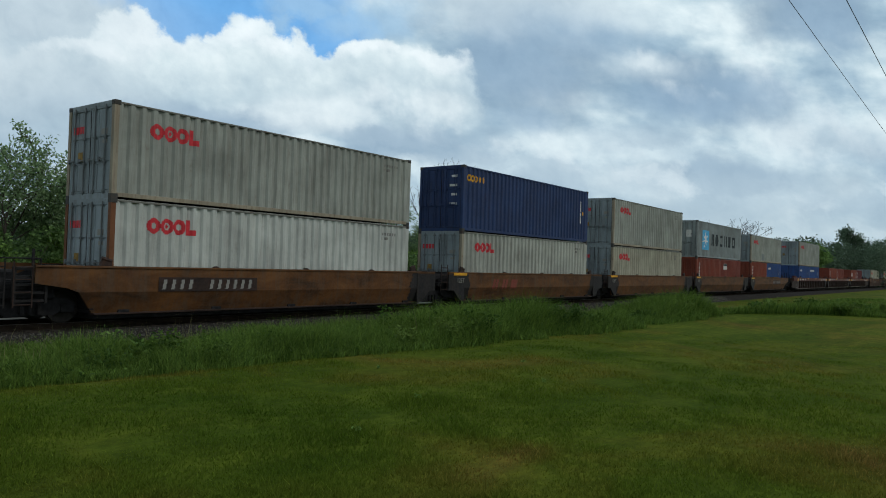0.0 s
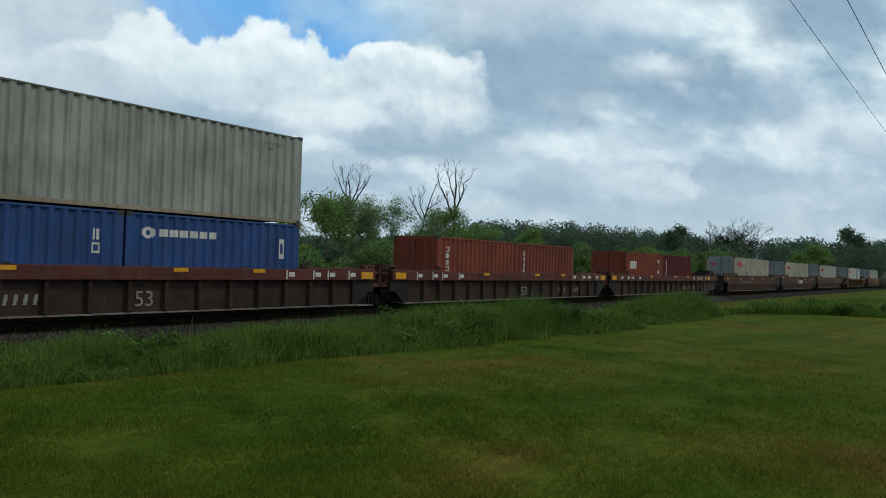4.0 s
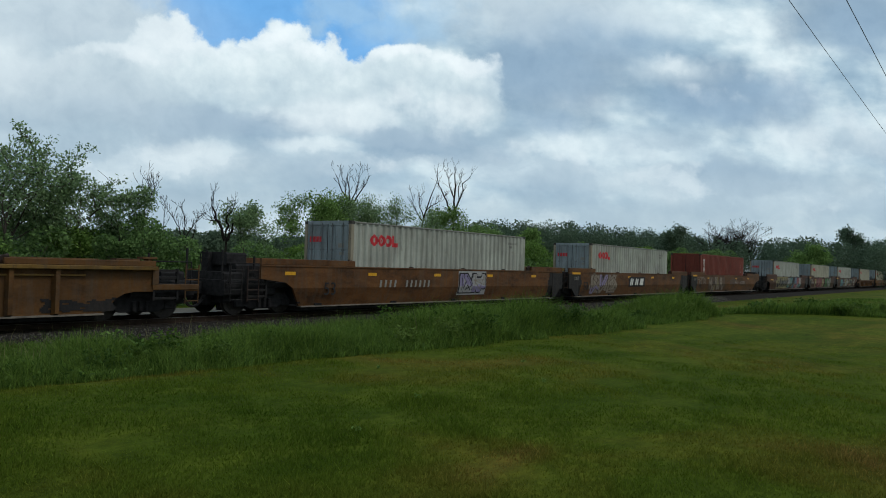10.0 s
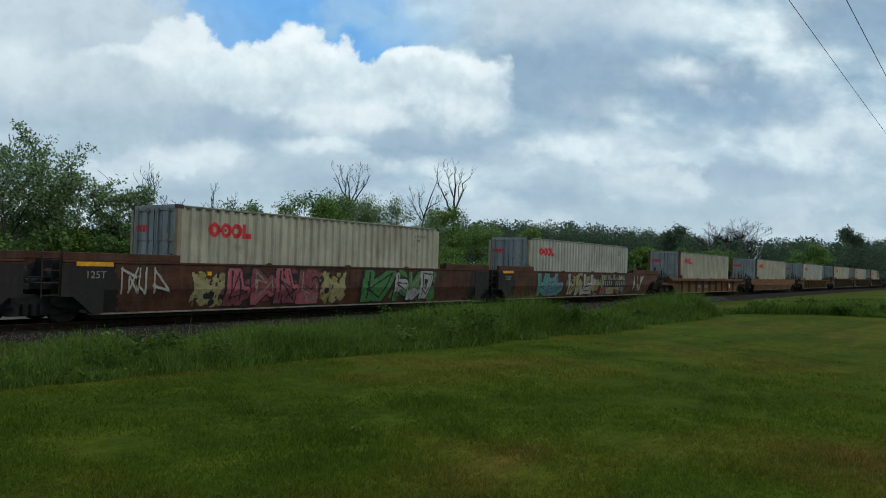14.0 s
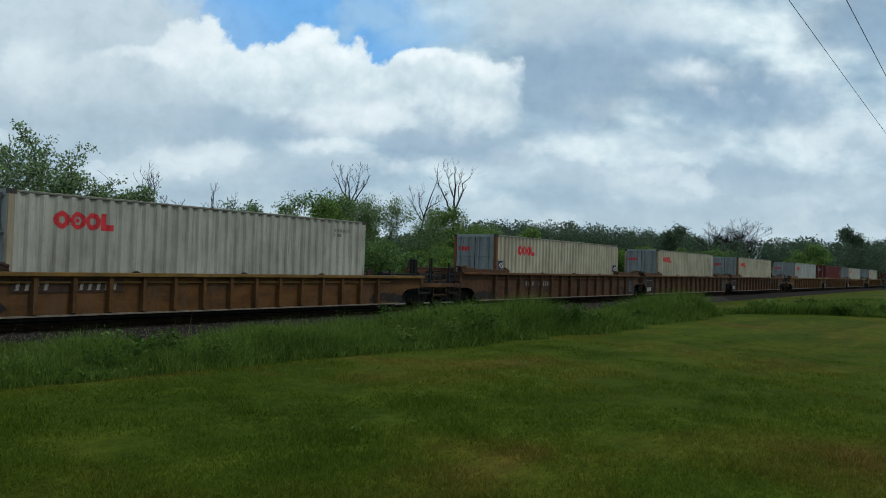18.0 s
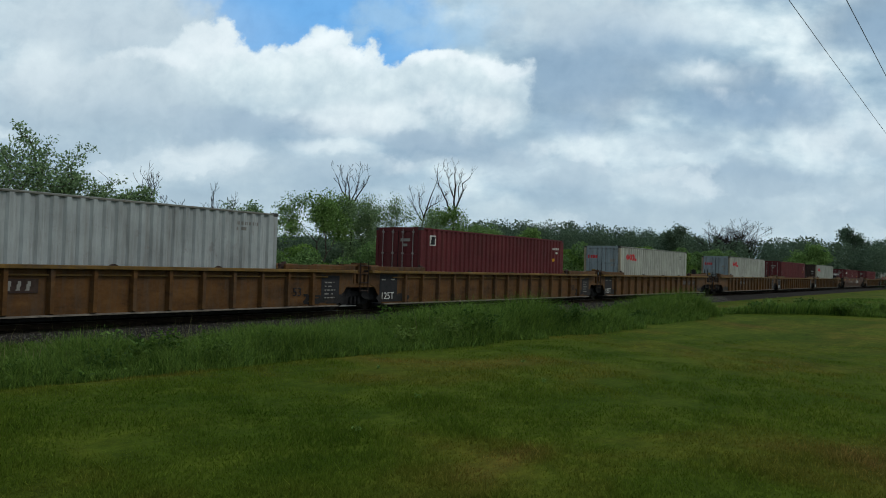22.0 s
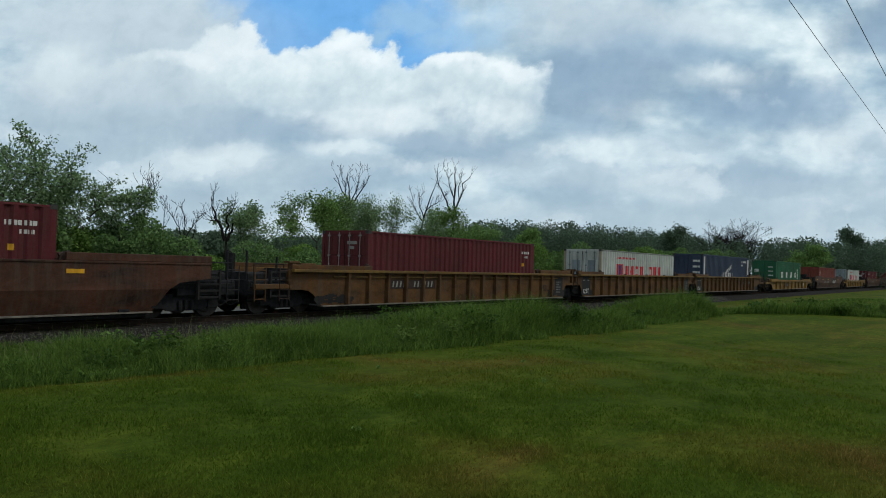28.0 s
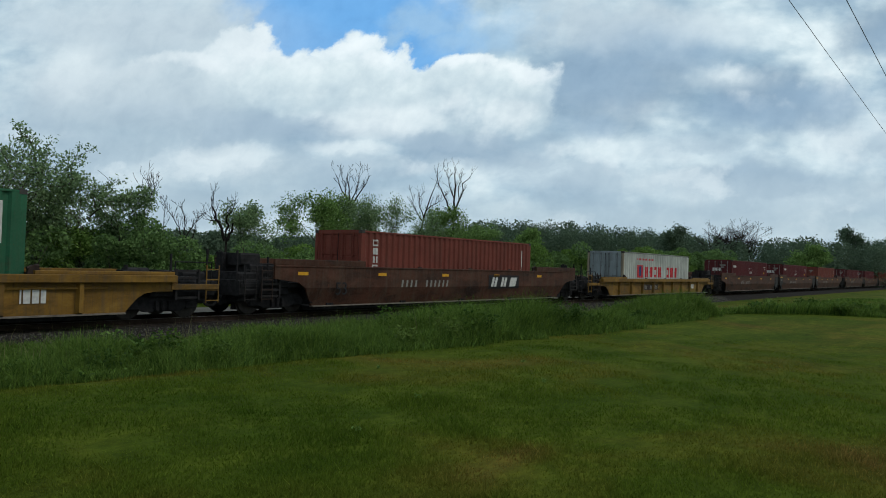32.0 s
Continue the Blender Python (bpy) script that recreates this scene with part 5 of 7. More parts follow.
    # two sets of three yellow ribbed units
    for i, s0 in enumerate((497.95, 517.54, 537.21, 560.69, 580.20, 599.88)):
        well(s0 + mid, RIBBED, "ribbed", W_YELLOW, "faded yellow ribbed well car unit with rust stains", i % 3 == 0, i % 3 == 2, marks_ribbed((-4.0, None, 4.6)[i % 3], i % 3 > 0, i % 3 < 2))
    boxed(497.95, FLOOR, SILVER, OO % "silver-grey")
    boxed(517.54, FLOOR, MAROON, "maroon corrugated container with a white badge", leaf_badge)
    boxed(537.21, FLOOR, OFFWHITE, OO % "off-white")
    boxed(560.69, FLOOR, OFFWHITE, OO % "off-white")
    boxed(580.20, FLOOR, MAROON, "maroon corrugated container with small white lettering", code_marks)
    boxed(599.88, FLOOR, GREY, OO % "grey-green", door=W_DARK)
    # one brown single car
    well(623.45 + mid, FIFTY_THREE, "smooth", W_BROWN, "brown smooth-sided single well car", True, True, marks_plain(-4.9, 1.8))
    boxed(623.45, FLOOR, MAROON, "maroon container with white stars", seven_dots, STD)
    # three yellow ribbed units
    for i, s0 in enumerate((646.87, 666.70, 686.30)):
        well(s0 + mid, RIBBED, "ribbed", W_YELLOW, "faded yellow ribbed well car unit with rust stains", i == 0, i == 2, marks_ribbed((-5.0, None, 4.0)[i], i > 0, i < 2))
    boxed(646.87, FLOOR, MAROON, "maroon corrugated container with small white lettering", code_marks, STD)
    boxed(666.90, FLOOR, PALE, "white container with red block lettering and square", red_words, STD, door=PALE)
    container(685.80, FLOOR, L45, CUBE, INDIGO, INDIGO, "long dark slate-blue container with a white wing logo", wing_words)
    # single cars
    well(710.20 + mid, LOW, "low", W_BRIGHT, "bright yellow low-sided single well car", True, True, marks_low(-3.6))
    boxed(710.20, FLOOR, GREEN, "dark green container with four white blocks", four_blocks)
    well(733.98 + mid, FIFTY_THREE, "smooth", W_BROWN, "brown smooth-sided single well car", True, True, marks_plain(-4.2, 2.0))
    boxed(733.98, FLOOR, RUSTRED, "red oxide container with a white letter column", white_column(0.66, 1.05, 2.3, 4), STD)
    well(757.61 + mid, LOW, "low", W_BRIGHT, "bright yellow low-sided single well car", True, True, marks_low(-3.6))
    boxed(757.61, FLOOR, PALE, "white container with red block lettering and square", red_words, STD, door=BLUEGREY)
    s0 = 781.4
    for i in range(6):
        well(s0 + mid, FIFTY_THREE, "smooth", W_BROWN, "brown smooth-sided well car unit", i % 3 == 0, i % 3 == 2, marks_plain(-4.5))
        boxed(s0, FLOOR, (MAROON, MAROON, RUSTRED)[i % 3], "maroon corrugated container with white markings", seven_dots if i < 2 else code_marks, STD)
        s0 += 23.8 if i % 3 == 2 else 19.7


build_train()


# ---- clouds ----
def cloud_material():
    """A broken cloud deck, drawn as it spreads towards the horizon: u runs across, w up from it."""
    m = bpy.data.materials.new("cloud_deck")
    m.use_nodes = True
    n, l = m.node_tree.nodes, m.node_tree.links
    n.clear()
    yaw = radians(52.967)

    def math_(op, a, b=None, c=None):
        k = n.new("ShaderNodeMath")
        k.operation = op
        for i, q in enumerate((a, b, c)):
            if q is None:
                continue
            if isinstance(q, (int, float)):
                k.inputs[i].default_value = q
            else:
                l.new(q, k.inputs[i])
        return k.outputs[0]
    tc, sp = n.new("ShaderNodeTexCoord"), n.new("ShaderNodeSeparateXYZ")
    l.new(tc.outputs["Object"], sp.inputs[0])
    x, y = sp.outputs[0], sp.outputs[1]
    fwd = math_("ADD", math_("MULTIPLY", x, math.sin(yaw)), math_("MULTIPLY", y, math.cos(yaw)))
    rgt = math_("SUBTRACT", math_("MULTIPLY", x, math.cos(yaw)), math_("MULTIPLY", y, math.sin(yaw)))
    u0, w0 = math_("DIVIDE", rgt, fwd), math_("DIVIDE", 99.4, fwd)
    cm = n.new("ShaderNodeCombineXYZ")
    l.new(u0, cm.inputs[0])
    l.new(w0, cm.inputs[1])
    puff = n.new("ShaderNodeTexNoise")
    puff.inputs["Scale"].default_value, puff.inputs["Detail"].default_value, puff.inputs["Roughness"].default_value = 9.0, 8.0, 0.58
    l.new(cm.outputs[0], puff.inputs["Vector"])
    ps = n.new("ShaderNodeSeparateColor")
    l.new(puff.outputs["Color"], ps.inputs[0])
    billow = noise_node(n, l, cm.outputs[0], 17, 6, 0.52)

    def warped(base, chan, k):
        return math_("ADD", base, math_("MULTIPLY", math_("SUBTRACT", ps.outputs[chan], 0.5), k))
    u, w = warped(u0, 0, 0.19), warped(w0, 1, 0.12)

    def smooth(lo, hi, q):
        k = n.new("ShaderNodeMapRange")
        k.interpolation_type = "SMOOTHSTEP"
        k.inputs["From Min"].default_value, k.inputs["From Max"].default_value = lo, hi
        l.new(q, k.inputs["Value"])
        return k.outputs[0]

    def blob(cu, cw, ru, rw, soft=0.5, uu=u, ww=w):
        """1 inside an ellipse, fading over its rim."""
        a = math_("DIVIDE", math_("SUBTRACT", uu, cu), ru)
        b = math_("DIVIDE", math_("SUBTRACT", ww, cw), rw)
        d = math_("SQRT", math_("ADD", math_("MULTIPLY", a, a), math_("MULTIPLY", b, b)))
        return smooth(1.0 + soft / 2, 1.0 - soft / 2, d)

    def px(xp, yp):
        """Place on the deck in u, w for a spot across and down the sky."""
        return (xp - 784) / 1294, (467.7 + 0.0315 * (xp - 784) - yp) / 1294
    # grey stratus with soft pale streaks
    st = n.new("ShaderNodeMapping")
    st.inputs["Scale"].default_value = (2.8, 5.2, 1)
    l.new(cm.outputs[0], st.inputs["Vector"])
    strat = noise_node(n, l, st.outputs["Vector"], 2.6, 7, 0.52, 0.0)
    col = ramp(n, l, strat, (0.34, (0.30, 0.42, 0.53)), (0.46, (0.44, 0.56, 0.65)), (0.55, (0.62, 0.72, 0.77)), (0.66, (0.84, 0.90, 0.91)))

    def lay(color, spots, soft, strength=1.0, uu=u, ww=w):
        nonlocal col
        acc = None
        for xp, yp, rx, ry in spots:
            cu, cw = px(xp, yp)
            q = blob(cu, cw, rx / 1294, ry / 1294, soft, uu, ww)
            acc = q if acc is None else math_("MAXIMUM", acc, q)
        if strength != 1.0:
            acc = math_("MULTIPLY", acc, strength)
        col = blend(n, l, acc, col, color)
        return acc
    return m, n, l, math_, smooth, blob, px, lay, lambda: col, billow, puff, u0, w0, u, w, fwd, ps, cm.outputs[0]


def finish_clouds():
    m, n, l, math_, smooth, blob, px, lay, col_of, billow, puff, u0, w0, u, w, fwd, ps, cm_of = cloud_material()
    # darker undersides
    lay((0.25, 0.35, 0.46), [(1010, 120, 130, 90), (1310, 172, 115, 50), (1500, 35, 100, 55)], 1.3, 0.8)
    lay((0.31, 0.41, 0.52), [(430, 228, 200, 30), (770, 262, 130, 36), (1270, 325, 130, 24), (150, 205, 120, 18), (60, 150, 110, 50)], 1.3, 0.65)
    lay((0.60, 0.67, 0.72), [(120, 20, 240, 60), (1000, 20, 180, 40)], 1.2, 0.8)
    # clear blue gaps
    lay((0.17, 0.43, 0.80), [(500, 5, 200, 80), (650, 55, 90, 62), (400, 25, 90, 45)], 0.6, 0.95)
    lay((0.40, 0.58, 0.76), [(745, 35, 90, 45), (640, 15, 55, 30), (600, 45, 30, 20)], 1.2, 0.7)
    # the heaped white cloud: crisp above, melting into grey below
    ub, wb = math_("ADD", u, math_("MULTIPLY", math_("SUBTRACT", billow, 0.5), 0.030)), math_("ADD", w, math_("MULTIPLY", math_("SUBTRACT", billow, 0.5), 0.030))
    heap = None
    for xp, yp, rx, ry in ((318, 152, 140, 101), (430, 165, 110, 100), (526, 133, 95, 109), (590, 165, 105, 98), (735, 165, 90, 82), (830, 165, 85, 72), (205, 155, 160, 78)):
        cu, cw = px(xp, yp)
        q = blob(cu, cw, rx / 1294, ry / 1294, 0.34 if xp > 800 else 0.16, ub, wb)
        heap = q if heap is None else math_("MAXIMUM", heap, q)
    _, w_low = px(450, 262)
    _, w_high = px(450, 150)
    heap = math_("MULTIPLY", heap, smooth(w_low, w_high, w))
    lumps = math_("ADD", math_("MULTIPLY", billow, 0.55), math_("MULTIPLY", ps.outputs[2], 0.45))
    _, w_b = px(450, 235)
    _, w_t = px(450, 80)
    lit = math_("ADD", math_("MULTIPLY", lumps, 1.15), math_("MULTIPLY", smooth(w_b, w_t, w), 0.30))
    shade = ramp(n, l, lit, (0.50, (0.44, 0.53, 0.60)), (0.68, (0.58, 0.67, 0.72)), (0.84, (0.74, 0.81, 0.83)), (0.99, (0.90, 0.935, 0.935)))
    col = blend(n, l, math_("MULTIPLY", heap, 0.96), col_of(), shade)
    cu, cw = px(120, 150)
    col = blend(n, l, math_("MULTIPLY", blob(cu, cw, 150 / 1294, 85 / 1294, 1.4), 0.6), col, (0.47, 0.555, 0.62))
    # bright upper rims of the heap
    top_rim = None
    for xp, yp, rx, ry in ((320, 62, 80, 22), (520, 55, 60, 24), (600, 88, 45, 16), (735, 100, 60, 16), (850, 108, 60, 14), (250, 85, 60, 18)):
        cu, cw = px(xp, yp)
        q = blob(cu, cw, rx / 1294, ry / 1294, 1.4)
        top_rim = q if top_rim is None else math_("MAXIMUM", top_rim, q)
    col = blend(n, l, math_("MULTIPLY", math_("MULTIPLY", top_rim, heap), 0.7), col, (0.97, 0.98, 0.98))
    # bright spots elsewhere
    rims = None
    for xp, yp, rx, ry in ((600, 205, 70, 30), (820, 200, 32, 40), (1205, 130, 60, 20), (1275, 182, 40, 13), (715, 200, 50, 30), (1380, 120, 70, 20), (1010, 275, 120, 22), (660, 300, 90, 14), (1500, 245, 110, 50)):
        cu, cw = px(xp, yp)
        q = blob(cu, cw, rx / 1294, ry / 1294, 1.4)
        rims = q if rims is None else math_("MAXIMUM", rims, q)
    rims = math_("MULTIPLY", rims, smooth(0.35, 0.65, billow))
    col = blend(n, l, math_("MULTIPLY", rims, 0.6), col, (0.92, 0.94, 0.94))
    # broad grey undersides and paler reaches between them
    def wash(color, spots, soft, strength):
        nonlocal col
        acc = None
        for xp, yp, rx, ry in spots:
            cu, cw = px(xp, yp)
            q = blob(cu, cw, rx / 1294, ry / 1294, soft, u_soft, w_soft)
            acc = q if acc is None else math_("MAXIMUM", acc, q)
        col = blend(n, l, math_("MULTIPLY", acc, strength), col, color)
    u_soft, w_soft = math_("ADD", u0, math_("MULTIPLY", math_("SUBTRACT", ps.outputs[0], 0.5), 0.10)), math_("ADD", w0, math_("MULTIPLY", math_("SUBTRACT", ps.outputs[1], 0.5), 0.05))
    wash((0.40, 0.50, 0.60), [(390, 222, 140, 22), (250, 196, 140, 18), (720, 245, 90, 18)], 1.2, 0.70)
    wash((0.55, 0.63, 0.69), [(120, 190, 190, 45), (330, 285, 260, 30), (100, 270, 160, 40)], 1.4, 0.60)
    wash((0.33, 0.45, 0.58), [(985, 110, 95, 75), (1080, 70, 130, 45), (1290, 195, 120, 30), (1380, 165, 90, 34), (985, 215, 60, 26), (1530, 55, 60, 45), (1330, 320, 110, 20)], 1.3, 0.62)
    wash((0.80, 0.86, 0.88), [(1120, 265, 170, 32), (1210, 135, 70, 22), (1480, 250, 120, 46), (1000, 310, 220, 26), (1400, 350, 200, 26), (1180, 30, 110, 34)], 1.3, 0.45)
    wash((0.90, 0.93, 0.93), [(610, 205, 75, 34), (835, 190, 40, 22), (25, 115, 60, 50), (345, 265, 75, 14), (560, 262, 60, 12)], 1.2, 0.50)
    wash((0.42, 0.52, 0.60), [(1290, 330, 200, 28), (1250, 385, 380, 32), (420, 330, 260, 40), (120, 235, 230, 50), (1480, 330, 130, 30)], 1.4, 0.62)
    wash((0.46, 0.56, 0.64), [(1290, 350, 160, 40)], 1.4, 0.45)
    wash((0.60, 0.67, 0.72), [(140, 40, 230, 60), (120, 130, 190, 60)], 1.4, 0.45)
    # fine curdled texture
    curd = noise_node(n, l, cm_of, 30, 8, 0.60, 0.3)
    col = blend(n, l, 0.55, col, ramp(n, l, curd, (0.32, (0.86, 0.885, 0.91)), (0.50, WHITE), (0.68, (1.10, 1.085, 1.07))), "MULTIPLY")
    # small pale puffs with flat grey feet, low in the sky
    pm = n.new("ShaderNodeMapping")
    pm.inputs["Scale"].default_value = (6.5, 13.0, 1)
    cm2 = n.new("ShaderNodeCombineXYZ")
    l.new(u, cm2.inputs[0])
    l.new(w, cm2.inputs[1])
    l.new(cm2.outputs[0], pm.inputs["Vector"])
    low_puff = noise_node(n, l, pm.outputs["Vector"], 1.0, 5, 0.50, 0.0)
    _, w_top = px(784, 170)
    _, w_mid = px(784, 260)
    below = smooth(w_top, w_mid, w0)
    col = blend(n, l, math_("MULTIPLY", math_("MULTIPLY", smooth(0.50, 0.40, low_puff), below), 0.40), col, (0.40, 0.50, 0.59))
    col = blend(n, l, math_("MULTIPLY", math_("MULTIPLY", smooth(0.52, 0.70, low_puff), below), 0.52), col, (0.87, 0.91, 0.92))
    # haze towards the horizon
    haze = smooth(0.12, 0.045, w0)
    col = blend(n, l, math_("MULTIPLY", haze, 0.5), col, (0.54, 0.62, 0.66))
    col = blend(n, l, 1.0, col, (0.92, 1.0, 1.04), "MULTIPLY")
    em, tr, mx, out = n.new("ShaderNodeEmission"), n.new("ShaderNodeBsdfTransparent"), n.new("ShaderNodeMixShader"), n.new("ShaderNodeOutputMaterial")
    l.new(col, em.inputs["Color"])
    fade = smooth(4700, 4900, fwd)
    l.new(fade, mx.inputs[0])
    l.new(em.outputs[0], mx.inputs[1])
    l.new(tr.outputs[0], mx.inputs[2])
    l.new(mx.outputs[0], out.inputs["Surface"])
    return m


def build_clouds():
    a = radians(52.967)
    f, r = Vector((math.sin(a), math.cos(a), 0)), Vector((math.cos(a), -math.sin(a), 0))
    v = []
    for d, half in ((143, 175), (4950, 4300)):
        for side in (-1, 1):
            v.append(f * d + r * side * half + Vector((0, 0, 101.19)))
    me = mesh_of("backdrop_clouds", v, [(0, 1, 3, 2)])
    me.materials.append(finish_clouds())
    return tagged(new("backdrop_clouds", me), "drifting white and grey cloud deck with blue gaps", kind="structure")


clouds = build_clouds()


# ---- overhead wires ----
def build_wires():
    for y, z, r in ((4.40, 9.0, 0.0085), (3.17, 9.0, 0.0105)):
        s = Shape()
        pts = [(x, y, z + 0.00012 * (x - 32) ** 2) for x in range(-40, 111, 10)]
        s.bent(pts, r)
        me = s.mesh("power_line")
        me.materials.append(WIRE)
        tagged(new("power_line", me), "thin dark overhead power line wire", "power line", "overhead wires")


build_wires()


# ---- trees and undergrowth ----
def leaf_material(name, a, b, bright=1.5):
    m, n, l, bs = nodes(name, 0.65)
    g = n.new("ShaderNodeNewGeometry")
    c = ramp(n, l, g.outputs["Random Per Island"], (0.0, a), (0.6, b), (1.0, tuple(q * bright for q in b)))
    l.new(c, bs.inputs["Base Color"])
    bs.inputs["Specular IOR Level"].default_value = 0.12
    t = n.new("ShaderNodeBsdfTranslucent")
    l.new(c, t.inputs["Color"])
    mx = n.new("ShaderNodeMixShader")
    mx.inputs[0].default_value = 0.35
    out = n["Material Output"]
    l.new(bs.outputs[0], mx.inputs[1])
    l.new(t.outputs[0], mx.inputs[2])
    l.new(mx.outputs[0], out.inputs["Surface"])
    return m


def lawn_blade_material():
    """Mown blades, green to straw in the same broad patches as the ground under them."""
    m, n, l, bs = nodes("lawn_blades", 0.9)
    v = mapped(n, l)
    big = noise_node(n, l, v, 0.22, 5, 0.6, 0.6)
    c = ramp(n, l, big, (0.36, (0.055, 0.098, 0.010)), (0.48, (0.085, 0.126, 0.014)), (0.57, (0.124, 0.126, 0.020)), (0.67, (0.190, 0.126, 0.038)))
    g = n.new("ShaderNodeNewGeometry")
    c = blend(n, l, 0.8, c, ramp(n, l, g.outputs["Random Per Island"], (0.0, (0.70, 0.75, 0.70)), (0.80, (1.20, 1.20, 1.2)), (1.0, (2.1, 1.9, 2.2))), "MULTIPLY")
    l.new(c, bs.inputs["Base Color"])
    bs.inputs["Specular IOR Level"].default_value = 0.05
    t, mx = n.new("ShaderNodeBsdfTranslucent"), n.new("ShaderNodeMixShader")
    l.new(c, t.inputs["Color"])
    mx.inputs[0].default_value = 0.45
    l.new(bs.outputs[0], mx.inputs[1])
    l.new(t.outputs[0], mx.inputs[2])
    l.new(mx.outputs[0], n["Material Output"].inputs["Surface"])
    return m


LEAF = leaf_material("tree_leaves", (0.085, 0.150, 0.070), (0.175, 0.260, 0.120))
LEAF_FRESH = leaf_material("fresh_leaves", (0.062, 0.130, 0.032), (0.145, 0.240, 0.066))
# the greyer, bluer green of the far leaves has distance haze mixed in
LEAF_FAR = leaf_material("hazed_far_leaves", (0.070, 0.110, 0.070), (0.086, 0.130, 0.080), 1.12)
DEADBARK = plain("dark_weathered_bark", (0.026, 0.022, 0.019), 0.9, 0, 0.35, 8, 0.05)
BARK = plain("grey_brown_bark", (0.075, 0.062, 0.052), 0.9, 0, 0.35, 8)
GRASSBLADE = leaf_material("tall_grass_blades", (0.030, 0.077, 0.012), (0.110, 0.180, 0.031))
LAWNBLADE = lawn_blade_material()
WEED = leaf_material("weed_leaves", (0.026, 0.065, 0.012), (0.060, 0.115, 0.022))
SHRUB = leaf_material("shrub_leaves", (0.052, 0.106, 0.034), (0.125, 0.212, 0.068))
SHRUB_FRESH = leaf_material("fresh_shrub_leaves", (0.056, 0.118, 0.022), (0.128, 0.220, 0.048))
WEED_PALE = leaf_material("pale_weed_leaves", (0.060, 0.105, 0.020), (0.120, 0.185, 0.040))
HERB = leaf_material("herb_leaves", (0.030, 0.070, 0.012), (0.078, 0.135, 0.023))
STRAW = leaf_material("straw_stalks", (0.09, 0.085, 0.04), (0.16, 0.15, 0.075))


def leaves(name, centres, size, rng, flat=0.0):
    """Small leaf-shaped quads round the given centres."""
    k = len(centres)
    a = rng.normal(size=(k, 3))
    a[:, 2] *= 1 - flat
    a /= np.linalg.norm(a, axis=1)[:, None]
    b = np.cross(a, rng.normal(size=(k, 3)))
    b /= np.linalg.norm(b, axis=1)[:, None]
    sz = size * rng.uniform(0.6, 1.3, (k, 1))
    v = np.stack([centres - a * sz, centres + b * sz * 0.55, centres + a * sz, centres - b * sz * 0.55], 1).reshape(-1, 3)
    return mesh_np(name, v, np.arange(4 * k).reshape(-1, 4))


def branch(shape, tips, rng, p, d, length, r, depth, spread, up, bend=0.25, thin=0.014):
    """A limb in bent pieces that forks; the places of its twigs go to tips."""
    steps = 3
    for i in range(steps):
        d = (d + Vector((rng.gauss(0, bend), rng.gauss(0, bend), rng.gauss(0, bend) + up))).normalized()
        q = p + d * (length / steps)
        r1 = r * (1 - 0.28 / steps * (i + 1))
        shape.tube(p, q, max(r, thin), max(r1, thin * 0.7), 6 if r > 0.05 else 4)
        p, r = q, r1
        if depth <= 1:
            tips.append(p.copy())
        if depth > 0 and (i > 0 or depth > 2):
            for _ in range(2 if i == steps - 1 else 1):
                side = Vector((rng.gauss(0, 1), rng.gauss(0, 1), rng.gauss(0, 0.5))).normalized()
                nd = (d * (1 - spread) + side * spread).normalized()
                branch(shape, tips, rng, p, nd, length * rng.uniform(0.55, 0.8), r * 0.62, depth - 1, spread, up, bend, thin)
    tips.append(p.copy())


def tree(x, y, h, width, label, seed, leaf=None, dense=30, size=0.10, puff=0.32, trunks=1, depth=3, spread=0.55, bare_top=0.0, name="tree", fork=0.3, lean=0.0, low=0.0, thin=0.014, bend=0.25):
    """A tapered trunk with limbs and a crown of many small leaves; width: across the crown. low: where leaves begin, as a share of its height."""
    rng, nr = random.Random(seed), np.random.default_rng(seed)
    t = thing(name, label, "tree", "", pose(x, y, -0.45))
    wood, tips = Shape(), []
    for k in range(trunks):
        d = Vector((rng.gauss(0, 0.10 if trunks == 1 else 0.25), rng.gauss(0, 0.12), 1)).normalized()
        p = Vector((rng.uniform(-0.3, 0.3), rng.uniform(-0.3, 0.3), 0)) if trunks > 1 else Vector((0, 0, 0))
        r = (0.016 if leaf else 0.021) * h * (1.0 if trunks == 1 else 0.75)
        for i in range(2):
            q = p + d * (h * fork / 2)
            wood.tube(p, q, r, r * 0.88, 8)
            p, r = q, r * 0.88
        branch(wood, tips, rng, p, d, h * 0.42, r, depth, spread, 0.10, bend, thin)
    top = max(q.z for q in tips)
    k = h / top
    spans = sorted(abs(q.x) for q in tips)
    s = min(1.6, (width / 2) / max(0.05, spans[int(len(spans) * 0.92)]))

    def fit(q):
        z = q[2] * k
        return (q[0] * s + lean * z, q[1] * s, z)
    wood.v = [fit(q) for q in wood.v]
    tips = np.array([fit(q) for q in tips])
    part("trunk", wood, BARK if leaf is not None else DEADBARK, t, "grey-brown trunk and limbs")
    if leaf is not None:
        c = tips[(tips[:, 2] < h * (1 - bare_top)) & (tips[:, 2] > h * low)]
        c = np.repeat(c, dense, 0) + nr.normal(size=(len(c) * dense, 3)) * puff * np.array((1, 1, 0.7))
        c = c[c[:, 2] > 0.1]
        part("crown", leaves("crown", c, size, nr), leaf, t, "leafy green crown")
    return t


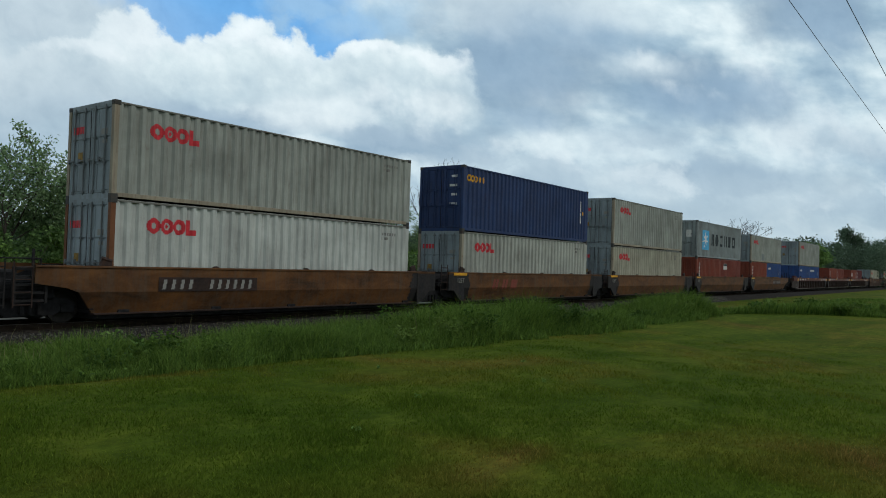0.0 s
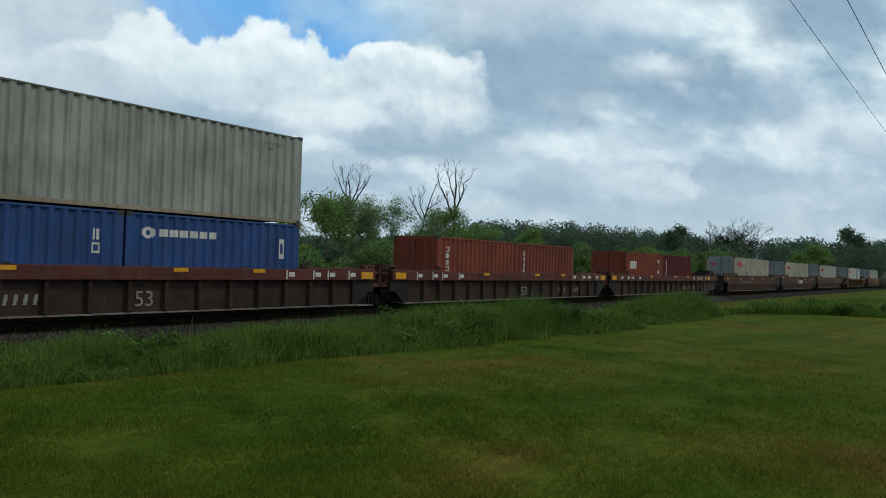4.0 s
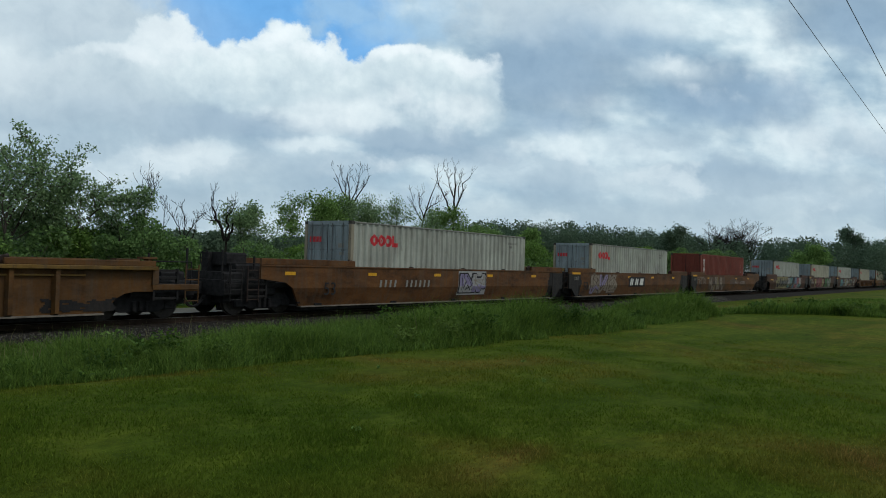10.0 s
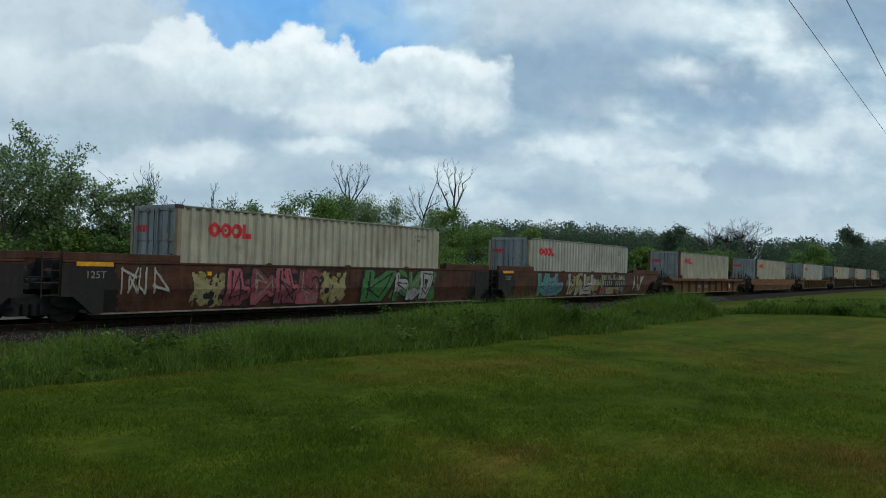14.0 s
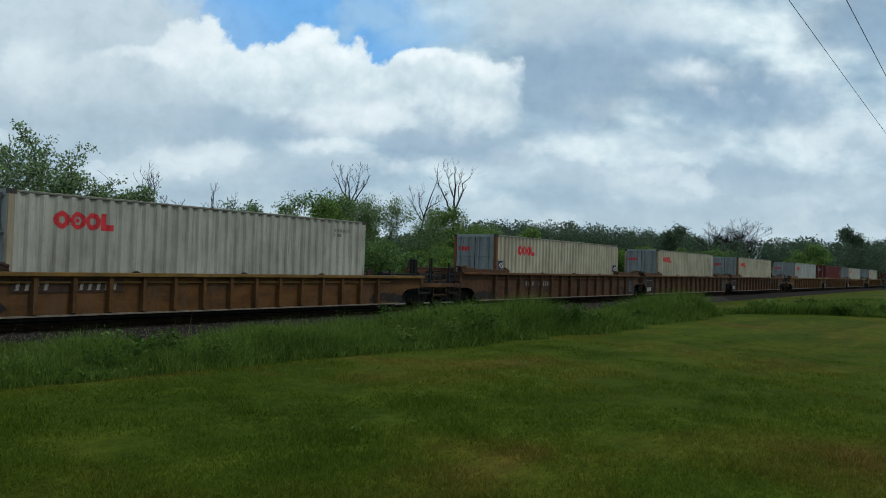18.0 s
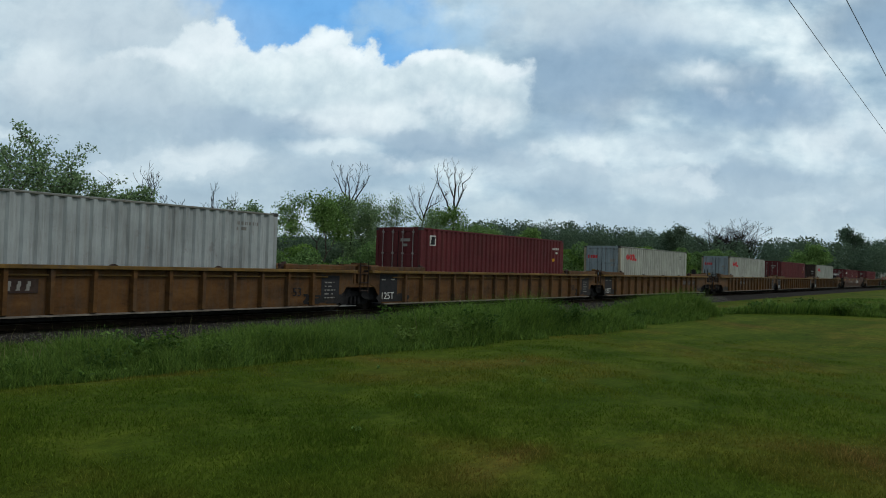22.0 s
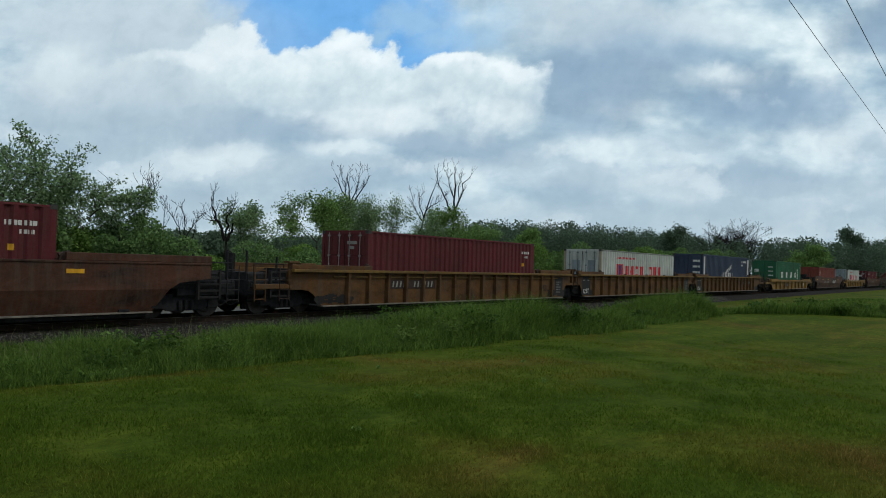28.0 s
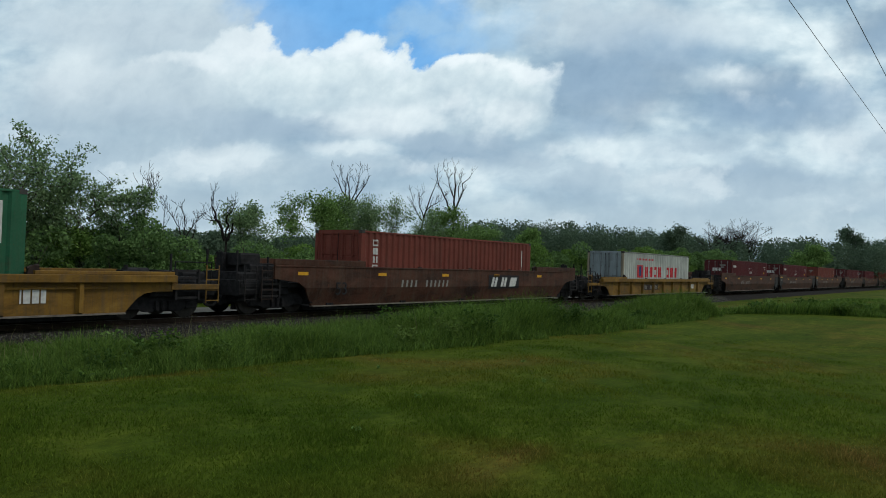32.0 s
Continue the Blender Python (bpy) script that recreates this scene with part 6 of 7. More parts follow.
def shrub(x, y, w, h, label, seed, leaf, count=5000, size=0.16, d=None):
    """A bush: bent stems and a heap of leaves with an uneven top."""
    rng, nr = random.Random(seed), np.random.default_rng(seed)
    t = thing("shrub", label, "shrub", "undergrowth behind the track", pose(x, y, -0.45))
    wood = Shape()
    d = d or w * 0.6
    lumps = []
    for i in range(9):
        lx, ly, lz = rng.uniform(-w / 2, w / 2) * 0.8, rng.uniform(-d / 2, d / 2) * 0.8, h * rng.uniform(0.25, 0.85)
        lumps.append((lx, ly, lz, rng.uniform(0.16, 0.30) * min(w, 1.6 * h)))
        wood.tube((lx * 0.3, ly * 0.3, 0), (lx * 0.7, ly * 0.7, lz * 0.6), 0.04, 0.025, 5)
        wood.tube((lx * 0.7, ly * 0.7, lz * 0.6), (lx, ly, lz), 0.025, 0.01, 5)
    part("stem", wood, BARK, t)
    c = []
    for i, (lx, ly, lz, r) in enumerate(lumps):
        k = count // len(lumps)
        q = nr.normal(size=(k, 3))
        q *= (r * nr.uniform(0.5, 1.0, (k, 1)) ** 0.4) / np.linalg.norm(q, axis=1)[:, None]
        c.append(q * np.array((1, 1, 0.85)) + np.array((lx, ly, lz)))
    c.append(nr.uniform((-w / 2, -d / 2, 0.0), (w / 2, d / 2, h * 0.45), (count // 3, 3)))
    c = np.concatenate(c)
    c = c[c[:, 2] > 0.02]
    part("foliage", leaves("foliage", c, size, nr), leaf, t)
    return t


def snag(x, y, label, limbs):
    """A dead tree: each limb is its thickness and the bends (sideways, up) through which it runs."""
    rng = random.Random(int(x * 10))
    t = thing("dead_tree", label, "tree", "", pose(x, y, -0.45))
    s = Shape()
    right = Vector((0.80, -0.60, 0))
    for r, bends in limbs:
        pts = [right * u + Vector((0, 0, w)) for u, w in bends]
        fine = [pts[0]]
        for a, b in zip(pts, pts[1:]):
            for k in (0.34, 0.67, 1.0):
                wob = 0.05 if r < 0.12 else 0.02
                fine.append(a.lerp(b, k) + Vector((rng.gauss(0, wob), rng.gauss(0, wob), rng.gauss(0, wob))))
        n = len(fine) - 1
        for i in range(n):
            ra, rb = r * 0.9 * (1 - 0.75 * i / n), r * 0.9 * (1 - 0.75 * (i + 1) / n)
            s.tube(fine[i], fine[i + 1], ra, rb, 6)
            if r < 0.12 and i > 0:
                for _ in range(1 if r > 0.075 else 2):
                    d = (fine[i + 1] - fine[i]).normalized() + right * rng.gauss(0, 0.65) + Vector((0, rng.gauss(0, 0.4), 0.55))
                    branch(s, [], rng, fine[i + 1], d.normalized(), rng.uniform(0.35, 0.95) * min(1, r / 0.08), max(ra * 0.35, 0.010), 1, 0.42, 0.12, 0.16, 0.009)
    part("trunk", s, DEADBARK, t, "weathered bare trunk and limbs")


def build_trees():
    snag(50.8, 37.5, "dead bare tree with three upright limbs", [
        (0.17, [(0.0, 0), (0.1, 3.5), (0.2, 6.3)]), (0.10, [(0.2, 6.2), (-0.3, 7.3), (-0.9, 8.4), (-1.35, 9.4), (-1.4, 10.3)]),
        (0.11, [(0.2, 6.3), (0.15, 8.3), (0.2, 9.4), (0.15, 10.7)]), (0.10, [(0.25, 6.5), (0.75, 8.0), (1.05, 9.2), (1.5, 10.0)]), (0.07, [(0.15, 8.0), (-0.35, 9.2), (-0.5, 10.2)]), (0.06, [(0.6, 7.6), (0.55, 9.0), (0.75, 9.8)])])
    snag(26.6, 36.0, "broken dark trunk with a leaning bare limb", [
        (0.17, [(0.0, 0), (-0.02, 2.0), (-0.05, 3.7)]), (0.115, [(-0.1, 3.2), (-0.40, 4.2), (-0.8, 5.0), (-0.95, 5.7)]), (0.115, [(0.0, 3.2), (0.28, 3.8), (0.34, 4.5)]), (0.07, [(-0.4, 4.3), (-0.95, 4.35)]), (0.07, [(-0.1, 3.7), (0.1, 4.6), (0.35, 5.1)])])
    snag(23.7, 36.0, "small dead bare tree with spreading twigs", [
        (0.08, [(0.0, 0), (0.05, 2.0), (0.1, 3.2)]), (0.045, [(0.1, 3.2), (-0.4, 4.0), (-1.0, 5.1)]), (0.045, [(0.1, 3.3), (0.05, 4.2), (-0.1, 4.9)]), (0.045, [(0.1, 3.2), (0.6, 4.0), (1.0, 4.7)]), (0.04, [(0.1, 2.6), (0.5, 3.4), (0.75, 4.4)]), (0.05, [(-0.9, 0), (-1.0, 3.2), (-0.95, 4.9)])])
    snag(18.4, 31.0, "thin dead bare stem with a forked tip", [
        (0.06, [(0.0, 0), (-0.2, 2.5), (-0.1, 4.0), (0.15, 4.8), (0.10, 5.5)]), (0.04, [(0.15, 4.8), (0.35, 5.2), (0.45, 5.6)])])
    snag(47.2, 37.6, "leaning bare tree among green ones", [
        (0.12, [(-0.6, 0), (-0.5, 3.0), (-0.2, 5.6), (0.4, 7.6), (0.9, 9.0)]), (0.06, [(-0.1, 6.0), (-0.5, 7.2), (-0.4, 7.9)]), (0.06, [(0.1, 6.6), (0.8, 7.2), (1.4, 7.5)]), (0.06, [(-0.1, 5.6), (-0.9, 6.8), (-1.1, 7.8)])])
    snag(38.7, 37.8, "bare dead top above a green crown", [
        (0.14, [(0.0, 0), (0.1, 4.0), (0.0, 6.2)]), (0.08, [(0.0, 6.0), (-0.7, 7.4), (-1.2, 8.6)]), (0.08, [(0.0, 6.2), (-0.2, 7.6), (-0.3, 8.7)]), (0.08, [(0.0, 6.1), (0.7, 7.4), (1.3, 8.5)]), (0.07, [(0.0, 6.4), (0.4, 7.7), (0.6, 8.6)]), (0.06, [(-0.1, 6.4), (-0.5, 7.6), (-0.75, 8.5)])])
    # the open trees nearest the track
    tree(12.6, 31.0, 7.0, 4.0, "leafy green tree with an open crown behind the track", 3, LEAF, 10, 0.068, 0.15, 3, 3)
    tree(14.9, 31.3, 6.5, 3.0, "leafy green tree with spreading limbs behind the track", 5, LEAF, 10, 0.068, 0.15, 2, 3)
    tree(10.6, 31.5, 6.8, 3.0, "leafy green tree at the edge of a thicket", 6, LEAF, 10, 0.068, 0.15, 2, 3)
    tree(16.0, 31.8, 6.1, 2.8, "green tree with a low open crown", 7, LEAF, 10, 0.068, 0.15, 2, 3)
    tree(13.8, 32.2, 6.6, 3.2, "tall airy green tree", 9, LEAF, 10, 0.068, 0.15, 2, 3)
    tree(17.6, 31.5, 5.9, 2.9, "thin tree with bare twigs above its leaves", 8, LEAF, 10, 0.068, 0.15, 3, 3, bare_top=0.09)
    tree(28.6, 36.3, 5.6, 3.4, "small leafy tree beside a broken trunk", 12, LEAF, 15, 0.075, 0.24, 2, 3)
    tree(34.6, 37.0, 6.9, 3.9, "rounded fresh green tree behind the track", 14, LEAF_FRESH, 30, 0.078, 0.30, 2, 3)
    tree(38.3, 37.2, 7.2, 3.4, "green tree below a bare dead top", 16, LEAF, 30, 0.07, 0.30, 2, 3, fork=0.2)
    tree(40.9, 38.2, 7.6, 2.4, "slim green tree with an airy crown", 18, LEAF, 15, 0.07, 0.24, 2, 3)
    tree(43.3, 38.0, 7.5, 3.0, "slim green tree with gaps in its crown", 19, LEAF, 12, 0.07, 0.24, 2, 3)
    tree(46.3, 36.9, 6.5, 2.8, "slim green tree round a leaning bare one", 20, LEAF, 16, 0.07, 0.24, 2, 3, fork=0.2)
    tree(50.9, 36.7, 7.3, 4.4, "leafy small tree below a dead snag", 22, LEAF_FRESH, 32, 0.078, 0.30, 2, 3)
    tree(56.5, 39.0, 6.2, 4.5, "rounded green tree in a thicket", 23, LEAF, 30, 0.10, 0.22, 2, 3)
    tree(62.5, 36.0, 5.7, 4.2, "bright green bushy tree", 24, LEAF_FRESH, 36, 0.11, 0.28, 2, 3, fork=0.15)
    # trees that stand out on the far skyline
    tree(141.0, 50.5, 11.4, 6.4, "dark rounded tree on the far skyline", 41, LEAF_FAR, 20, 0.20, 0.6, 2, 3)
    tree(163.5, 46.0, 14.4, 11.5, "large bare-branched tree on the far skyline", 43, None, depth=5, trunks=4, spread=0.45, name="bare_tree", fork=0.3, thin=0.026, bend=0.11)
    tree(154.0, 47.0, 13.2, 3.0, "slim bare-branched tree on the far skyline", 44, None, depth=4, trunks=1, spread=0.4, name="bare_tree", fork=0.4, thin=0.026, bend=0.12)
    tree(172.0, 44.0, 10.5, 6.0, "bare-branched tree on the far skyline", 46, None, depth=5, trunks=2, spread=0.45, name="bare_tree", fork=0.35, thin=0.024, bend=0.11)
    tree(188.5, 24.6, 13.6, 5.0, "tall tree standing above the woods", 45, LEAF_FAR, 16, 0.24, 0.6, 1, 3, fork=0.45)
    tree(143.0, 27.2, 7.3, 7.5, "fresh light green tree beyond the track", 47, LEAF_FRESH, 40, 0.17, 0.5, 2, 3, fork=0.2)
    # undergrowth along the track
    rng = random.Random(7)
    x, i = 4.0, 0
    while x < 125:
        y = 28.5 + rng.uniform(0, 2.5) + x * 0.04
        w = rng.uniform(2.6, 4.6)
        h = rng.uniform(2.5, 3.5) + (0.7 if 16.5 < x < 20 else 0) + (0.022 * x if x > 48 else 0) - (0.5 if 22 < x < 32 else 0)
        shrub(x, y, w, h, "dense green bush in the undergrowth", 100 + i, SHRUB_FRESH if rng.random() < 0.35 else SHRUB, 5200 if x < 60 else 3000, 0.085 if x < 60 else 0.14)
        x += w * 0.60
        i += 1


def far_woods():
    """The wooded skyline far off, too dense to count."""
    nr = np.random.default_rng(5)
    c = []
    for i in range(620):
        a = nr.uniform(8, 87.5)
        d = (92 + 1.5 * max(0.0, a - 30)) * nr.uniform(0.95, 1.45)
        rise = 0.035 + 0.030 * min(1.0, max(0.0, (a - 47) / 10)) - 0.017 * min(1.0, max(0.0, (a - 62) / 14))
        h = 2.24 + d * rise * nr.uniform(0.80, 1.06)
        x, y = d * math.sin(radians(a)), d * math.cos(radians(a))
        w = nr.uniform(1.6, 4.2)
        k = 560
        q = nr.normal(size=(k, 3))
        q /= np.linalg.norm(q, axis=1)[:, None]
        q *= nr.uniform(0.2, 1.0, (k, 1)) ** 0.42 * (0.92 + 0.10 * np.sin(7 * q[:, :1] + i) * np.cos(6 * q[:, 2:] + 2 * i))
        c.append(q * np.array((w, w, h * 0.40)) + np.array((x, y, h * 0.60)))
        c.append(nr.uniform((x - 4, y - 3, 0), (x + 4, y + 3, h * 0.70), (190, 3)))
    c = np.concatenate(c)
    c[:, 2] -= 0.45
    me = leaves("far_woods", c, 0.25, nr)
    me.materials.append(LEAF_FAR)
    tagged(new("far_woods", me), "dark green wooded skyline beyond the track", "woods", kind="stuff")


build_trees()
far_woods()


def blades(name, xy, z, height, width, rng, lean=0.35):
    """Grass blades: a bent strip, a quad below and a point above."""
    k = len(xy)
    a = rng.uniform(0, 2 * np.pi, k)
    side = np.stack([np.cos(a), np.sin(a), 0 * a], 1)
    tilt = rng.normal(size=(k, 3)) * lean
    tilt[:, 2] = 0
    p = np.column_stack([xy, z])
    h = height[:, None]
    up = np.array([[0, 0, 1.0]])
    mid = p + up * h * 0.55 + tilt * h * 0.35
    top = p + up * h * (1 - 0.3 * np.linalg.norm(tilt, axis=1)[:, None].clip(0, 1)) + tilt * h
    w = width[:, None] if hasattr(width, "shape") else width
    v = np.stack([p - side * w, p + side * w, mid + side * w * 0.7, mid - side * w * 0.7, top], 1).reshape(-1, 3)
    i = np.arange(k)[:, None] * 5
    f = np.concatenate([i + np.array([[0, 1, 2]]), i + np.array([[0, 2, 3]]), i + np.array([[3, 2, 4]])], 0)
    return mesh_np(name, v, f)


def short_blades(name, xy, z, height, width, rng, lean):
    """Mown blades: one leaning point each."""
    k = len(xy)
    a = rng.uniform(0, 2 * np.pi, k)
    side = np.stack([np.cos(a), np.sin(a), 0 * a], 1) * width[:, None]
    tilt = np.column_stack([rng.normal(size=(k, 2)) * lean, np.ones(k)]) * height[:, None]
    p = np.column_stack([xy, z])
    v = np.stack([p - side, p + side, p + tilt], 1).reshape(-1, 3)
    return mesh_np(name, v, np.arange(3 * k).reshape(-1, 3))


def weed_edge(x):
    """Where the mown lawn ends and the tall weeds begin."""
    return np.interp(x, (4.2, 5.5, 7.0, 9.7, 17.4), (10.75, 10.2, 9.6, 9.15, 8.6)) + 0.14 * np.sin(x * 0.9) + 0.10 * np.sin(x * 2.3 + 1)


def weed_height(x):
    """How tall the weeds stand along the track: in swells, with a gap before the last one."""
    return np.interp(x, (4.2, 5.6, 6.0, 6.6, 7.6, 9.0, 10.5, 12.0, 13.0, 14.5, 16.5, 18.0, 19.3, 22.0, 23.5, 26.0, 29.5), (0.50, 0.42, 0.54, 0.68, 0.64, 0.55, 0.52, 0.62, 0.86, 0.76, 0.86, 0.80, 0.50, 0.40, 0.52, 0.72, 0.84))


def patch_noise(x, y, seed):
    """A smooth uneven field over the plan, about 0 to 1."""
    q = np.random.default_rng(seed)
    f = 0 * x
    for i in range(7):
        a, k = q.uniform(0, 6.28), q.uniform(0.5, 3.4)
        f = f + np.sin(k * (x * math.cos(a) + y * math.sin(a)) + q.uniform(0, 6.28)) / (1 + 0.5 * k)
    return 0.5 + 0.22 * f


def build_grass():
    nr = np.random.default_rng(11)
    # the lawn's blades, thinning with distance from where one stands
    k = 330000
    r = 3.4 + 18 * nr.uniform(0, 1, k) ** 1.8
    a = nr.uniform(radians(9), radians(97), k)
    xy = np.stack([r * np.sin(a), r * np.cos(a)], 1)
    xy = xy[xy[:, 1] < 11.2]
    far = np.linalg.norm(xy, axis=1)
    z = np.array([ground_height(*q) for q in xy])
    tuft = np.clip(patch_noise(xy[:, 0] * 1.6, xy[:, 1] * 1.6, 4), 0, 1) * np.clip(0.4 + patch_noise(xy[:, 0] * 5, xy[:, 1] * 5, 8), 0.2, 1.4)
    turn = np.degrees(np.arctan2(xy[:, 0], xy[:, 1]))
    fall = np.clip(1.25 - 0.045 * far, 0.35, 1) * np.clip((far - 3.4) / 1.4, 0.02, 1) * np.clip((turn - 9) / 9, 0.02, 1) * np.clip((97 - turn) / 9, 0.02, 1)
    me = short_blades("lawn_grass", xy, z - 0.004, nr.uniform(0.016, 0.070, len(xy)) * (0.15 + 1.5 * tuft) * fall, 0.0026 + 0.00042 * far, nr, 0.50)
    me.materials.append(LAWNBLADE)
    tagged(new("lawn_grass", me), "short mown grass blades of the lawn", "grass", kind="stuff")
    # the tall grass strip along the track, in swells and clumps
    k = 230000
    x = 2.5 + 27.8 * nr.uniform(0, 1, k) ** 1.2
    e = weed_edge(x) + nr.normal(size=k) * 0.10
    y = e + (16.9 - e) * nr.uniform(0, 1, k) ** 1.25
    lump = np.clip(patch_noise(x * 1.5, y * 1.5, 21), 0, 1)
    rim = np.clip(0.30 + (y - e) / 0.9, 0.25, 1.0)
    back = np.clip(1.0 - (y - np.where(x < 5.9, 11.8, np.where(x > 19, 10.7, 13.0))) / 2.0, np.where(x < 6.0, 0.12, 0.38), 1.0)
    end = np.clip((30.2 - x) / 0.5, 0.15, 1.0)
    h = 1.32 * weed_height(x) * nr.uniform(0.40, 1.0, k) ** 0.8 * (0.48 + 0.85 * lump) * rim * back * end
    z = np.array([ground_height(*q) for q in zip(x, y)])
    keep = x + nr.normal(size=k) * 0.15 < 30.2
    me = blades("tall_grass", np.stack([x, y], 1)[keep], z[keep], h[keep], (0.003 + 0.00026 * np.hypot(x, y))[keep], nr, 0.40)
    me.materials.append(GRASSBLADE)
    tagged(new("tall_grass", me), "unmown tall green grass and weeds beside the track", "grass", kind="stuff")
    # a ragged fringe of short tufts where the mower turns
    kf = 40000
    xf = -4 + 36 * nr.uniform(0, 1, kf) ** 1.2
    ef = np.array([weed_edge(q) for q in xf])
    clump = 0.5 + 0.5 * np.sin(xf * 5.1 + 2 * np.sin(xf * 1.9))
    yf = ef + 0.05 - 0.45 * clump * nr.uniform(0, 1, kf) ** 1.5 + 0.5 * nr.uniform(0, 1, kf)
    zf = np.array([ground_height(*q) for q in zip(xf, yf)])
    me = blades("short_tufts", np.stack([xf, yf], 1), zf, nr.uniform(0.05, 0.17, kf) * (0.5 + 0.7 * clump), 0.003 + 0.00028 * np.hypot(xf, yf), nr, 0.6)
    me.materials.append(GRASSBLADE)
    tagged(new("short_tufts", me), "ragged short tufts of grass along the lawn's edge", "grass", kind="stuff")
    # small leaves of herbs between the blades
    pick = np.flatnonzero(keep & (nr.uniform(0, 1, k) < 0.05 + 0.42 * lump ** 2))
    c = np.stack([x[pick], y[pick], z[pick] + h[pick] * nr.uniform(0.15, 0.70, len(pick))], 1) + nr.normal(size=(len(pick), 3)) * 0.04
    me = leaves("herb_leaves", c, 0.034, nr, 0.4)
    me.materials.append(HERB)
    tagged(new("herb_leaves", me), "small green leaves of herbs among the tall grass", "grass", kind="stuff")
    # a second rough patch across the end of the lawn, and the field beyond
    k = 42000
    y = nr.uniform(-4, 9.0, k)
    back = nr.uniform(0, 1, k) ** 1.6
    x = 32.6 + (7.4 - y) * 0.78 + 0.5 * np.sin(y * 1.3) + back * 30
    h = nr.uniform(0.2, 0.5, k) * (0.75 + 0.5 * np.sin(y * 1.1 + x * 0.4)) * np.clip(1.5 - back * 3, 0.35, 1.3)
    z = np.array([ground_height(*q) for q in zip(x, y)])
    me = blades("rough_grass", np.stack([x, y], 1), z, h, 0.012 + 0.02 * back, nr, 0.45)
    me.materials.append(GRASSBLADE)
    tagged(new("rough_grass", me), "rough taller grass at the end of the lawn", "grass", kind="stuff")
    # thin stalks with pale seed heads
    k = 1100
    x = 3 + 27 * nr.uniform(0, 1, k) ** 1.3
    e = weed_edge(x)
    y = e + 1.0 + nr.uniform(0, 5.8, k)
    z = np.array([ground_height(*q) for q in zip(x, y)])
    me = blades("seed_stalks", np.stack([x, y], 1), z, nr.uniform(0.45, 1.0, k), 0.0045 + 0.0002 * x, nr, 0.18)
    me.materials.append(STRAW)
    tagged(new("seed_stalks", me), "thin straw-coloured grass stalks among the weeds", "grass", kind="stuff")


def weed(x, y, h, w, seed, label, leaf, size=0.065):
    """A broad-leaved weed: stems with leaves in tiers."""
    rng, nr = random.Random(seed), np.random.default_rng(seed)
    t = thing("weed", label, "weed", "weeds beside the track", pose(x, y, ground_height(x, y)))
    c = []
    for i in range(5):
        a = rng.uniform(0, 6.28)
        q = Vector((math.cos(a) * w * rng.uniform(0.1, 0.5), math.sin(a) * w * rng.uniform(0.1, 0.5), h * rng.uniform(0.6, 1.0)))
        part("stem", Shape().tube((0, 0, 0), q, 0.18 * size, 0.08 * size, 5), leaf, t)
        for k in range(66 if size > 0.02 else 8):
            c.append(tuple(q * rng.uniform(0.25, 1.0) + Vector((rng.gauss(0, 1), rng.gauss(0, 1), rng.gauss(0, 0.6))) * max(size * 1.3, 0.06 if size > 0.02 else 0)))
    part("foliage", leaves("foliage", np.array(c), size, nr, 0.3), leaf, t)


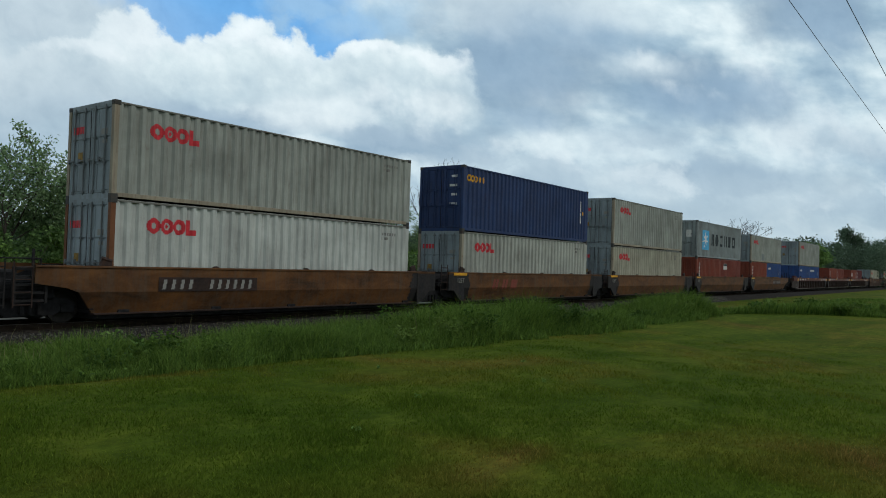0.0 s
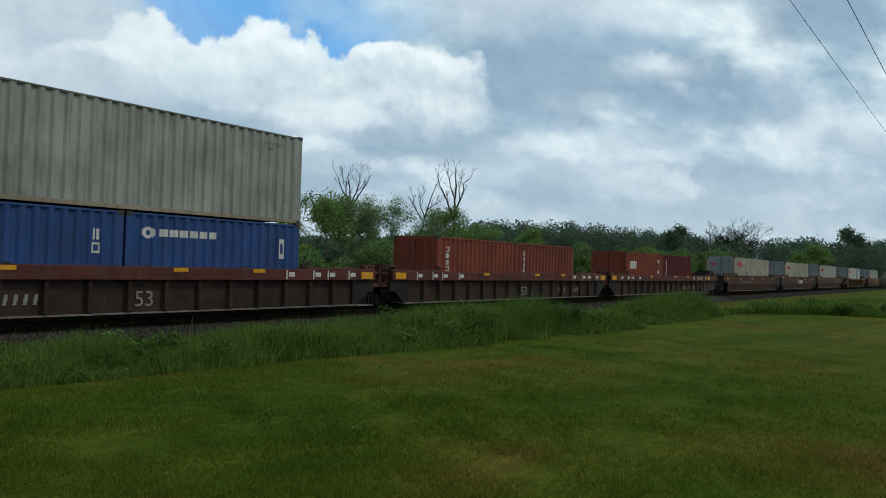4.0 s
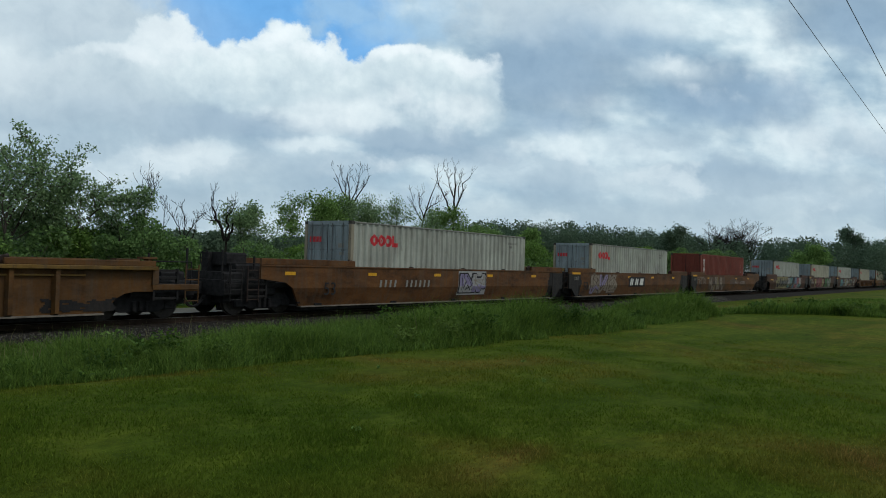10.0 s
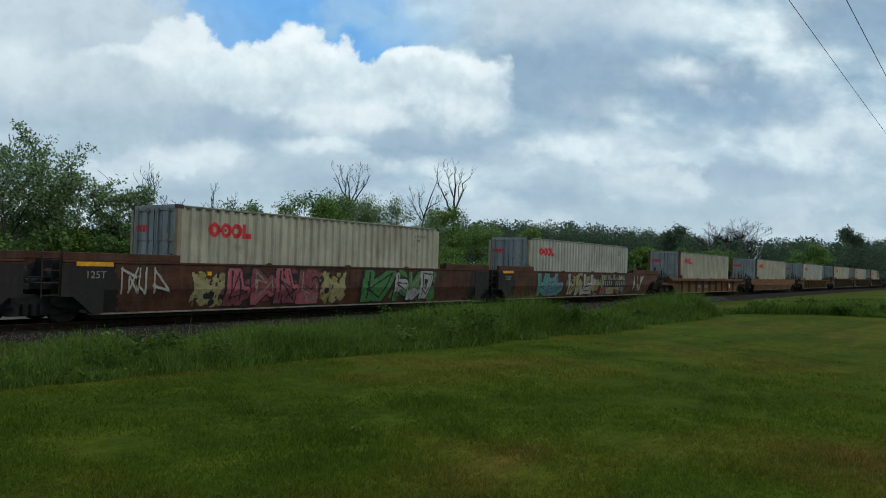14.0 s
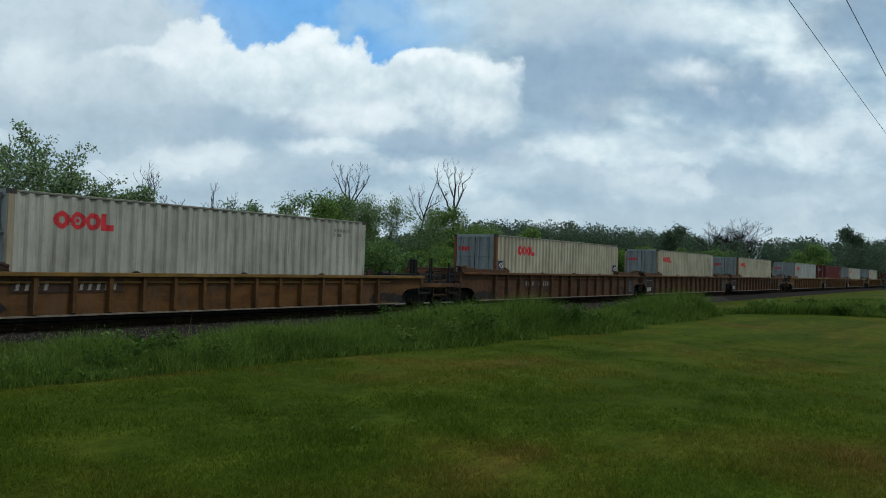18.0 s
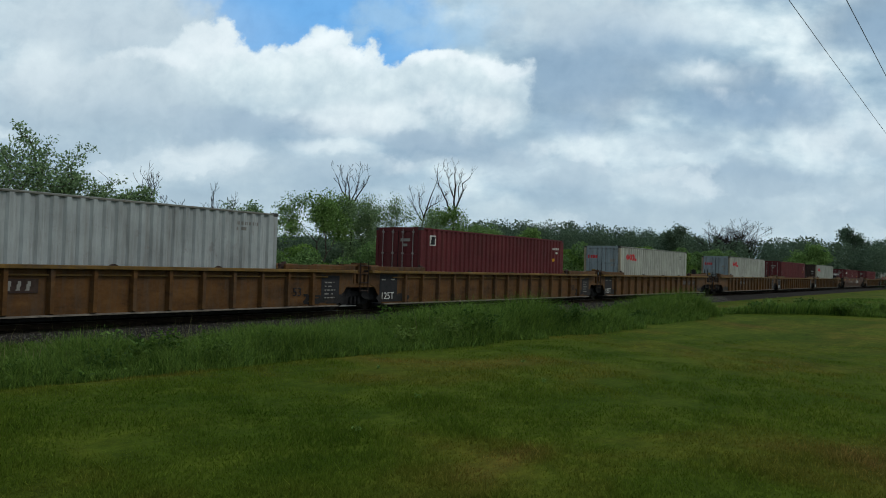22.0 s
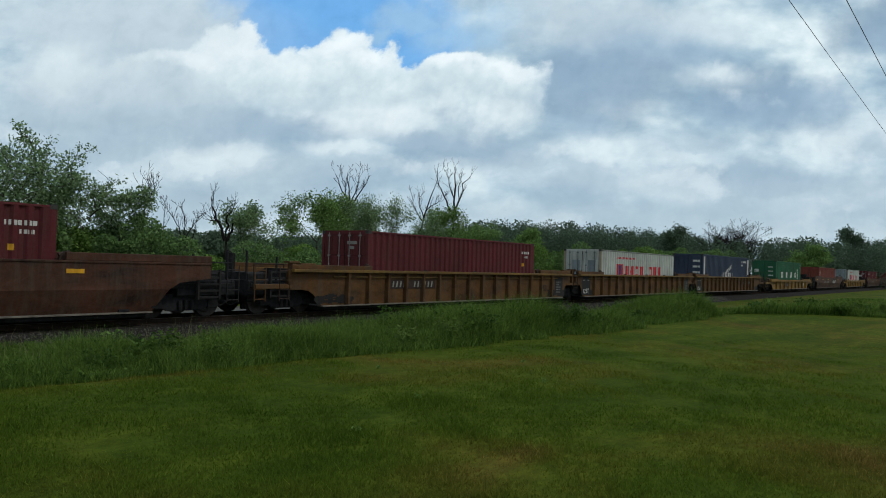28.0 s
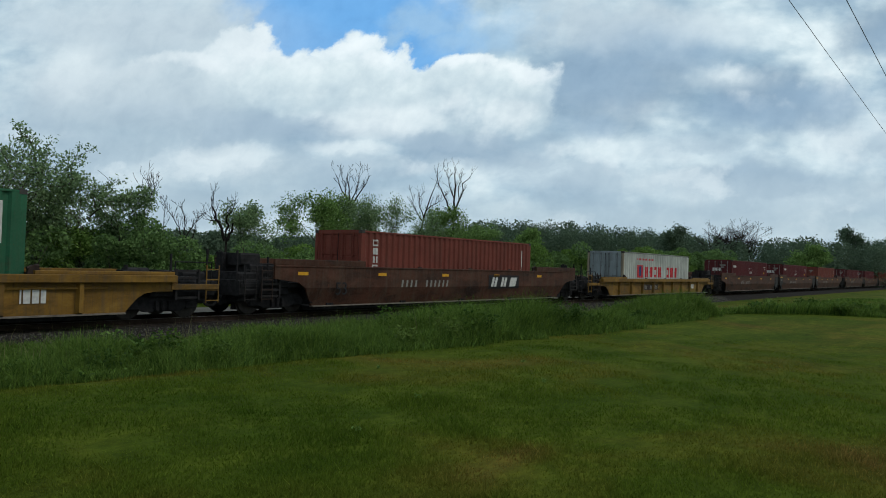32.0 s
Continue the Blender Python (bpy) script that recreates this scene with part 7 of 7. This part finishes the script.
def build_weeds():
    rng = random.Random(19)
    for i in range(58):
        x = 4.5 + 24.5 * rng.random() ** 1.3
        y = float(weed_edge(x)) + 0.3 + 3.2 * rng.random() ** 1.4
        h = float(weed_height(x)) * rng.uniform(0.65, 1.15)
        weed(x, y, h, rng.uniform(0.6, 1.3), 300 + i, "broad-leaved green weed in the tall grass", (WEED, HERB, WEED, WEED_PALE)[i % 4], rng.uniform(0.8, 1.2) * (0.030 + 0.0012 * x))
    for i in range(22):
        y = rng.uniform(-2.0, 8.6)
        x = 33.0 + (7.4 - y) * 0.78 + 5 * rng.random() ** 1.5
        weed(x, y, rng.uniform(0.35, 0.62), rng.uniform(0.9, 1.8), 360 + i, "broad-leaved weed in the rough beyond the lawn", (HERB, WEED_PALE, WEED)[i % 3], 0.085)
    weed(13.6, 10.6, 0.85, 1.3, 399, "dark leafy weed clump by the lawn", WEED, 0.05)
    weed(7.2, 13.0, 0.75, 0.5, 398, "pale green upright weed", LEAF_FRESH, 0.045)


    for i, (x, y) in enumerate(((8.6, 7.7), (7.0, 5.6), (9.4, 5.2), (12.9, 7.6), (5.2, 4.9), (11.2, 6.6))):
        weed(x, y, 0.05, 0.09, 410 + i, "tiny light green weed in the mown lawn", LEAF_FRESH, 0.013)


def build_stones():
    """Loose ballast on the shoulder of the bed."""
    nr = np.random.default_rng(3)
    k = 13000
    x = 2 + 60 * nr.uniform(0, 1, k) ** 1.5
    y = TRACK - 1.72 - 1.9 * nr.uniform(0, 1, k)
    z = np.where(y > TRACK - 1.75, -0.16, -0.16 - (TRACK - 1.75 - y) * 0.272) + 0.005
    s = nr.uniform(0.014, 0.036, k) * (1 + x * 0.012)
    o = np.array([(1, 0, 0), (-1, 0, 0), (0, 1, 0), (0, -1, 0), (0, 0, 0.8), (0, 0, -0.6)])
    v = o[None] * s[:, None, None] * nr.uniform(0.6, 1.3, (k, 6, 1)) + np.stack([x, y, z], 1)[:, None]
    f = np.array([(0, 2, 4), (2, 1, 4), (1, 3, 4), (3, 0, 4), (2, 0, 5), (1, 2, 5), (3, 1, 5), (0, 3, 5)])
    me = mesh_np("ballast_stones", v.reshape(-1, 3), (np.arange(k)[:, None, None] * 6 + f[None]).reshape(-1, 3))
    m, n, l, b = nodes("loose_ballast_stone", 0.95)
    g = n.new("ShaderNodeNewGeometry")
    l.new(ramp(n, l, g.outputs["Random Per Island"], (0.0, (0.025, 0.023, 0.021)), (0.6, (0.070, 0.064, 0.056)), (1.0, (0.125, 0.117, 0.105))), b.inputs["Base Color"])
    me.materials.append(m)
    tagged(new("ballast_stones", me), "loose grey crushed stones of the ballast shoulder", "gravel", kind="stuff")


def build_sleepers():
    """Timber sleepers under the rails, where one can see between the cars."""
    me = Shape().box(-0.115, 0.115, -1.3, 1.3, -0.32, -0.172, 0.012).mesh("sleeper")
    me.materials.append(TIEWOOD)
    bed = bpy.data.objects["track_bed"]
    for i in range(220):
        ob = new("sleeper", me)
        ob.parent = bed
        ob.matrix_local = pose(-4 + 0.53 * i, TRACK + random.uniform(-0.03, 0.03), 0.025, 0, 0, random.uniform(-1, 1))


build_grass()
build_weeds()
build_stones()
build_sleepers()


motions()
